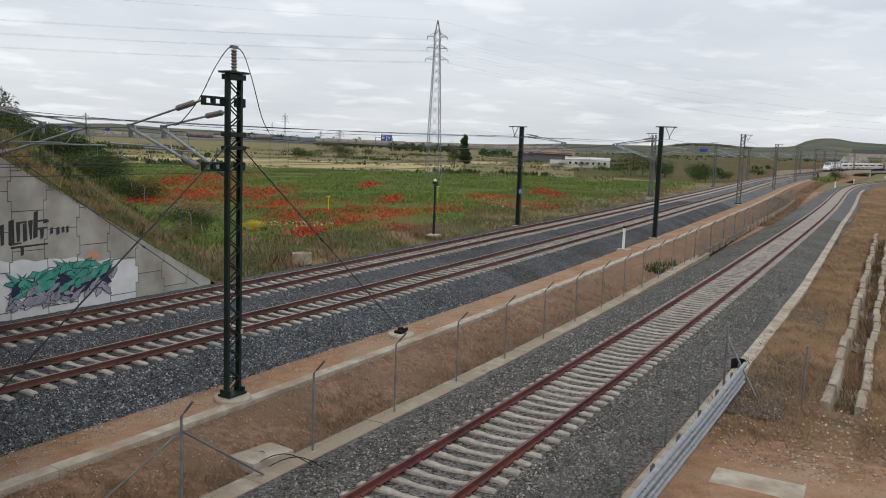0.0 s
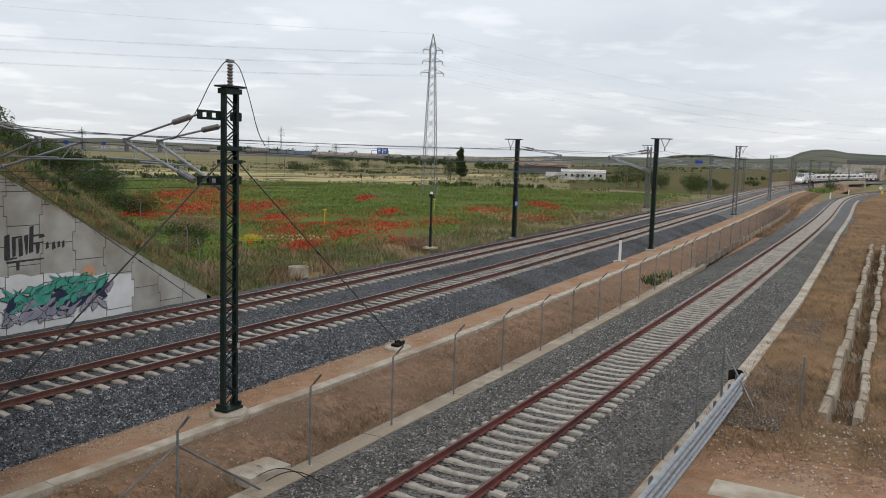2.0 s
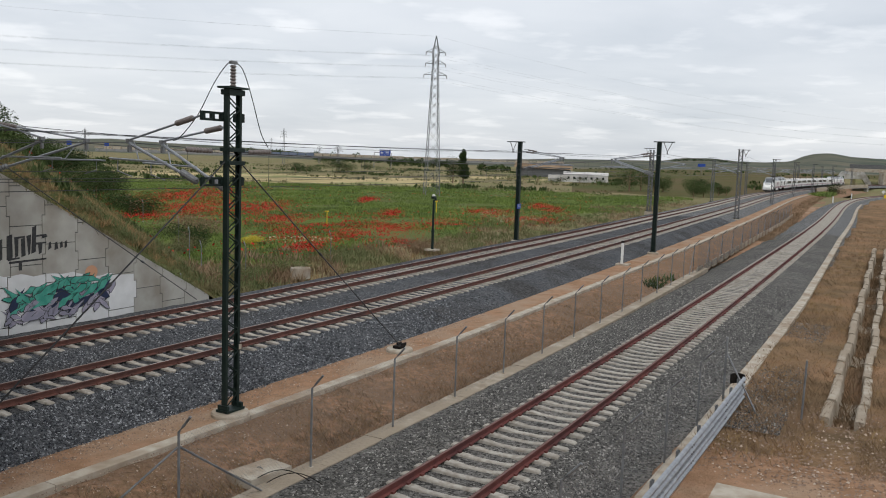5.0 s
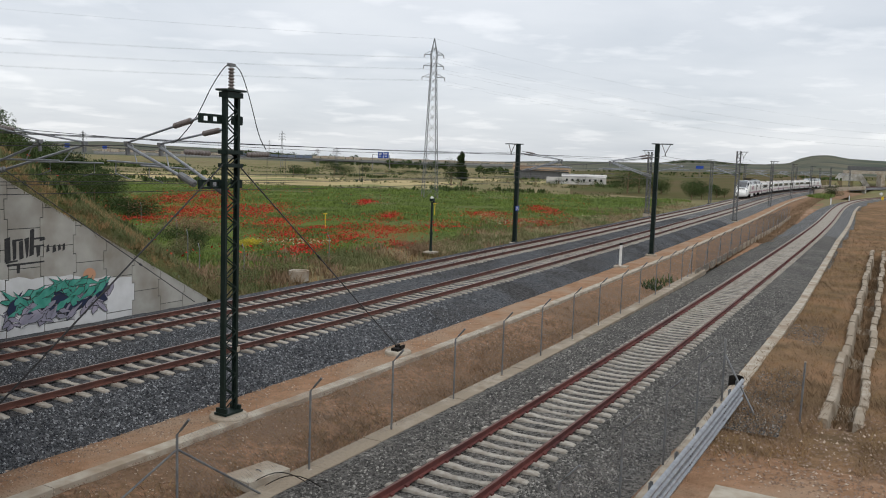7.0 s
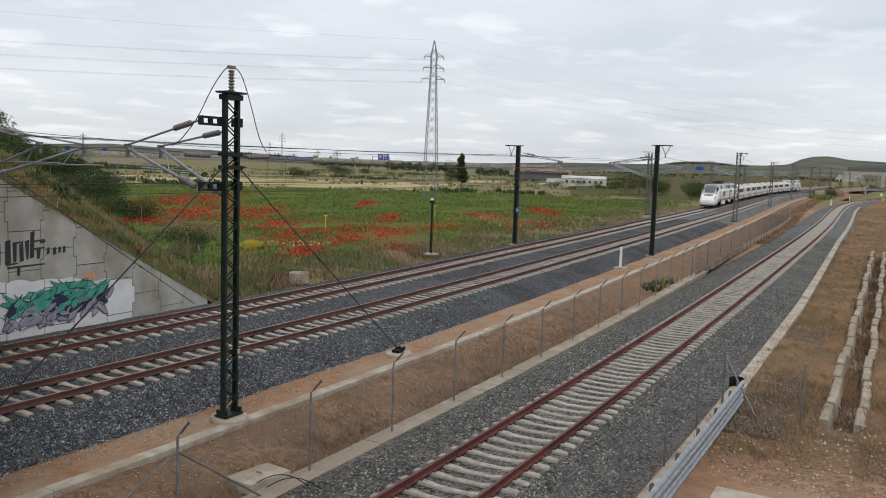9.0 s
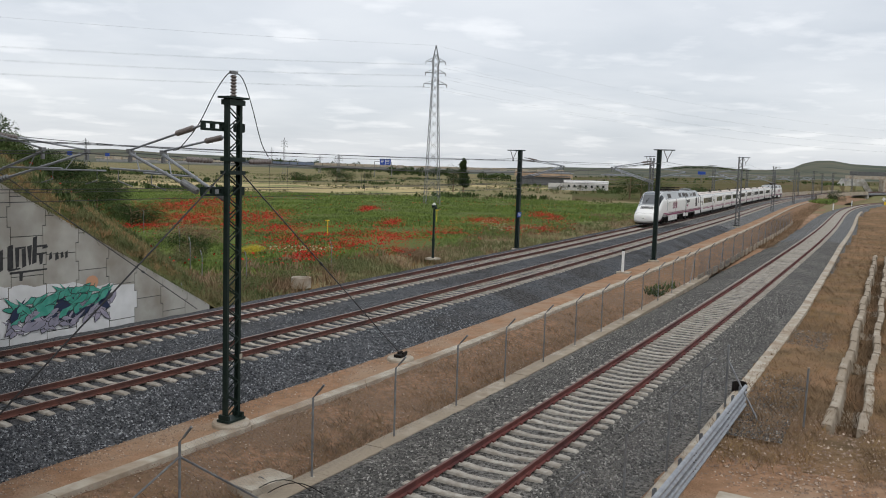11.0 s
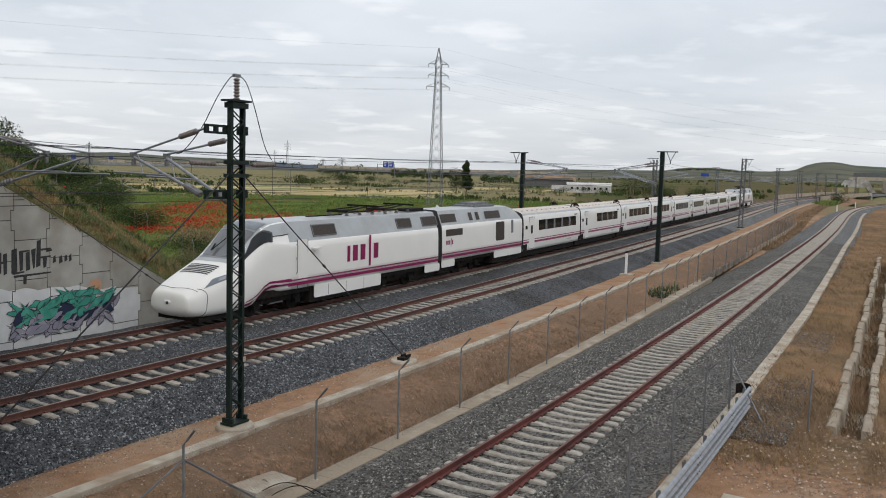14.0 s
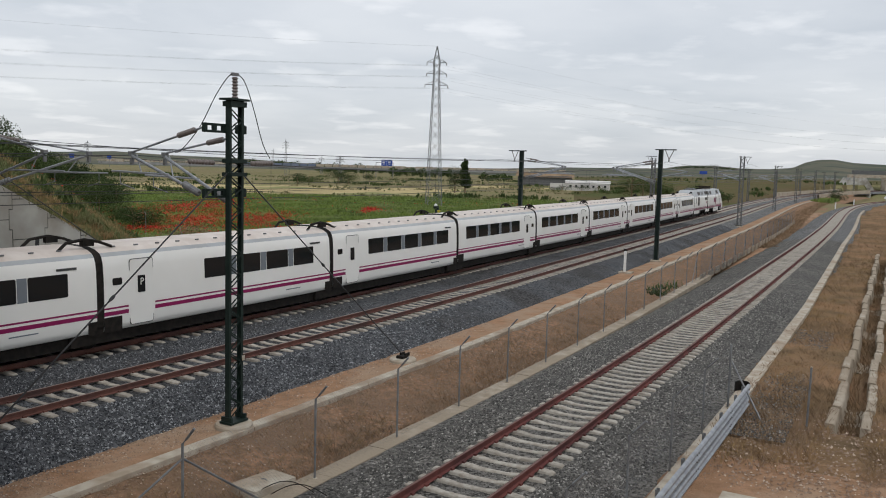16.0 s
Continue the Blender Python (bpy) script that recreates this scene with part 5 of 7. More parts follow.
for side, stn in ((1, [31.8, 82, 136.7, 200.5, 262, 318]), (-1, [-20, 32.7, 83, 142.7, 205, 264])):
    for s0, s1 in zip(stn, stn[1:]):
        o0 = (9.2 if s0 < 60 else RIGHT + 0.6) if side > 0 else LEFT - 0.65
        z0 = 6.5 if (side > 0 and s0 < 60) else (7.25 if s0 < 100 else 7.9)
        single_wire("feeder_wire", [MAIN.at(s0 + (s1 - s0) * f, o0 + ((RIGHT + 0.6 if side > 0 else LEFT - 0.65) - o0) * f, z0 + ((7.25 if s1 < 100 else 7.9) - z0) * f - 2.0 * f * (1 - f)) for f in np.linspace(0, 1, 13)], 0.012, "thin dark feeder wire between catenary masts")
# guy wires of the near mast and their anchor
for (s1, o1, z1) in ((41.0, 9.05, -0.4), (22.9, 9.4, -0.5)):
    g0 = MAIN.at(31.75 + (0.25 if s1 > 31 else -0.25), 9.4, 6.25)
    g1 = MAIN.at(s1, o1, z1)
    guy = single_wire("guy_wire", [g0, g1], 0.02, "taut black guy wire of the mast", "guy wire")
    part("turnbuckle", Mesh().tube([g0.lerp(g1, 0.42), g0.lerp(g1, 0.425), g0.lerp(g1, 0.435), g0.lerp(g1, 0.44)], [0.015, 0.04, 0.04, 0.015], 6), "wire", guy)
g0, g1 = MAIN.at(33.0, -3.3, 6.2), MAIN.at(43.3, -3.3, -0.4)
guy = single_wire("guy_wire", [g0, g1], 0.02, "taut black guy wire before the wing wall", "guy wire")
part("turnbuckle", Mesh().tube([g0.lerp(g1, 0.68), g0.lerp(g1, 0.685), g0.lerp(g1, 0.695), g0.lerp(g1, 0.70)], [0.015, 0.045, 0.045, 0.015], 6), "wire", guy)
anchor = thing("anchor_block", MAIN.stand(41.1, 9.05, -0.98), "round pale concrete anchor block for a guy wire", "anchor block")
part("block", Mesh().lathe((0, 0, -0.2), [(0.5, 0), (0.5, 0.55), (0.47, 0.6), (0, 0.61)], 20), "concrete", anchor)
part("anchor_plate", Mesh().box((0, -0.05, 0.46), (0.3, 0.4, 0.1)).box((0.1, 0.12, 0.52), (0.06, 0.3, 0.12)).box((-0.1, 0.12, 0.52), (0.06, 0.3, 0.12)), "black", anchor, "black bolted anchor plate")
part("mortar_apron", Mesh().lathe((0.45, 0.1, -0.02), [(0.35, 0), (0.3, 0.10), (0.15, 0.16), (0, 0.17)], 12), "concrete", anchor)


# ---- fences, posts, barrier, ditch ----
def cranked_post(m, high, arm, label, category="fence post", group="fence posts", mat="steel_dull"):
    t = thing("fence_post", m, label, category, group)
    part("tube", Mesh().tube([(0, 0, -0.1), (0, 0, high), (arm * 0.35, 0, high + 0.12), (arm, 0, high + 0.36)], 0.027, 8), mat, t)
    part("foot", Mesh().lathe((0, 0, -0.02), [(0.08, 0), (0.07, 0.03), (0.0, 0.035)], 8), "concrete", t)
    return t


def wire_mesh(name, line, off, z0, high, s0, s1, pitch, width, label):
    """Chain-link fabric: crossing diagonal strands."""
    b = Mesh()
    for d in (1, -1):
        q = s0 - high
        while q < s1 + high:
            a0, a1 = (q, q + high) if d > 0 else (q + high, q)
            pts = []
            for f in (0.0, 1.0):
                pts.append((a0 + (a1 - a0) * f, z0 + high * f))
            (sa, za), (sb, zb) = pts
            lo, hi = s0, s1
            if max(sa, sb) > lo and min(sa, sb) < hi:
                def cut(v):
                    return za + (zb - za) * (v - sa) / (sb - sa)
                if sa < lo:
                    sa, za = lo, cut(lo)
                if sb < lo:
                    sb, zb = lo, cut(lo)
                if sa > hi:
                    sa, za = hi, cut(hi)
                if sb > hi:
                    sb, zb = hi, cut(hi)
                p, r_ = line.at(sa, off, za), line.at(sb, off, zb)
                w = Vector((0, 0, width))
                b.add([p - w, r_ - w, r_ + w, p + w], [(0, 1, 2, 3)])
            q += pitch
    return tagged(b.ob(name, "steel_dull"), label, "fence mesh", kind="stuff")


post = cranked_post(MAIN.stand(26.5, 13.0, -1.0), 1.95, 0.32, "grey galvanised fence post with a cranked top on a concrete kerb")
for i in range(1, 13):
    copy_thing(post, MAIN.stand(26.85 + 3.66 * i, 13.15 - 0.004 * i, -1.0, 2 * math.sin(i * 3.1)))
corner = post
for dy, o_ in ((2.3, 0.15), (-1.9, -1.0)):
    part("brace", Mesh().tube([(0, 0, 1.65), (o_, dy, 0.0)], 0.024, 8), "steel_dull", corner, "slanting brace tube")
wire_mesh("chain_link_fence", MAIN, 13.15, -0.98, 1.95, 26.5, 74.5, 0.09, 0.0022, "fine grey chain-link mesh between posts")
# denser screen fence with plinth slabs farther on
MAT["mesh_grey"] = material("blue_grey_mesh", (0.10, 0.115, 0.125), 0.8, second=(0.08, 0.09, 0.10), scale=2)
far_post = cranked_post(MAIN.stand(74.6, 13.0, -1.1), 2.0, 0.32, "grey fence post of the screened stretch", mat="mesh_grey")
part("brace", Mesh().tube([(0, 0, 1.7), (0.1, -2.0, 0.0)], 0.024, 8), "steel_dull", far_post)
for i in range(1, 15):
    copy_thing(far_post, MAIN.stand(74.6 + 6.2 * i, 13.0 + 0.6 * smooth(np.array((2 * i - 4) / 20.0)), -1.15))
screen = wire_mesh("screen_fence", MAIN, 13.25, -1.1, 2.1, 74.6, 164, 0.06, 0.0048, "dense blue-grey mesh screen fence")
screen.data.materials[0] = MAT["mesh_grey"]
plinth = thing("fence_plinth", Matrix(), "row of pale concrete plinth slabs under the fence", "plinth", kind="structure")
for i in range(29):
    q = 74.8 + 3.1 * i
    a = MAIN.at(q, 13.2, -0.95)
    part("slab", Mesh().box((0, 0, -0.1), (0.08, 2.2, 0.55)), "old_concrete", plinth).matrix_basis = MAIN.stand(q + 1.45, 13.18 + 0.5 * float(smooth(np.array((i - 4) / 20.0))), -0.9, 0.5 * math.sin(i * 5.0))

# near-side fence beside the barrier
near_posts = []
for s_, o_ in ((38.0, 20.62), (34.6, 20.6), (31.2, 20.58), (27.8, 20.56)):
    near_posts.append(cranked_post(MAIN.stand(s_, o_, -0.7), 1.9, 0.34, "dark grey cranked fence post beside the barrier") if not near_posts else copy_thing(near_posts[0], MAIN.stand(s_, o_, -0.7)))
end = thing("fence_post", MAIN.stand(41.2, 20.72, -0.7), "dark straight end post with a brace", "fence post", "fence posts")
part("tube", Mesh().tube([(0, 0, -0.1), (0, 0, 2.05)], 0.035, 8), "steel_dull", end)
part("brace", Mesh().tube([(0, 0, 1.6), (1.15, -0.9, 0.0)], 0.026, 8), "steel_dull", end)
wire_mesh("chain_link_fence", MAIN, 20.66, -0.65, 1.9, 26.0, 41.2, 0.06, 0.0025, "fine grey chain-link mesh behind the barrier")
stake = thing("stake", MAIN.stand(40.5, 23.05, -0.75), "thin weathered post standing in dry grass", "post")
part("tube", Mesh().tube([(0, 0, -0.1), (0.03, 0, 1.85)], 0.03, 8), "steel_dull", stake)
part("cap", Mesh().lathe((0.03, 0, 1.84), [(0.034, 0), (0.03, 0.03), (0, 0.035)], 8), "concrete", stake)

barrier = thing("crash_barrier", Matrix(), "galvanised double W-beam crash barrier with a rounded end", "crash barrier")
WAVE = [(0.0, 0.155), (0.05, 0.14), (0.083, 0.10), (0.083, 0.07), (0.02, 0.03), (0.02, -0.03), (0.083, -0.07), (0.083, -0.10), (0.05, -0.14), (0.0, -0.155)]
for zc in (0.02, -0.36):
    for a, c in ((26.0, 29.98), (29.9, 33.98), (33.9, 37.98), (37.9, 41.3)):
        b = Mesh()
        rows = [[MAIN.at(q, 21.26 + x + 0.004 * (a % 8 < 4), zc + z) for x, z in WAVE] for q in np.linspace(a, c, 4)]
        rows2 = [[MAIN.at(q, 21.256 + x + 0.004 * (a % 8 < 4), zc + z) for x, z in WAVE] for q in np.linspace(a, c, 4)]
        b.grid(rows)
        b.grid([list(reversed(r_)) for r_ in rows2])
        rail = part("beam", b, "steel", barrier, "pale galvanised W-beam")
        bolts = Mesh()
        for q in (a + 0.12, a + 0.3):
            for z in (-0.085, 0.085):
                bolts.box(MAIN.at(q, 21.35, zc + z), (0.04, 0.04, 0.03))
        tagged(part("bolts", bolts, "steel_dull", rail), kind="stuff")
nose = Mesh()
nose.grid([[MAIN.at(41.3 + 0.35 * math.sin(a), 21.26 - 0.22 + 0.22 * math.cos(a) + 0.05, 0.02 + z) for z in (-0.16, 0.0, 0.16)] for a in np.linspace(0, math.pi, 10)])
part("end_piece", nose, "black", barrier, "dark rounded end piece")
for q in (27.0, 29.2, 31.3, 33.4, 35.5, 37.6, 39.7, 40.9):
    b = Mesh()
    p = MAIN.stand(q, 21.15, 0)
    for dx, dy, sx, sy in ((0, 0, 0.006, 0.13), (0.03, 0.065, 0.06, 0.006), (0.03, -0.065, 0.06, 0.006)):
        b.box(p @ Vector((dx, dy, -0.4)), (sx, sy, 1.15), p.to_3x3())
    part("post", b, "steel_dull", barrier, "weathered steel post")
    part("spacer", Mesh().box(p @ Vector((0.05, 0, -0.15)), (0.10, 0.10, 0.5), p.to_3x3()), "steel_dull", barrier)

slab = tagged(Mesh().slab([tuple(MAIN.at(s_, o_)[:2]) for s_, o_ in ((32.0, 22.0), (32.0, 23.95), (34.0, 23.85), (34.05, 21.95))], -1.0, -0.62).ob("manhole_slab", "concrete"), "flat pale concrete cover slab on bare soil", "slab")
pit = thing("cable_pit", MAIN.stand(29.5, 12.45, -1.1), "pale concrete cable pit with a cover, among dry weeds", "cable pit")
part("cover", Mesh().slab([(-0.5, -0.6), (0.35, -0.7), (0.5, 0.55), (-0.3, 0.65)], 0.0, 0.24), "concrete", pit)
part("lid_handle", Mesh().tube([(-0.08, 0, 0.24), (-0.04, 0, 0.27), (0.04, 0, 0.27), (0.08, 0, 0.24)], 0.012, 6), "steel_dull", pit)
for o_ in (0.0, 0.35):
    cab = [MAIN.at(29.0 + 0.6 * f, 12.75 + o_ + 1.1 * f, -0.9 + 0.25 * math.sin(math.pi * f)) for f in np.linspace(0, 1, 9)]
    tagged(Mesh().tube(cab, 0.011, 6).ob("loose_cable", "black"), "loose black cable looping over the kerb", "cable", "loose cables")

white = thing("marker_post", MAIN.stand(73.0, 8.35, -0.75), "white marker post with a black cap on a concrete pad", "marker post")
part("post", Mesh().box((0, 0, 0.85), (0.16, 0.12, 1.5)), "whitepaint", white)
part("cap", Mesh().box((0, 0, 1.65), (0.18, 0.14, 0.13)), "black", white)
part("pad", Mesh().box((0.1, 0, 0.02), (0.9, 0.9, 0.2)), "concrete", white)

signal = thing("camera_post", MAIN.stand(72.0, -6.3, -0.75), "black slender post with a small white device on top", "post")
part("pole", Mesh().tube([(0, 0, 0), (0, 0, 1.6), (0, 0, 1.62), (0, 0, 3.9)], [0.11, 0.11, 0.085, 0.085], 10), "mast", signal)
part("collar", Mesh().lathe((0, 0, 1.4), [(0.15, 0), (0.16, 0.05), (0.15, 0.1), (0, 0.1)], 10), "mast", signal)
part("device", Mesh().box((0, 0, 4.05), (0.28, 0.34, 0.22)).box((0.16, 0, 3.92), (0.12, 0.2, 0.16)), "mast", signal)
part("dome", Mesh().lathe((0, -0.05, 4.14), [(0.13, 0), (0.12, 0.1), (0.07, 0.17), (0, 0.19)], 10), "whitepaint", signal, "white dome")
part("pad", Mesh().box((0, 0, 0.0), (0.9, 0.9, 0.12)), "concrete", signal)
MAT["yellow"] = material("yellow_paint", (0.70, 0.48, 0.03), 0.6)
for q, o_ in ((88.0, -27.0), (118.0, -29.0)):
    y = thing("marker_stake", MAIN.stand(q, o_, -1.2), "yellow pipeline marker stake in the meadow", "marker", "yellow markers")
    part("stake", Mesh().tube([(0, 0, 0), (0, 0, 1.5)], 0.045, 8), "yellow", y)
    part("roof", Mesh().box((0, 0, 1.55), (0.3, 0.3, 0.1)), "yellow", y)
well = thing("well_ring", MAIN.stand(55.5, -6.6, -1.1), "low round concrete well ring in weeds", "well ring")
part("ring", Mesh().lathe((0, 0, 0), [(0.6, 0), (0.6, 0.62), (0.5, 0.62), (0.5, 0.3), (0, 0.28)], 18), "concrete", well)

# stepped concrete ditch on the near bank
ditch = thing("drain_ditch", Matrix(), "broken pale concrete drainage ditch in dry grass", "ditch", kind="structure")
for k_, q in enumerate(np.arange(31.5, 92, 2.05)):
    dz = 0.05 * math.sin(k_ * 2.1) + 0.004 * (q - 31)
    wob = 0.06 * math.sin(k_ * 1.3)
    for side in (-1, 1):
        b = Mesh()
        oo = 7.0 + side * 0.47 + wob
        pr = [(oo - 0.14, -1.5), (oo - 0.13 * 1 + side * 0.0, -0.66), (oo - 0.09, -0.62), (oo + 0.11, -0.63), (oo + 0.15, -0.68), (oo + 0.14 - side * 0.12, -1.5)]
        b.grid([[SIDE.at(s_, o_, z_ + dz) for o_, z_ in pr] for s_ in (q, q + 1.0, q + 2.02)])
        n0 = len(b.v)
        b.f += [tuple(reversed(range(6))), tuple(range(n0 - 6, n0))]
        part("side_slab", b, "old_concrete", ditch)
    b = Mesh()
    b.grid([[SIDE.at(s_, o_ + wob, z_) for o_, z_ in ((6.6, -1.12 + 0.06 * math.sin(k_ * 2.9)), (7.0, -1.2), (7.4, -1.12 + 0.06 * math.sin(k_ * 1.9)))] for s_ in (q, q + 1.0, q + 2.05)])
    part("bed_slab", b, "bank" if k_ % 4 != 1 else "old_concrete", ditch)

# fill behind the wing wall
b = Mesh()
b.grid([[MAIN.at(q, o_, max(min(4.42 - 0.545 * (q + 0.75 * (o_ + 4.2) - 36), 7.4), -1.3) - 0.03 + 0.1 * noise2(q, o_, 0.8, 5.0)) for o_ in (-4.46, -4.9, -5.6, -6.4, -7.2)] for q in np.arange(14, 52, 0.5)])
tagged(b.ob("embankment_edge", "embank", smooth=True), "weedy earth slope behind the wing wall", "embankment", kind="structure")


# road bridge that the embankment carries, just out of view; it shades the ballast beneath
span = thing("road_bridge", Matrix(), "concrete road bridge deck high over the tracks", "bridge", kind="structure")


def skew(o_, w):
    return MAIN.at(13.4 - 0.62 * (o_ - 25.6) - w, o_)


for nm, w0, w1, z0, z1 in (("deck", 0.0, 13.0, 7.6, 8.7), ("parapet", 0.0, 0.3, 8.7, 9.7), ("parapet", 12.7, 13.0, 8.7, 9.7)):
    q = [skew(-4.4, w0), skew(19.5, w0), skew(19.5, w1), skew(-4.4, w1)]
    part(nm, Mesh().slab([(p.x, p.y) for p in reversed(q)], z0, z1), "concrete", span)


# ---- pylon and its lines ----
def pylon(X, Y, high, label, base=2.6, thick=1.0):
    t = thing("lattice_pylon", pose(X, Y, -1.3, 0, 0, 12), label, "pylon", "pylons")

    def half_at(z):
        return base / 2 * max(0.16, 1 - z / (high * 0.82) * 0.62) if z < high * 0.9 else base / 2 * max(0.03, 0.44 * (high - z) / (high * 0.1))
    lv = [high * f for f in (0, .09, .18, .26, .34, .41, .48, .54, .60, .66, .71, .76, .81, .86, .90, .95, 1.0)]
    for sx in (-1, 1):
        for sy in (-1, 1):
            b = Mesh().tube([(sx * half_at(a), sy * half_at(a), a) for a in lv], 0.055 * thick, 4)
            part("leg", b, "steel_dull", t)
    for k_, (ax, ay) in enumerate(((1, 0), (-1, 0), (0, 1), (0, -1))):
        b = Mesh()
        for a, c in zip(lv, lv[1:]):
            ha, hc = half_at(a), half_at(c)
            for sg in (-1, 1):
                p = (ax * ha + ay * sg * ha, ay * ha + ax * sg * ha, a)
                q = (ax * hc - ay * sg * hc, ay * hc - ax * sg * hc, c)
                b.bar(p, q, 0.05 * thick)
        tagged(part("bracing", b, "steel_dull", t, "crossed bracing bars"), kind="stuff")
    tips = []
    for f, reach in ((0.76, 1.7), (0.83, 1.5), (0.90, 1.35)):
        for sx in (-1, 1):
            z, h = high * f, half_at(high * f)
            b = Mesh()
            for sy in (-1, 1):
                b.bar((sx * h, sy * h, z), (sx * (h + reach), 0, z), 0.07 * thick)
                b.bar((sx * h, sy * h, z + 0.7), (sx * (h + reach), 0, z), 0.05 * thick)
            arm = part("crossarm", b, "steel_dull", t)
            part("insulator", Mesh().tube([(sx * (h + reach), 0, z), (sx * (h + reach), 0, z - 0.6)], 0.07, 6), "insulator", arm)
            tips.append(t.matrix_basis @ Vector((sx * (h + reach), 0, z - 0.6)))
    tips.append(t.matrix_basis @ Vector((0, 0, high)))
    return t, tips


main_pylon, tips = pylon(-2.2, 174.0, 31.8, "tall grey lattice power pylon standing in the meadow", 2.9, 1.1)
for i, tip in enumerate(tips):
    left = Vector((-190, 100 + (i % 2) * 4, 22 + (i // 2) * 2.3 if i < 6 else 33))
    single_wire("power_line", sagging(tip, left, 2.6, 24), 0.009, "thin grey high-voltage wire high over the meadow", "power line")
    single_wire("power_line", sagging(tip, Vector((230, 330 + i * 3, 20 + (i // 2) * 2.3)), 6.0, 24), 0.006, "thin grey high-voltage wire high over the meadow", "power line")


def aim(x, r_):
    """A plan place by bearing: x is the tangent of the bearing from the eye, times 1513; r_ the depth."""
    return (x - 788) / 1513 * r_, r_


for x, r_, h in ((507, 520, 22), (158, 520, 18), (485, 900, 22), (570, 640, 13), (603, 420, 12)):
    pylon(*aim(x, r_), h, "slim far lattice pylon beyond the meadow", 1.6, 1.5)


# ---- plants ----
def plant_mat(name, a, c, d):
    m = material(name, a, 0.85, second=c, scale=1.7, third=d, scale3=0.25, spec=0.15)
    return m


MAT["grass"] = plant_mat("meadow_blades", (0.125, 0.185, 0.042), (0.185, 0.24, 0.06), (0.12, 0.16, 0.055))
MAT["weeds"] = plant_mat("grey_green_weeds", (0.10, 0.13, 0.05), (0.15, 0.155, 0.07), (0.17, 0.145, 0.075))
MAT["straw"] = plant_mat("dry_straw", (0.34, 0.235, 0.115), (0.25, 0.165, 0.08), (0.30, 0.18, 0.09))
MAT["brush"] = plant_mat("dead_brush", (0.24, 0.165, 0.10), (0.16, 0.11, 0.068), (0.28, 0.195, 0.125))
MAT["poppy"] = material("poppy_red", (0.55, 0.03, 0.018), 0.7, second=(0.42, 0.02, 0.015), scale=3, spec=0.2)
MAT["leaf"] = plant_mat("dark_leaves", (0.035, 0.055, 0.018), (0.055, 0.08, 0.028), (0.025, 0.04, 0.014))
MAT["leaf_b"] = plant_mat("olive_leaves", (0.055, 0.085, 0.025), (0.085, 0.115, 0.04), (0.04, 0.06, 0.02))
MAT["cream"] = material("pale_umbels", (0.42, 0.40, 0.24), 0.8)
MAT["mustard"] = material("yellow_flowers", (0.55, 0.45, 0.04), 0.8)
rng = np.random.default_rng(5)


def flat_mesh(name, V, F, mat, label, category, parent=None):
    me = bpy.data.meshes.new(name)
    me.vertices.add(len(V))
    me.vertices.foreach_set("co", np.ascontiguousarray(V, dtype=np.float32).ravel())
    n, c = F.shape
    me.loops.add(n * c)
    me.loops.foreach_set("vertex_index", np.ascontiguousarray(F, dtype=np.int32).ravel())
    me.polygons.add(n)
    me.polygons.foreach_set("loop_start", np.arange(0, n * c, c, dtype=np.int32))
    me.update(calc_edges=True)
    me.validate()
    me.materials.append(MAT[mat])
    o = new(name, me)
    if parent:
        o.parent = parent
        return o
    return tagged(o, label, category, kind="stuff")


def tufts(name, P, high, mat, label, blades=5, lean=0.6, width=0.10, category="plants"):
    """Blades of grass or stalks: thin leaning triangles in clumps."""
    n = len(P)
    base = np.repeat(P, blades, axis=0)
    h = np.repeat(high, blades) * rng.uniform(0.55, 1.1, n * blades)
    a = rng.uniform(0, 2 * np.pi, n * blades)
    off = rng.normal(0, 0.35, (n * blades, 2)) * h[:, None]
    base = base + np.column_stack([off, np.full(n * blades, -0.06)])
    tip = base + np.column_stack([np.cos(a) * h * lean * rng.uniform(0.2, 1, n * blades), np.sin(a) * h * lean * rng.uniform(0.2, 1, n * blades), h])
    b2 = a + rng.uniform(0.8, 2.2, n * blades)
    side = np.column_stack([np.cos(b2) * h * width, np.sin(b2) * h * width, np.zeros(n * blades)])
    mid = (base + tip) / 2 + np.column_stack([np.zeros((n * blades, 2)), h * 0.08])
    V = np.stack([base - side * 0.5, base + side * 0.5, mid + side, tip], axis=1).reshape(-1, 3)
    F = (np.arange(n * blades)[:, None] * 4 + np.array([0, 1, 2, 3])[None]).astype(np.int32)
    return flat_mesh(name, V, F, mat, label, category)


def flecks(name, P, size, mat, label, category="flowers"):
    n = len(P)
    a = rng.uniform(0, 2 * np.pi, n)
    u = np.column_stack([np.cos(a), np.sin(a), rng.uniform(-0.4, 0.4, n)]) * size[:, None]
    v = np.column_stack([-np.sin(a) * 0.6, np.cos(a) * 0.6, rng.uniform(0.3, 1.0, n)]) * size[:, None]
    V = np.stack([P - u * 0.5 - v * 0.3, P + u * 0.5 - v * 0.3, P + u * 0.35 + v * 0.5, P - u * 0.35 + v * 0.5], axis=1).reshape(-1, 3)
    F = (np.arange(n)[:, None] * 4 + np.arange(4)[None]).astype(np.int32)
    return flat_mesh(name, V, F, mat, label, category)


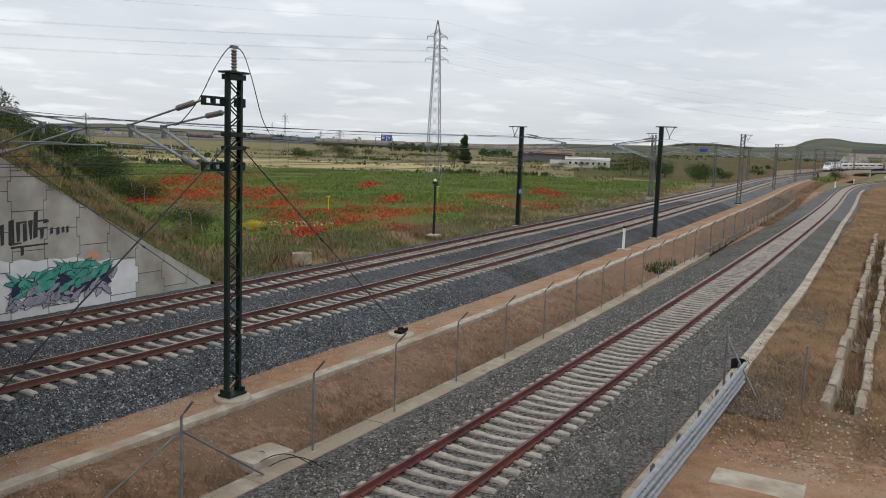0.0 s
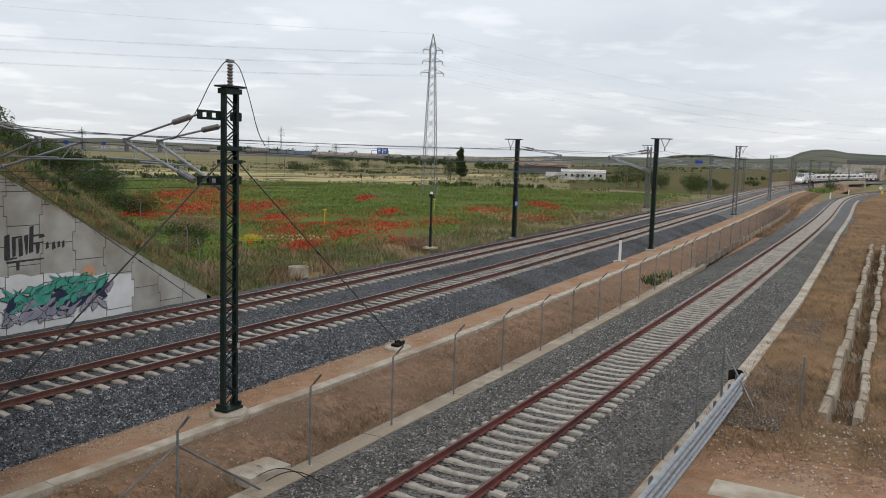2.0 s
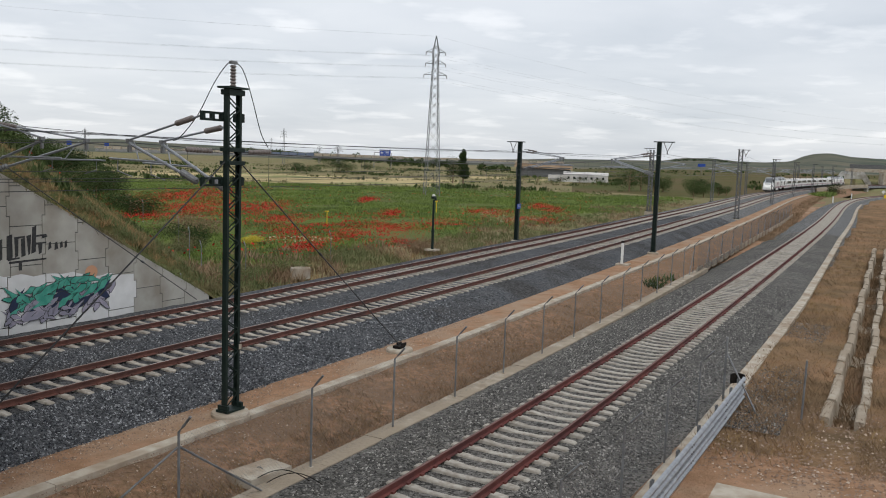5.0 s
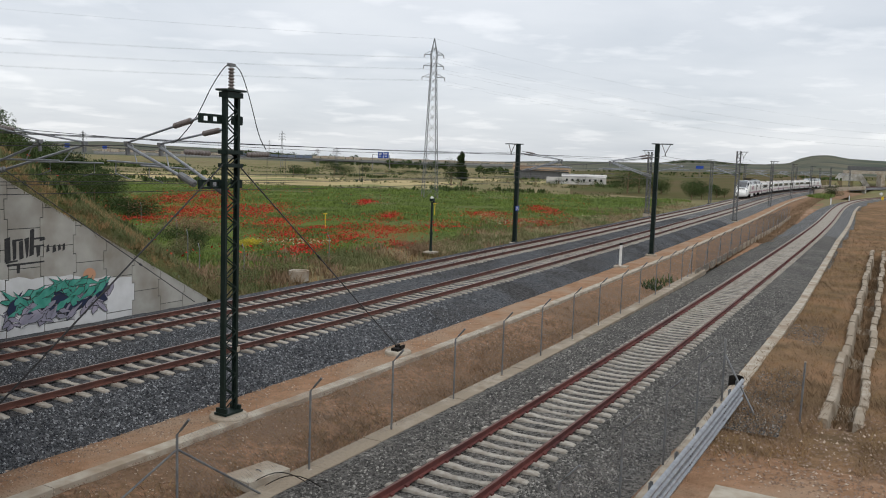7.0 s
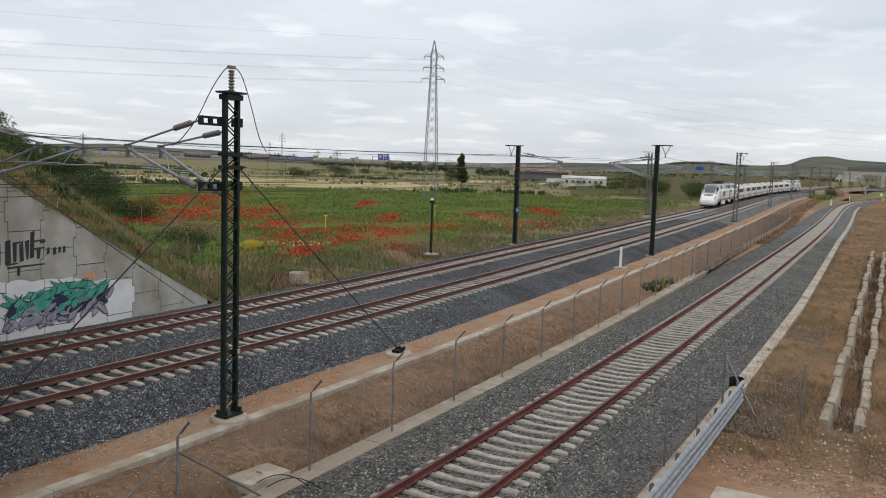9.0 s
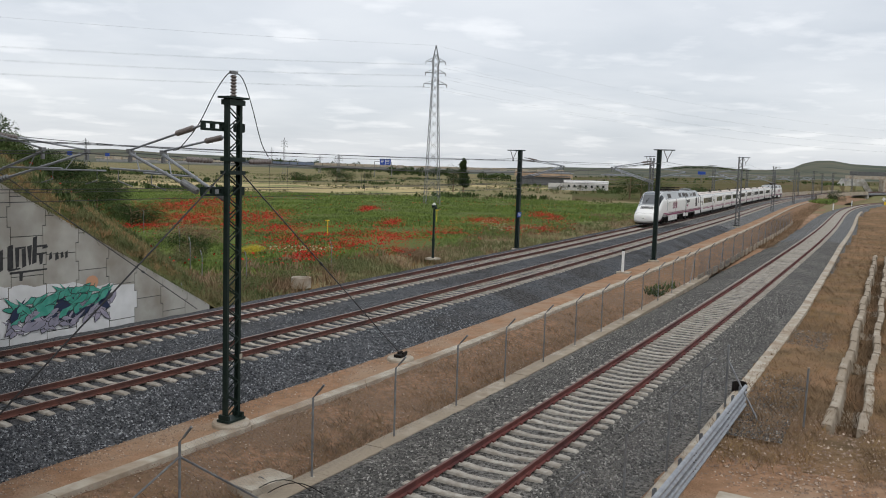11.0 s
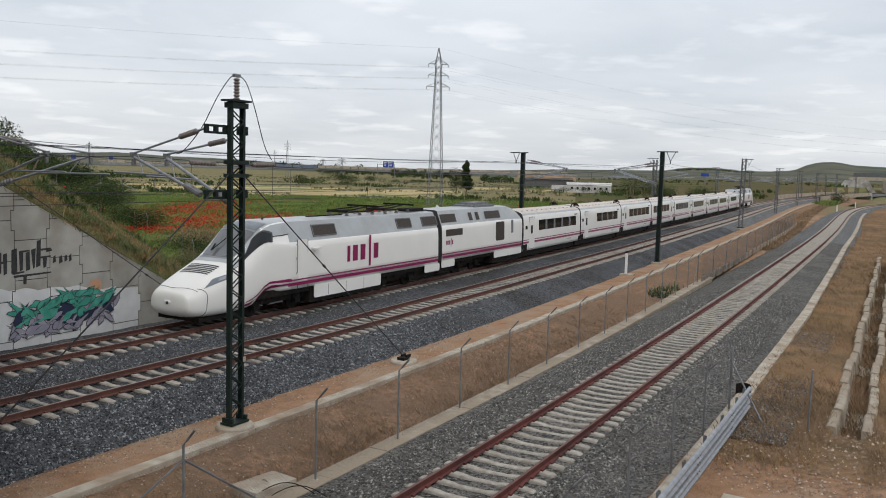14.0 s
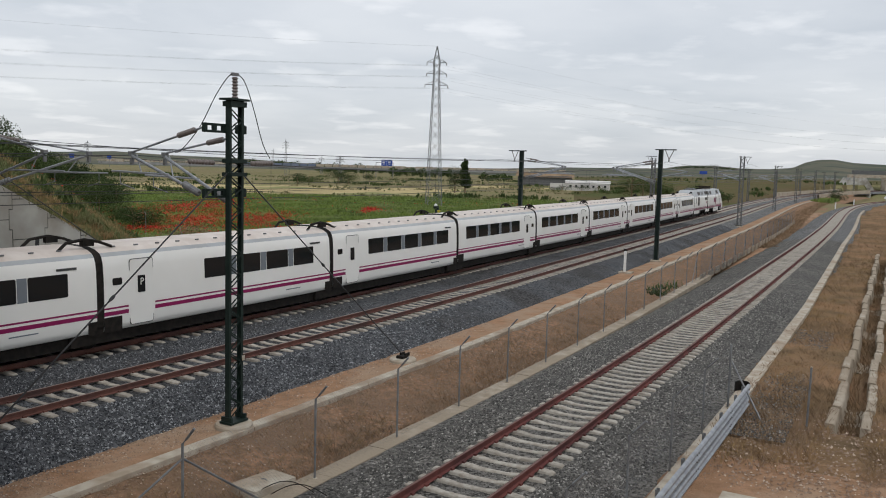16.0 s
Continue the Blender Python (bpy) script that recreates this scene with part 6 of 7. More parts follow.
def cone_points(n, r0, r1, a0=-29.0, a1=29.0, power=1.6):
    a = np.radians(rng.uniform(a0, a1, n))
    r_ = (r0 ** (2 - power) + (r1 ** (2 - power) - r0 ** (2 - power)) * rng.random(n)) ** (1 / (2 - power))
    X, Y = r_ * np.sin(a), r_ * np.cos(a)
    z, s, o, s3, o3, rr, azm = terrain(X, Y)
    return np.column_stack([X, Y, z]), s, o, s3, o3, rr


def clump(P, sc, seed):
    return np.array([noise2(x, y, sc, seed) for x, y in P[:, :2]])


# meadow
P, s, o, s3, o3, rr = cone_points(90000, 48, 215)
along = s + 0.75 * np.minimum(o + 4.2, 0)
ok = (o < -12 - 2 * np.sin(s * 0.2)) & (along > 46)
P, rr = P[ok], rr[ok]
c = clump(P, 0.12, 1.0)
hh = 0.16 + 0.30 * np.clip(c + 0.35, 0, 1) + 0.0012 * (rr - 60)
sel = c > -0.45
tufts("meadow_plants", P[sel], hh[sel], "grass", "tall green meadow plants", 4, 0.7, 0.22)
tufts("meadow_plants", P[~sel][::2], hh[~sel][::2], "weeds", "grey-green meadow weeds", 4, 0.7, 0.18)
# poppies in drifts: middle, half width, half depth
DRIFTS = [(-41.1, 137.7, 5.3, 22.9), (-30.7, 111.7, 4.3, 15.2), (-32.8, 103.5, 3.4, 9.4), (-23.8, 112.7, 2.6, 13.3), (-18.8, 97.2, 1.9, 6.7), (-14.7, 79.3, 1.8, 7.2), (-13.7, 93.7, 4.3, 7.8), (-10.8, 74.0, 2.9, 6.3), (-9.6, 89.8, 4.4, 6.4), (-7.5, 80.0, 2.6, 5.7), (-4.6, 89.7, 2.1, 6.4), (-3.0, 73.8, 1.2, 3.4), (-6.8, 111.1, 1.1, 5.5), (6.4, 119.2, 2.7, 6.3), (16.5, 135.9, 1.8, 9.8), (10.9, 105.3, 3.5, 5.9), (0.2, 96.9, 2.2, 5.0), (-12.6, 142.7, 1.1, 5.4), (-10.7, 66.7, 1.0, 2.4), (-32.7, 93.3, 1.8, 7.7)]
pp = []
for x, y, a, d in DRIFTS:
    n = int(min(6000, 100 * a * d / 3.0 + 500))
    q = rng.normal(0, 0.6, (n, 2)) * (a, d) * 1.25 + (x, y)
    pp.append(q)
pp = np.concatenate(pp)
z, s, o, *_ = terrain(pp[:, 0], pp[:, 1])
cl = np.array([noise2(x, y, 0.33, 4.0) for x, y in pp])
keep = (o < -9) & (cl > -0.2)
pp = np.column_stack([pp, z + rng.uniform(0.24, 0.52, len(pp))])[keep]
flecks("poppies", pp, rng.uniform(0.06, 0.12, len(pp)) * (0.6 + pp[:, 1] / 160), "poppy", "bright red poppies in drifts")
extra, s, o, *_ = cone_points(2500, 60, 190, -26, 10)
cl = clump(extra, 0.08, 9.0)
ok = (o < -11) & (cl > 0.1)
extra = extra[ok]
extra[:, 2] += 0.5
flecks("poppies", extra, np.full(len(extra), 0.16), "poppy", "scattered red poppies")
extra, s, o, *_ = cone_points(9000, 55, 130, -14, 16)
cl = clump(extra, 0.1, 12.0)
ok = (o < -9) & (o > -24) & (cl > 0.27)
extra = extra[ok]
extra[:, 2] += 0.5
flecks("umbels", extra, np.full(len(extra), 0.13), "cream", "cream umbels among the weeds")
# weedy strip beside the far track
P, s, o, s3, o3, rr = cone_points(60000, 46, 190)
along = s + 0.75 * np.minimum(o + 4.2, 0)
ok = (o < -5.0) & (o > -15 - 3 * np.sin(s * 0.13)) & (along > 45)
P, o = P[ok], o[ok]
c = clump(P, 0.16, 6.0)
tufts("trackside_weeds", P[c > -0.12], 0.3 + 0.3 * rng.random((c > -0.12).sum()), "weeds", "grey-green weeds beside the track", 6, 0.8, 0.06)
tufts("trackside_straw", P[c <= 0.0][::4], 0.28 + 0.25 * rng.random((c[c <= 0.0][::4]).size), "straw", "dry straw-coloured grass beside the track", 6, 0.8, 0.05)
tufts("trackside_brush", P[(c > -0.3) & (c < -0.1)][::2], 0.55 + 0.35 * rng.random(P[(c > -0.3) & (c < -0.1)][::2].shape[0]), "brush", "brown dead brush beside the track", 6, 0.8, 0.05)
# road embankment
P, s, o, s3, o3, rr = cone_points(52000, 34, 160, -29, -9, 1.4)
along = s + 0.75 * np.minimum(o + 4.2, 0)
ok = (o < -4.7) & (along < 47) & (P[:, 2] > -1.2)
P = P[ok]
c = clump(P, 0.22, 8.0)
tufts("embankment_grass", P[c > 0.12], 0.12 + 0.2 * rng.random((c > 0.12).sum()), "straw", "tawny dry grass on the embankment", 7, 0.9, 0.05)
tufts("embankment_weeds", P[c <= 0.2], 0.18 + 0.24 * rng.random((c <= 0.2).sum()), "weeds", "green weeds on the embankment", 7, 1.0, 0.055)
tufts("embankment_shrubs", P[c < -0.42], 0.3 + 0.25 * rng.random((c < -0.42).sum()), "leaf_b", "low green shrubs on the embankment", 7, 0.9, 0.16)


def wall_fringe():
    """Grass that hangs over the wing wall's top."""
    n = 2600
    q, w = rng.uniform(17, 45, n), rng.uniform(-5.0, -4.24, n)
    P = np.array([MAIN.at(a, c_, wall_top(a)) for a, c_ in zip(q, w)])
    k_ = clump(P, 0.6, 21.0)
    tufts("wall_top_weeds", P[k_ < 0.1], 0.14 + 0.24 * rng.random((k_ < 0.1).sum()), "weeds", "olive weeds hanging over the wall's top", 7, 1.0, 0.05)
    tufts("wall_top_grass", P[k_ >= 0.1], 0.12 + 0.2 * rng.random((k_ >= 0.1).sum()), "straw", "dry grass hanging over the wall's top", 7, 1.0, 0.04)


wall_fringe()


def strip_points(line, n, s0, s1, o0, o1, zf, near=1.5):
    q, w = s0 + (s1 - s0) * rng.random(n) ** near, rng.uniform(o0, o1, n)
    th = np.interp(q, line.g, line.th)
    X, Y = np.interp(q, line.g, line.x) + w * np.cos(th), np.interp(q, line.g, line.y) - w * np.sin(th)
    return np.column_stack([X, Y, zf(q, w)]), q, w


# dry slope between duct and fence
P, q, w = strip_points(MAIN, 30000, 14, 170, 10.2, 12.85, lambda q, w: np.interp(w, [10.1, 11.0, 12.4, 13.2], [-0.74, -0.9, -1.12, -1.18]))
c = clump(P, 0.35, 2.0)
bias = (w - 11.3) * 0.42 + np.clip((q - 60) / 200, 0, 0.3)
chance = np.random.default_rng(77).random(len(P))
c = 0.5 * c + 0.6 * clump(P, 1.1, 5.0)
grow = np.clip(0.42 + 1.0 * c + bias, 0.04, 0.9)
thick = chance < grow
sparse = (chance > 0.35) & (chance < 0.35 + 0.55 * grow)
tufts("slope_straw", P[sparse], 0.08 + 0.14 * rng.random(sparse.sum()), "straw", "thin dry grass on the orange slope", 6, 1.0, 0.035)
tufts("slope_brush", P[thick], 0.08 + 0.24 * rng.random(thick.sum()), "brush", "brown brittle weeds on the slope", 6, 1.0, 0.03)
P, q, w = strip_points(MAIN, 45, 66, 71, 11.6, 12.6, lambda q, w: np.full_like(q, -1.1))
tufts("green_shrub", P, 0.4 + 0.3 * rng.random(len(P)), "leaf_b", "small green shrub at the fence", 6, 0.8, 0.12)
P, q, w = strip_points(MAIN, 6000, 110, 330, 10.4, 15.0, lambda q, w: np.full_like(q, -1.15))
tufts("slope_scrub", P, 0.15 + 0.3 * rng.random(len(P)), "brush", "tawny scrub along the far slope", 5, 0.9, 0.08)
P, q, w = strip_points(MAIN, 320, 290, 322, 10.0, 15.0, lambda q, w: np.full_like(q, -1.2))
tufts("green_shrub", P, 0.5 + 0.9 * rng.random(len(P)), "grass", "yellow-green shrubs by the small bridge", 6, 0.7, 0.18)
# near bank
P, s, o, s3, o3, rr = cone_points(90000, 22, 210, 12, 31, 1.5)
ok = (o > 0) & (o3 > 3.7) & ~((o3 > 6.5) & (o3 < 7.55) & (s3 < 92)) & ~((s3 < 24) & (o3 < 11))
P, s3, o3 = P[ok], s3[ok], o3[ok]
c = clump(P, 0.3, 3.0)
thin = rng.random(len(P)) < np.clip((s3 - 22) / 12, 0.25, 1)
c = 0.55 * c + 0.55 * clump(P, 1.0, 6.0) + np.random.default_rng(78).normal(0, 0.12, len(P))
sel = (c > 0.0) & thin & (rng.random(len(P)) < 0.33)
tufts("bank_straw", P[sel], 0.12 + 0.2 * rng.random(sel.sum()), "straw", "thin dry grass on the near bank", 6, 1.0, 0.03)
sel = (c < 0.05) & thin & (rng.random(len(P)) < 0.45)
tufts("bank_brush", P[sel], 0.12 + 0.26 * rng.random(sel.sum()), "brush", "brown dead weeds on the near bank", 7, 1.0, 0.025)
sel = (o3 > 11) & (c > 0.05) & (s3 > 60)
tufts("bank_shrubs", P[sel], 0.5 + 0.4 * rng.random(sel.sum()), "leaf_b", "green shrubs high on the bank", 6, 0.7, 0.2)


# weeds in the ditch
P, q, w = strip_points(SIDE, 900, 31, 92, 6.7, 7.3, lambda q, w: np.full_like(q, -1.15))
tufts("ditch_weeds", P, 0.12 + 0.3 * rng.random(len(P)), "brush", "dead weeds grown in the drain ditch", 6, 1.0, 0.04)


# ---- loose stones ----
def stones(name, P, size, mat, label):
    n = len(P)
    base = np.array([(1, 0, 0), (-1, 0, 0), (0, 1, 0), (0, -1, 0), (0, 0, 0.9)], dtype=float)
    V = base[None] * rng.uniform(0.6, 1.25, (n, 5, 1)) * size[:, None, None] + rng.normal(0, 0.16, (n, 5, 3)) * size[:, None, None]
    a = rng.uniform(0, 6.28, n)
    ca, sa = np.cos(a)[:, None], np.sin(a)[:, None]
    V = np.stack([V[..., 0] * ca - V[..., 1] * sa, V[..., 0] * sa + V[..., 1] * ca, V[..., 2]], axis=-1) + P[:, None]
    tri = np.array([(0, 2, 4), (2, 1, 4), (1, 3, 4), (3, 0, 4)])
    F = (np.arange(n)[:, None, None] * 5 + tri[None]).reshape(-1, 3)
    return flat_mesh(name, V.reshape(-1, 3), F, mat, label, "stones")


def stone_mat(name, a, c):
    m = bpy.data.materials.new(name)
    m.use_nodes = True
    n, l = m.node_tree.nodes, m.node_tree.links
    geo = n.new("ShaderNodeNewGeometry")
    rp = n.new("ShaderNodeValToRGB")
    rp.color_ramp.elements[0].color, rp.color_ramp.elements[1].color = (*a, 1), (*c, 1)
    mid = rp.color_ramp.elements.new(0.78)
    mid.color = (*[x * 0.72 + y * 0.28 for x, y in zip(a, c)], 1)
    l.new(geo.outputs["Random Per Island"], rp.inputs[0])
    l.new(rp.outputs[0], n["Principled BSDF"].inputs["Base Color"])
    n["Principled BSDF"].inputs["Roughness"].default_value = 0.9
    n["Principled BSDF"].inputs["Specular IOR Level"].default_value = 0.25
    return m


MAT["stone_dark"] = stone_mat("ballast_pieces", (0.014, 0.016, 0.021), (0.33, 0.34, 0.35))
MAT["stone_brown"] = stone_mat("old_ballast_pieces", (0.035, 0.034, 0.033), (0.38, 0.365, 0.335))
MAT["stone_pale"] = stone_mat("pale_rubble", (0.18, 0.115, 0.08), (0.50, 0.40, 0.31))
bz = np.array(bed)
P, q, w = strip_points(MAIN, 80000, 20, 150, 6.15, 8.25, lambda q, w: np.interp(w, bz[:, 0], bz[:, 1]) + 0.005, 2.4)
stones("ballast_stones", P, rng.uniform(0.02, 0.05, len(P)), "stone_dark", "loose dark grey ballast stones")
P, q, w = strip_points(MAIN, 36000, 24, 150, 1.45, 3.4, lambda q, w: np.interp(w, bz[:, 0], bz[:, 1]) + 0.005, 2.2)
stones("ballast_stones", P, rng.uniform(0.02, 0.042, len(P)), "stone_dark", "loose dark grey ballast stones")
b3 = np.array(bed3)
for o0, o1, n in ((-3.3, -1.32, 20000), (1.32, 3.0, 28000)):
    P, q, w = strip_points(SIDE, n, 6, 60, o0, o1, lambda q, w: np.interp(w, b3[:, 0], b3[:, 1]) + 0.005)
    stones("side_ballast_stones", P, rng.uniform(0.02, 0.048, len(P)), "stone_brown", "loose brown-grey ballast stones")
P, s, o, s3, o3, rr = cone_points(15000, 17, 40, 8, 31, 1.0)
ok = (o > 0) & (o3 > 4.2) & (s3 < 33)
stones("rubble", P[ok], rng.uniform(0.012, 0.05, ok.sum()) ** 1.0, "stone_pale", "pale rubble strewn on bare soil")
P, q, w = strip_points(SIDE, 6000, 29, 48, 4.0, 5.6, lambda q, w: np.full_like(q, -0.68))
stones("rubble", P, rng.uniform(0.015, 0.04, len(P)), "stone_brown", "grey gravel spilled beside the concrete strip")
P, q, w = strip_points(MAIN, 26000, 18, 100, 10.0, 12.8, lambda q, w: np.interp(w, [10.1, 11.0, 12.4, 13.2], [-0.72, -0.88, -1.10, -1.16]))
stones("rubble", P, rng.uniform(0.008, 0.03, len(P)), "stone_pale", "small pale stones on the orange slope")
P, q, w = strip_points(MAIN, 12000, 18, 100, 8.1, 9.55, lambda q, w: np.full_like(q, -0.72))
stones("rubble", P, rng.uniform(0.01, 0.035, len(P)), "stone_pale", "small pale stones on the orange soil")


# ---- trees and shrubs ----
def leaves(center, radii, n, size, seed, lumps=7):
    r_ = np.random.default_rng(seed)
    cen = r_.normal(0, 0.42, (lumps, 3))
    cen[:, 2] = np.linspace(-0.62, 0.7, lumps) if lumps > 10 else r_.uniform(-0.45, 0.5, lumps)
    if lumps > 10:
        cen[:, :2] *= 0.3
    taper = np.interp(cen[:, 2], (-0.62, -0.2, 0.7), (0.75, 1.0, 0.3)) if lumps > 10 else np.ones(lumps)
    which = r_.integers(0, lumps, n)
    d = r_.normal(0, 1, (n, 3))
    d /= np.linalg.norm(d, axis=1)[:, None]
    P = (cen[which] + d * ((0.62 if lumps < 11 else 0.55) * r_.random(n) ** 0.4)[:, None] * ((1, 1, 1) if lumps < 11 else (1, 1, 0.25)) * np.column_stack([taper[which], taper[which], np.ones(n)])) * np.array(radii) + np.array(center)
    sz = size * r_.uniform(0.5, 1.3, n)
    u, v = r_.normal(0, 1, (n, 3)), r_.normal(0, 1, (n, 3))
    u = u / np.linalg.norm(u, axis=1)[:, None] * sz[:, None]
    v = v / np.linalg.norm(v, axis=1)[:, None] * sz[:, None] * 0.6
    V = np.stack([P - u, P - v, P + u, P + v], axis=1).reshape(-1, 3)
    return V, (np.arange(n)[:, None] * 4 + np.arange(4)[None]).astype(np.int32)


def tree(X, Y, z, high, wide, label, mat="leaf", n=1800, trunk=0.25, seed=1, slim=False, name="tree"):
    t = thing(name, pose(X, Y, z), label, name, "trees and shrubs")
    b = Mesh().tube([(0, 0, -0.3), (0.05, 0, high * 0.3), (0, 0.05, high * 0.75)], [trunk, trunk * 0.7, trunk * 0.2], 8)
    rr_ = random.Random(seed)
    for k_ in range(6):
        a, zz = rr_.uniform(0, 6.28), high * rr_.uniform(0.25, 0.6)
        b.tube([(0, 0, zz), (wide * 0.3 * math.cos(a), wide * 0.3 * math.sin(a), zz + high * 0.18)], [trunk * 0.4, trunk * 0.1], 6)
    part("trunk", b, "brush", t, "brown trunk with limbs")
    lo = 0.52 if slim else 0.5
    V, F = leaves((0, 0, high * lo), (wide / 2 * 1.05, wide / 2 * 1.05, high * (0.5 if slim else 0.48)), n * 3 if slim else int(min(6000, n * 3 * max(1.0, (0.03 * high / 0.09) ** 1.7))), 0.016 * high if slim else min(0.03 * high, 0.11), seed, 24 if slim else 9)
    flat_mesh("crown", V, F, mat, "", "", t)
    return t


tree(*aim(824, 258), -1.3, 11.2, 5.0, "tall narrow dark cypress-like tree beyond the meadow", "leaf", 4200, 0.3, 3, True)
tree(*aim(806, 262), -1.3, 8.6, 5.6, "rounded green tree beside the narrow dark one", "leaf", 2200, 0.25, 4)
for x, r_, h, w, sd in ((1118, 246, 8.2, 9.5, 5), (1138, 252, 7.6, 9.0, 6), (1162, 248, 7.0, 8.0, 7), (1178, 250, 5.8, 6.0, 8)):
    tree(*aim(x, r_), -1.3, h, w, "broad dark green shrub tree beyond the line", "leaf_b", 1500, 0.3, sd)
for x, r_, h, w, sd in ((1232, 214, 5.0, 6.0, 9), (1250, 216, 5.2, 6.5, 10), (1276, 230, 3.4, 3.6, 11), (1290, 236, 2.6, 3.0, 12), (1340, 300, 2.6, 4.0, 13), (1328, 300, 2.2, 4.0, 33)):
    tree(*aim(x, r_), -1.0, h, w, "low green shrub beside the main line", "leaf_b", 900, 0.15, sd, name="shrub")
for x, r_, h, w, sd in ((528, 318, 4.2, 8, 14), (548, 320, 4.8, 9, 15), (600, 340, 6.0, 11, 16), (618, 345, 5.0, 9, 17), (655, 400, 4.0, 8, 18), (980, 300, 2.0, 5, 19), (995, 305, 2.8, 5, 20), (905, 320, 1.8, 5, 21), (930, 320, 2.2, 8, 22), (955, 318, 2.2, 7, 23), (1030, 330, 2.6, 6, 24), (1060, 330, 2.4, 6, 25), (720, 420, 2.5, 9, 26), (690, 430, 2.5, 9, 27)):
    tree(*aim(x, r_), -1.3, h, w, "round green shrub at the meadow's far edge", "leaf_b" if sd % 2 else "leaf", 700, 0.15, sd, name="shrub")
for x, y, z_, h, w, sd in ((-46, 83, 6.2, 3.8, 6, 28), (-41, 84, 4.6, 3.0, 5, 29), (-52, 92, 6.5, 4.0, 7, 30), (-40, 92, 3.5, 3.0, 5, 31), (-35, 96, 1.0, 3.0, 6, 32), (-47, 100, 4.0, 3.2, 7, 34), (-41, 112, 0.5, 2.6, 6, 35), (-58, 118, 3.5, 3.6, 8, 36)):
    zz = float(terrain(np.array([float(x)]), np.array([float(y)]))[0][0])
    tree(x, y, zz - 0.2, h, w, "dense green shrub on the road embankment", "leaf_b" if sd % 2 else "leaf", 1500, 0.15, sd, name="shrub")
for az_, r_, h, w, sd in ((-27.0, 78, 3.0, 5, 71), (-26.2, 100, 3.4, 6, 72), (-25.0, 112, 3.6, 7, 73), (-24.0, 118, 3.4, 7, 74), (-23.0, 124, 3.4, 7, 75), (-22.0, 130, 3.2, 7, 76), (-21.0, 136, 3.0, 7, 77)):
    x, y = r_ * math.sin(radians(az_)), r_ * math.cos(radians(az_))
    zz = float(terrain(np.array([x]), np.array([y]))[0][0])
    tree(x, y, zz - 0.2, h + max(0.0, 3.4 - zz) * 0.6, w, "dense green hedge shrub along the road embankment", "leaf_b" if sd % 2 else "leaf", 1800, 0.15, sd, name="shrub")
for s_, o_, h, w, mt, lab in ((63.0, -23.0, 2.2, 3.6, "leaf", "round dark green bush in the meadow"), (60.0, -20.5, 1.6, 3.0, "weeds", "silvery green bush in the meadow"), (72, -30, 2.2, 6, "brush", "leafless brown thicket in the meadow"), (68, -21, 1.0, 1.8, "mustard", "yellow-flowering clump in the meadow"), (52, -8.5, 1.3, 3.6, "weeds", "grey-green bush beside the track"), (57, -8.5, 1.3, 3.4, "weeds", "grey-green bush beside the track"), (63, -9.5, 1.2, 3.4, "weeds", "grey-green bush beside the track"), (75, -8.5, 1.5, 4.0, "brush", "brown leafless thicket beside the track")):
    p = MAIN.at(s_, o_, -1.25)
    tree(p.x, p.y, -1.25, h, w, lab, mt, 1300, 0.06, int(s_ * 7), name="bush")
# far woods
for x0, x1, r_, h, n in ((690, 800, 620, 6.5, 16), (560, 680, 760, 6, 14), (850, 905, 520, 5, 8), (60, 190, 300, 4.5, 12), (1190, 1330, 1500, 5, 22), (440, 640, 1100, 9, 20)):
    Vs, Fs, k0 = [], [], 0
    for i in range(n):
        x, y = aim(x0 + (x1 - x0) * (i + 0.5) / n, r_ + 12 * math.sin(i * 2.2))
        z_ = float(terrain(np.array([x]), np.array([y]))[0][0])
        w = (x1 - x0) / n / 1513 * r_ * 1.1
        V, F = leaves((x, y, z_ + h * 0.45), (w * 0.8, w * 0.8, h * (0.45 + 0.15 * math.sin(i * 1.7))), 160, h * 0.13, 50 + i, 5)
        Vs.append(V)
        Fs.append(F + k0)
        k0 += len(V)
    flat_mesh("far_woods", np.concatenate(Vs), np.concatenate(Fs), "leaf_b" if r_ < 900 else "leaf", "dark belt of far trees", "woods")

# scattered scrub between the meadow and the motorway
P, s, o, s3, o3, rr = cone_points(16000, 205, 520, -29, 12, 1.0)
c = clump(P, 0.03, 14.0) + 0.5 * clump(P, 0.11, 15.0)
ok = (o < -14) & (c > 0.02)
tufts("far_scrub", P[ok & (c > 0.46)], rng.uniform(0.7, 1.6, (ok & (c > 0.46)).sum()), "leaf_b", "dark green scrub across the plain", 6, 0.7, 0.3)
tufts("far_scrub", P[ok & (c <= 0.46)][::2], rng.uniform(0.3, 0.8, (ok & (c <= 0.46)).sum())[::2], "weeds", "grey-green scrub across the plain", 5, 0.8, 0.3)
P, s, o, s3, o3, rr = cone_points(7000, 290, 900, 8, 31, 1.0)
c = clump(P, 0.02, 16.0) + 0.5 * clump(P, 0.08, 17.0)
ok = (o < -9) & (c > 0.42)
tufts("hillside_scrub", P[ok], rng.uniform(0.8, 2.0, ok.sum()), "leaf_b", "dark scrub on the olive hillside", 5, 0.7, 0.35)

# toe fence of the embankment
for i, (s_, o_) in enumerate(((51.7, -11.0), (57.5, -17.5), (64.0, -24.8), (78.0, -43.0), (97.0, -71.0), (44.3, -5.2), (53.3, -9.0), (63.0, -9.6))):
    p = MAIN.at(s_, o_)
    z_ = float(terrain(np.array([p.x]), np.array([p.y]))[0][0])
    copy_thing(near_posts[0], MAIN.stand(s_, o_, z_, 150))

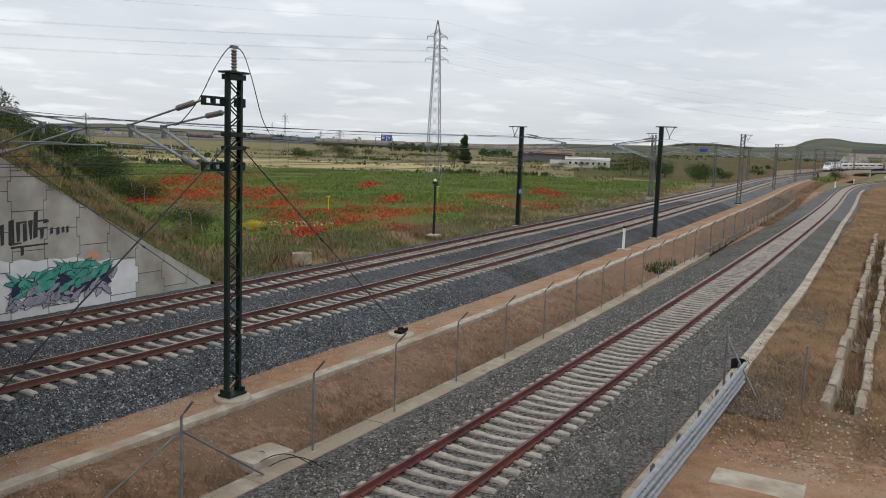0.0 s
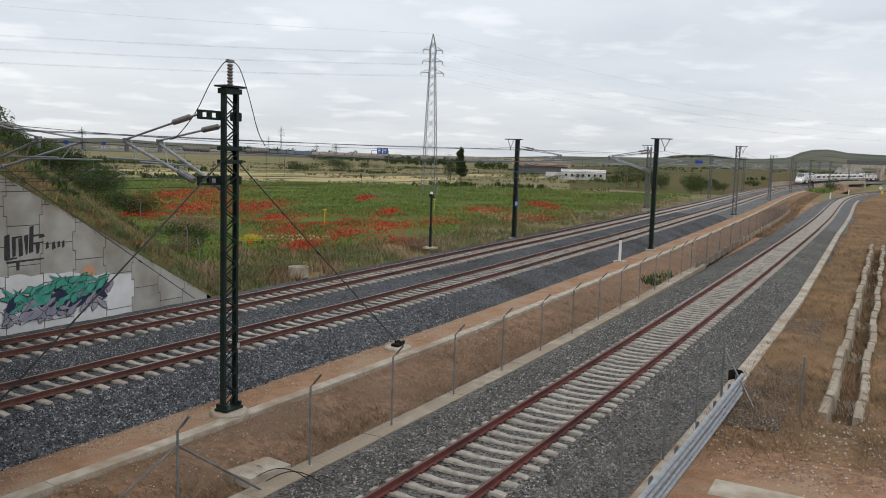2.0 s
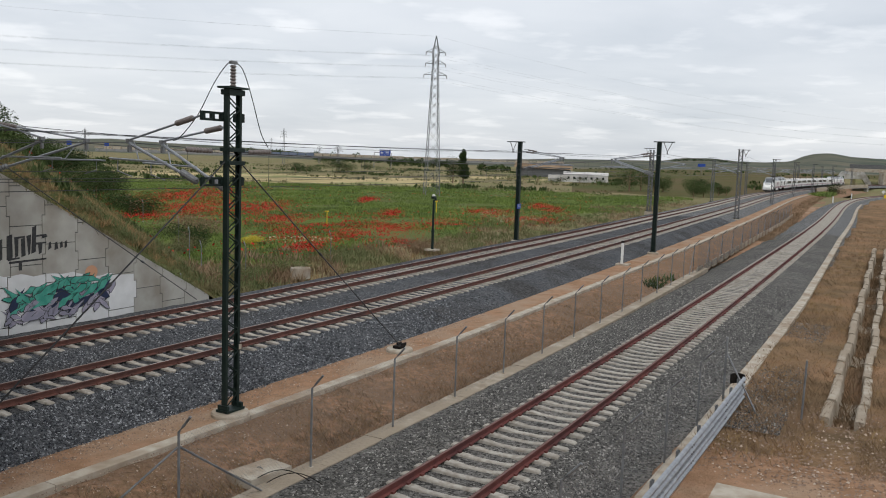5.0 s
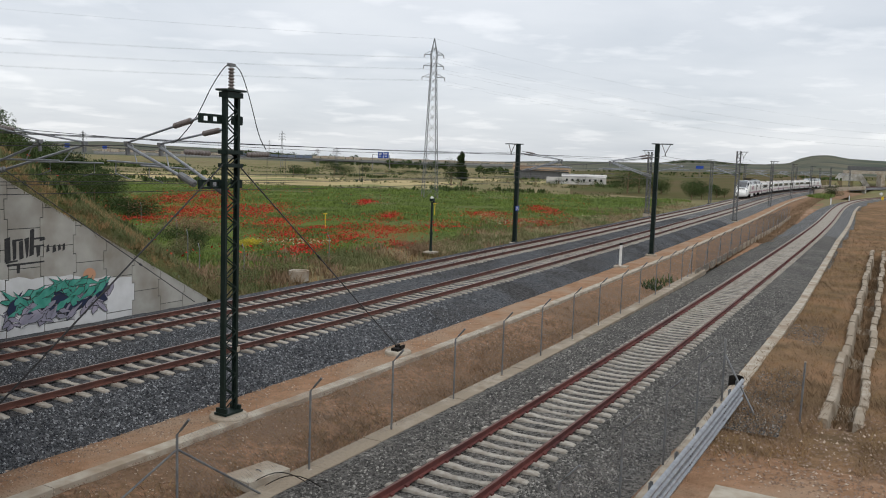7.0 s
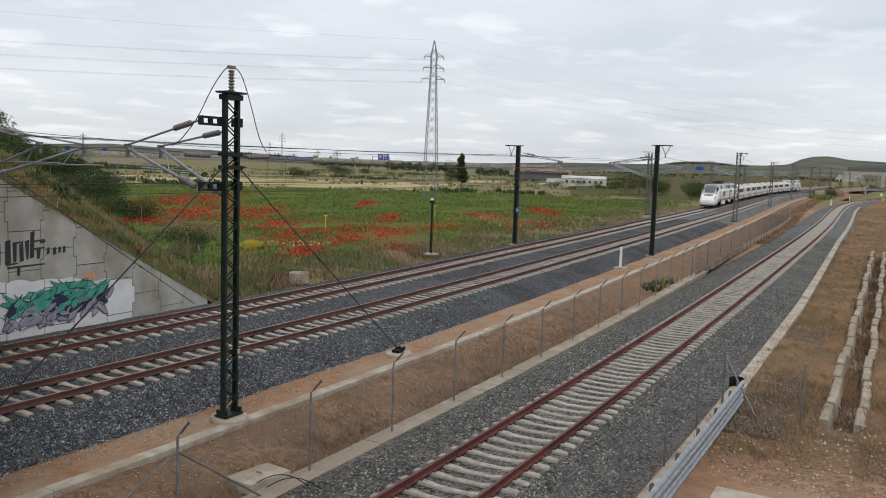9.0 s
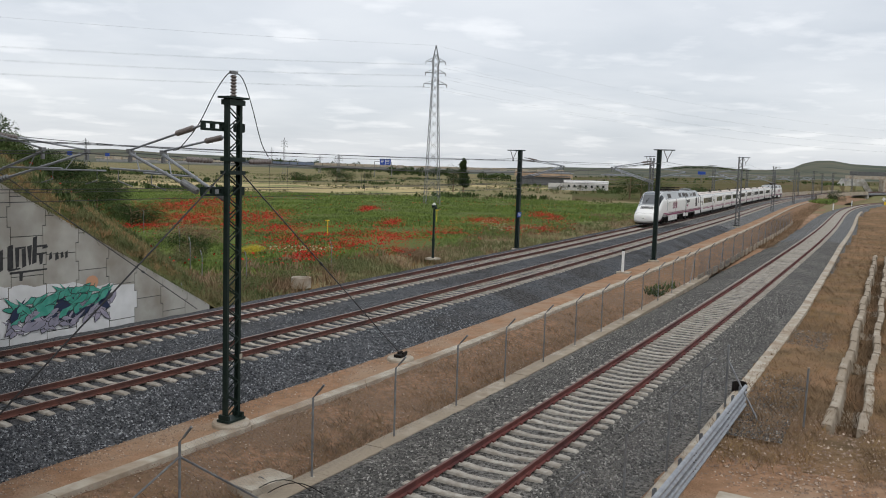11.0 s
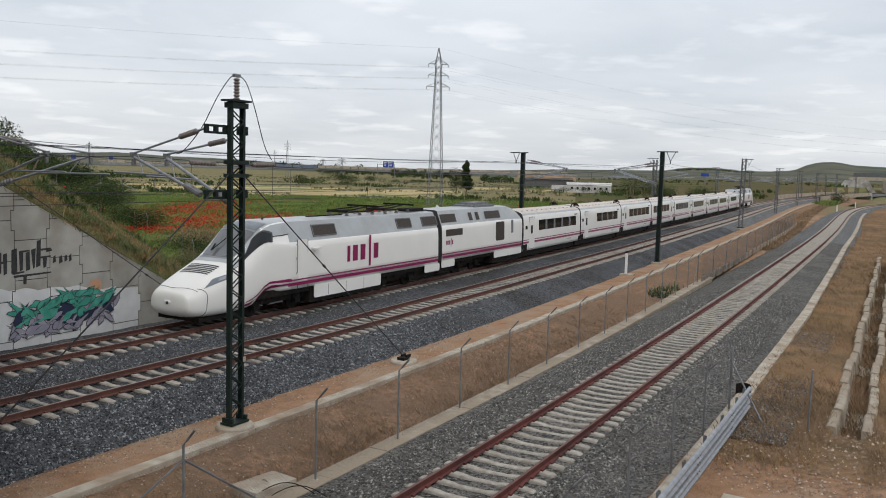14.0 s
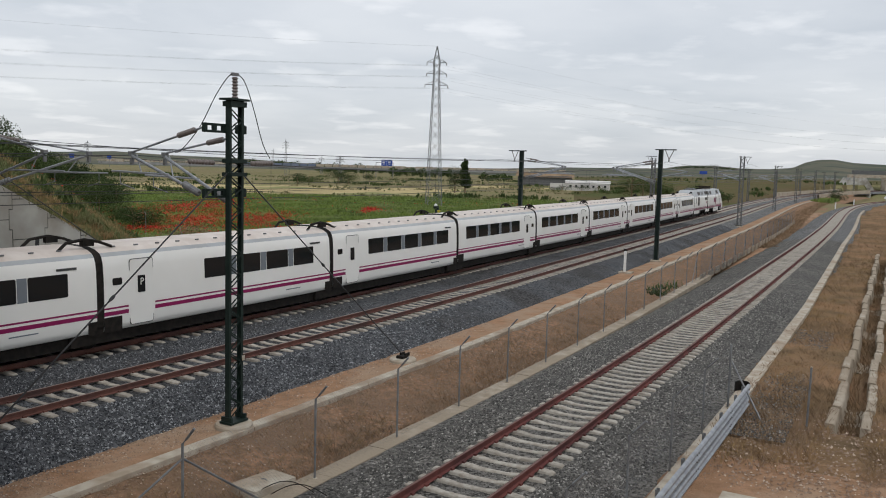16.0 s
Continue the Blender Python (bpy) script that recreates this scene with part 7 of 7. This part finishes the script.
# ---- far buildings and roads ----
MAT["haze_wall"] = material("far_white_walls", (0.62, 0.60, 0.57), 0.8, second=(0.5, 0.48, 0.46), scale=0.3)
MAT["slate"] = material("far_blue_grey_cladding", (0.12, 0.15, 0.22), 0.6, second=(0.17, 0.20, 0.27), scale=0.2)
MAT["asphalt"] = material("grey_road_deck", (0.28, 0.28, 0.28), 0.9, second=(0.22, 0.22, 0.22), scale=0.3)
X, Y = aim(1040, 335)
house = thing("farm_building", pose(X, Y, -1.3, 0, 0, -8), "long low white farm building beyond the meadow", "building")
part("wall", Mesh().box((0, 0, 1.5), (17, 6, 3.0)), "haze_wall", house)
part("roof", Mesh().add([(-8.7, -3.2, 3.0), (8.7, -3.2, 3.0), (8.7, 3.2, 3.0), (-8.7, 3.2, 3.0), (-8.7, 0, 4.0), (8.7, 0, 4.0)], [(0, 1, 5, 4), (2, 3, 4, 5), (1, 2, 5), (3, 0, 4), (3, 2, 1, 0)]), "haze_wall", house)
for i in range(7):
    part("window", Mesh().box((-6.6 + 2.2 * i, -3.02, 1.7), (0.8, 0.05, 0.9)), "glass", house)
part("annexe", Mesh().box((-11.5, 1.0, 1.3), (6, 5, 2.6)), "haze_wall", house)
X, Y = aim(965, 420)
house = thing("shed", pose(X, Y, -1.3, 0, 0, -10), "long dark shed roof behind a scrubby mound", "building")
part("wall", Mesh().box((0, 0, 2.4), (26, 10, 4.8)), "mast_grey", house)
part("roof", Mesh().add([(-14, -6, 4.4), (14, -6, 4.0), (14, 6, 4.4), (-14, 6, 4.4), (-14, 0, 6.6), (14, 0, 5.6)], [(0, 1, 5, 4), (2, 3, 4, 5), (1, 2, 5), (3, 0, 4), (3, 2, 1, 0)]), "brush", house)
# motorway on a low bank with a barrier, and its blue gantry signs
road = thing("motorway", Matrix(), "far motorway with pale barriers across the plain", "road", kind="structure")
for x0, x1, r0, r1 in ((180, 430, 560, 620), (430, 720, 620, 640), (720, 1000, 640, 760)):
    (xa, ya), (xb, yb) = aim(x0, r0), aim(x1, r1)
    part("deck", Mesh().bar((xa, ya, 3.6), (xb, yb, 3.6), 9.0, 1.4), "asphalt", road)
    n = max(4, int((x1 - x0) / 14))
    for i in range(n):
        f = (i + 0.5) / n
        part("barrier_panel", Mesh().bar((xa + (xb - xa) * i / n, ya - 5 + (yb - ya) * i / n, 5.3), (xa + (xb - xa) * (i + 0.92) / n, ya - 5 + (yb - ya) * (i + 0.92) / n, 5.3), 0.3, 1.8 if x0 == 430 or i % 3 else 0.8), "slate" if x0 == 430 and i < n * 0.45 else "concrete", road)
X, Y = aim(683, 505)
gantry = thing("sign_gantry", pose(X, Y, -1.0), "two blue motorway signs on grey posts", "road sign")
for dx in (-5.6, 4.4):
    part("post", Mesh().box((dx, 0.2, 4.5), (0.35, 0.35, 9.0)), "steel_dull", gantry)
part("beam", Mesh().box((-0.6, 0.2, 9.0), (10.2, 0.3, 0.3)), "steel_dull", gantry)
for dx in (-0.9, 2.4):
    sign = part("sign_panel", Mesh().box((dx + 0.0, 0, 9.0), (3.1, 0.12, 3.6)), "blue", gantry, "blue sign panel")
    for k_ in range(3):
        part("text_bar", Mesh().box((dx - 0.2, -0.08, 10.0 - k_ * 0.85), (1.9 - 0.3 * k_, 0.03, 0.3)), "whitepaint", sign)
for x, r_ in ((130, 420), (196, 470), (1243, 560)):
    X, Y = aim(x, r_)
    small = thing("road_sign", pose(X, Y, 2.0), "small far blue road sign on a post", "road sign", "road signs")
    part("post", Mesh().box((0, 0.1, 2.2), (0.2, 0.2, 5)), "steel_dull", small)
    part("sign_panel", Mesh().box((0, 0, 5.2), (2.4 if x < 1000 else 5.0, 0.1, 2.0)), "blue", small)
# small railway bridge and the road overpass beyond
bridge = thing("railway_bridge", Matrix(), "low concrete railway bridge with a dark opening", "bridge", kind="structure")
b = Mesh()
for o0, o1, z0, z1 in ((8.3, 8.75, -0.75, 0.75), (-5.2, -4.8, -0.75, 0.75), (-4.8, 8.3, -1.1, -0.55)):
    b = Mesh()
    b.grid([[MAIN.at(q, a, z_) for a, z_ in ((o0, z0), (o0, z1), (o1, z1), (o1, z0), (o0, z0))] for q in np.arange(322, 474, 4.0)])
    part("girder", b, "concrete", bridge)
for q in (326, 400, 470):
    m = MAIN.stand(q, 2.0, -2.6)
    part("abutment", Mesh().box((0, 0, 0), (13.5, 3.0, 3.2)), "wall", bridge).matrix_basis = m
b = Mesh()
for q in np.arange(324, 470, 3.0):
    b.bar(MAIN.at(q, 8.55, 0.7), MAIN.at(q, 8.55, 1.6), 0.07)
    b.bar(MAIN.at(q, 8.55, 1.6), MAIN.at(q + 3, 8.55, 1.6), 0.06)
    b.bar(MAIN.at(q, 8.55, 1.15), MAIN.at(q + 3, 8.55, 1.15), 0.05)
part("railing", b, "mast", bridge, "dark railing")
over = thing("road_overpass", Matrix(), "concrete road overpass with pale abutment and dark railing", "bridge", kind="structure")
(xa, ya), (xb, yb) = (223.0, 476.0), (292.0, 448.0)
part("deck", Mesh().bar((xa, ya, 7.4), (xb, yb, 7.4), 9.0, 1.8), "concrete", over)
part("railing", Mesh().bar((xa, ya - 4.6, 9.5), (xb, yb - 4.6, 9.5), 0.15, 2.2), "mast_grey", over, "dark grey railing")
(xc, yc), (xd, yd) = (216.5, 470.0), (236.0, 468.0)
ab = Mesh().add([(xc, yc, -2), (xd, yd, -2), (xd - 6.4, yd, 6.5), (xc + 6, yc, 6.5), (xc, yc + 10, -2), (xd, yd + 10, -2), (xd - 6.4, yd + 10, 6.5), (xc + 6, yc + 10, 6.5)], [(0, 1, 2, 3), (7, 6, 5, 4), (1, 5, 6, 2), (0, 3, 7, 4), (3, 2, 6, 7)])
part("abutment", ab, "wall", over, "pale sloping abutment wall")
for x in (1564, 1610):
    X, Y = aim(x, 462)
    part("pier", Mesh().box((X, Y, 2.2), (2.0, 5, 8.6)), "concrete", over)
tree(*aim(1478, 292), -3.0, 6.0, 4.5, "dark green tree before the small bridge", "leaf", 1500, 0.2, 61)
# line-side bits far along the single track
for q, o_, nm, lab in ((262, -3.2, "marker_post", "small white marker post beside the single track"), (225, -3.4, "marker_post", "small white marker post beside the single track")):
    t = thing(nm, SIDE.stand(q, o_, -0.9), lab, "marker post", "white markers")
    part("post", Mesh().box((0, 0, 0.75), (0.25, 0.2, 1.5)), "whitepaint", t)
    part("cap", Mesh().box((0, 0, 1.55), (0.3, 0.24, 0.14)), "concrete", t)
t = thing("track_sign", SIDE.stand(262, 4.5, -0.7), "small diamond-shaped white sign on a post", "sign")
part("post", Mesh().tube([(0, 0, 0), (0, 0, 1.9)], 0.05, 6), "steel_dull", t)
part("panel", Mesh().box((0, -0.05, 2.1), (0.7, 0.04, 0.7), Euler((0, radians(45), 0)).to_matrix()), "whitepaint", t)
t = thing("signal_box", SIDE.stand(262, 4.9, -0.7), "small yellow sign panel beside the single track", "sign")
part("panel", Mesh().box((0, 0, 0.9), (0.6, 0.05, 0.9)), "yellow", t)
part("post", Mesh().tube([(0, 0.05, 0), (0, 0.05, 0.9)], 0.04, 6), "steel_dull", t)


motions()
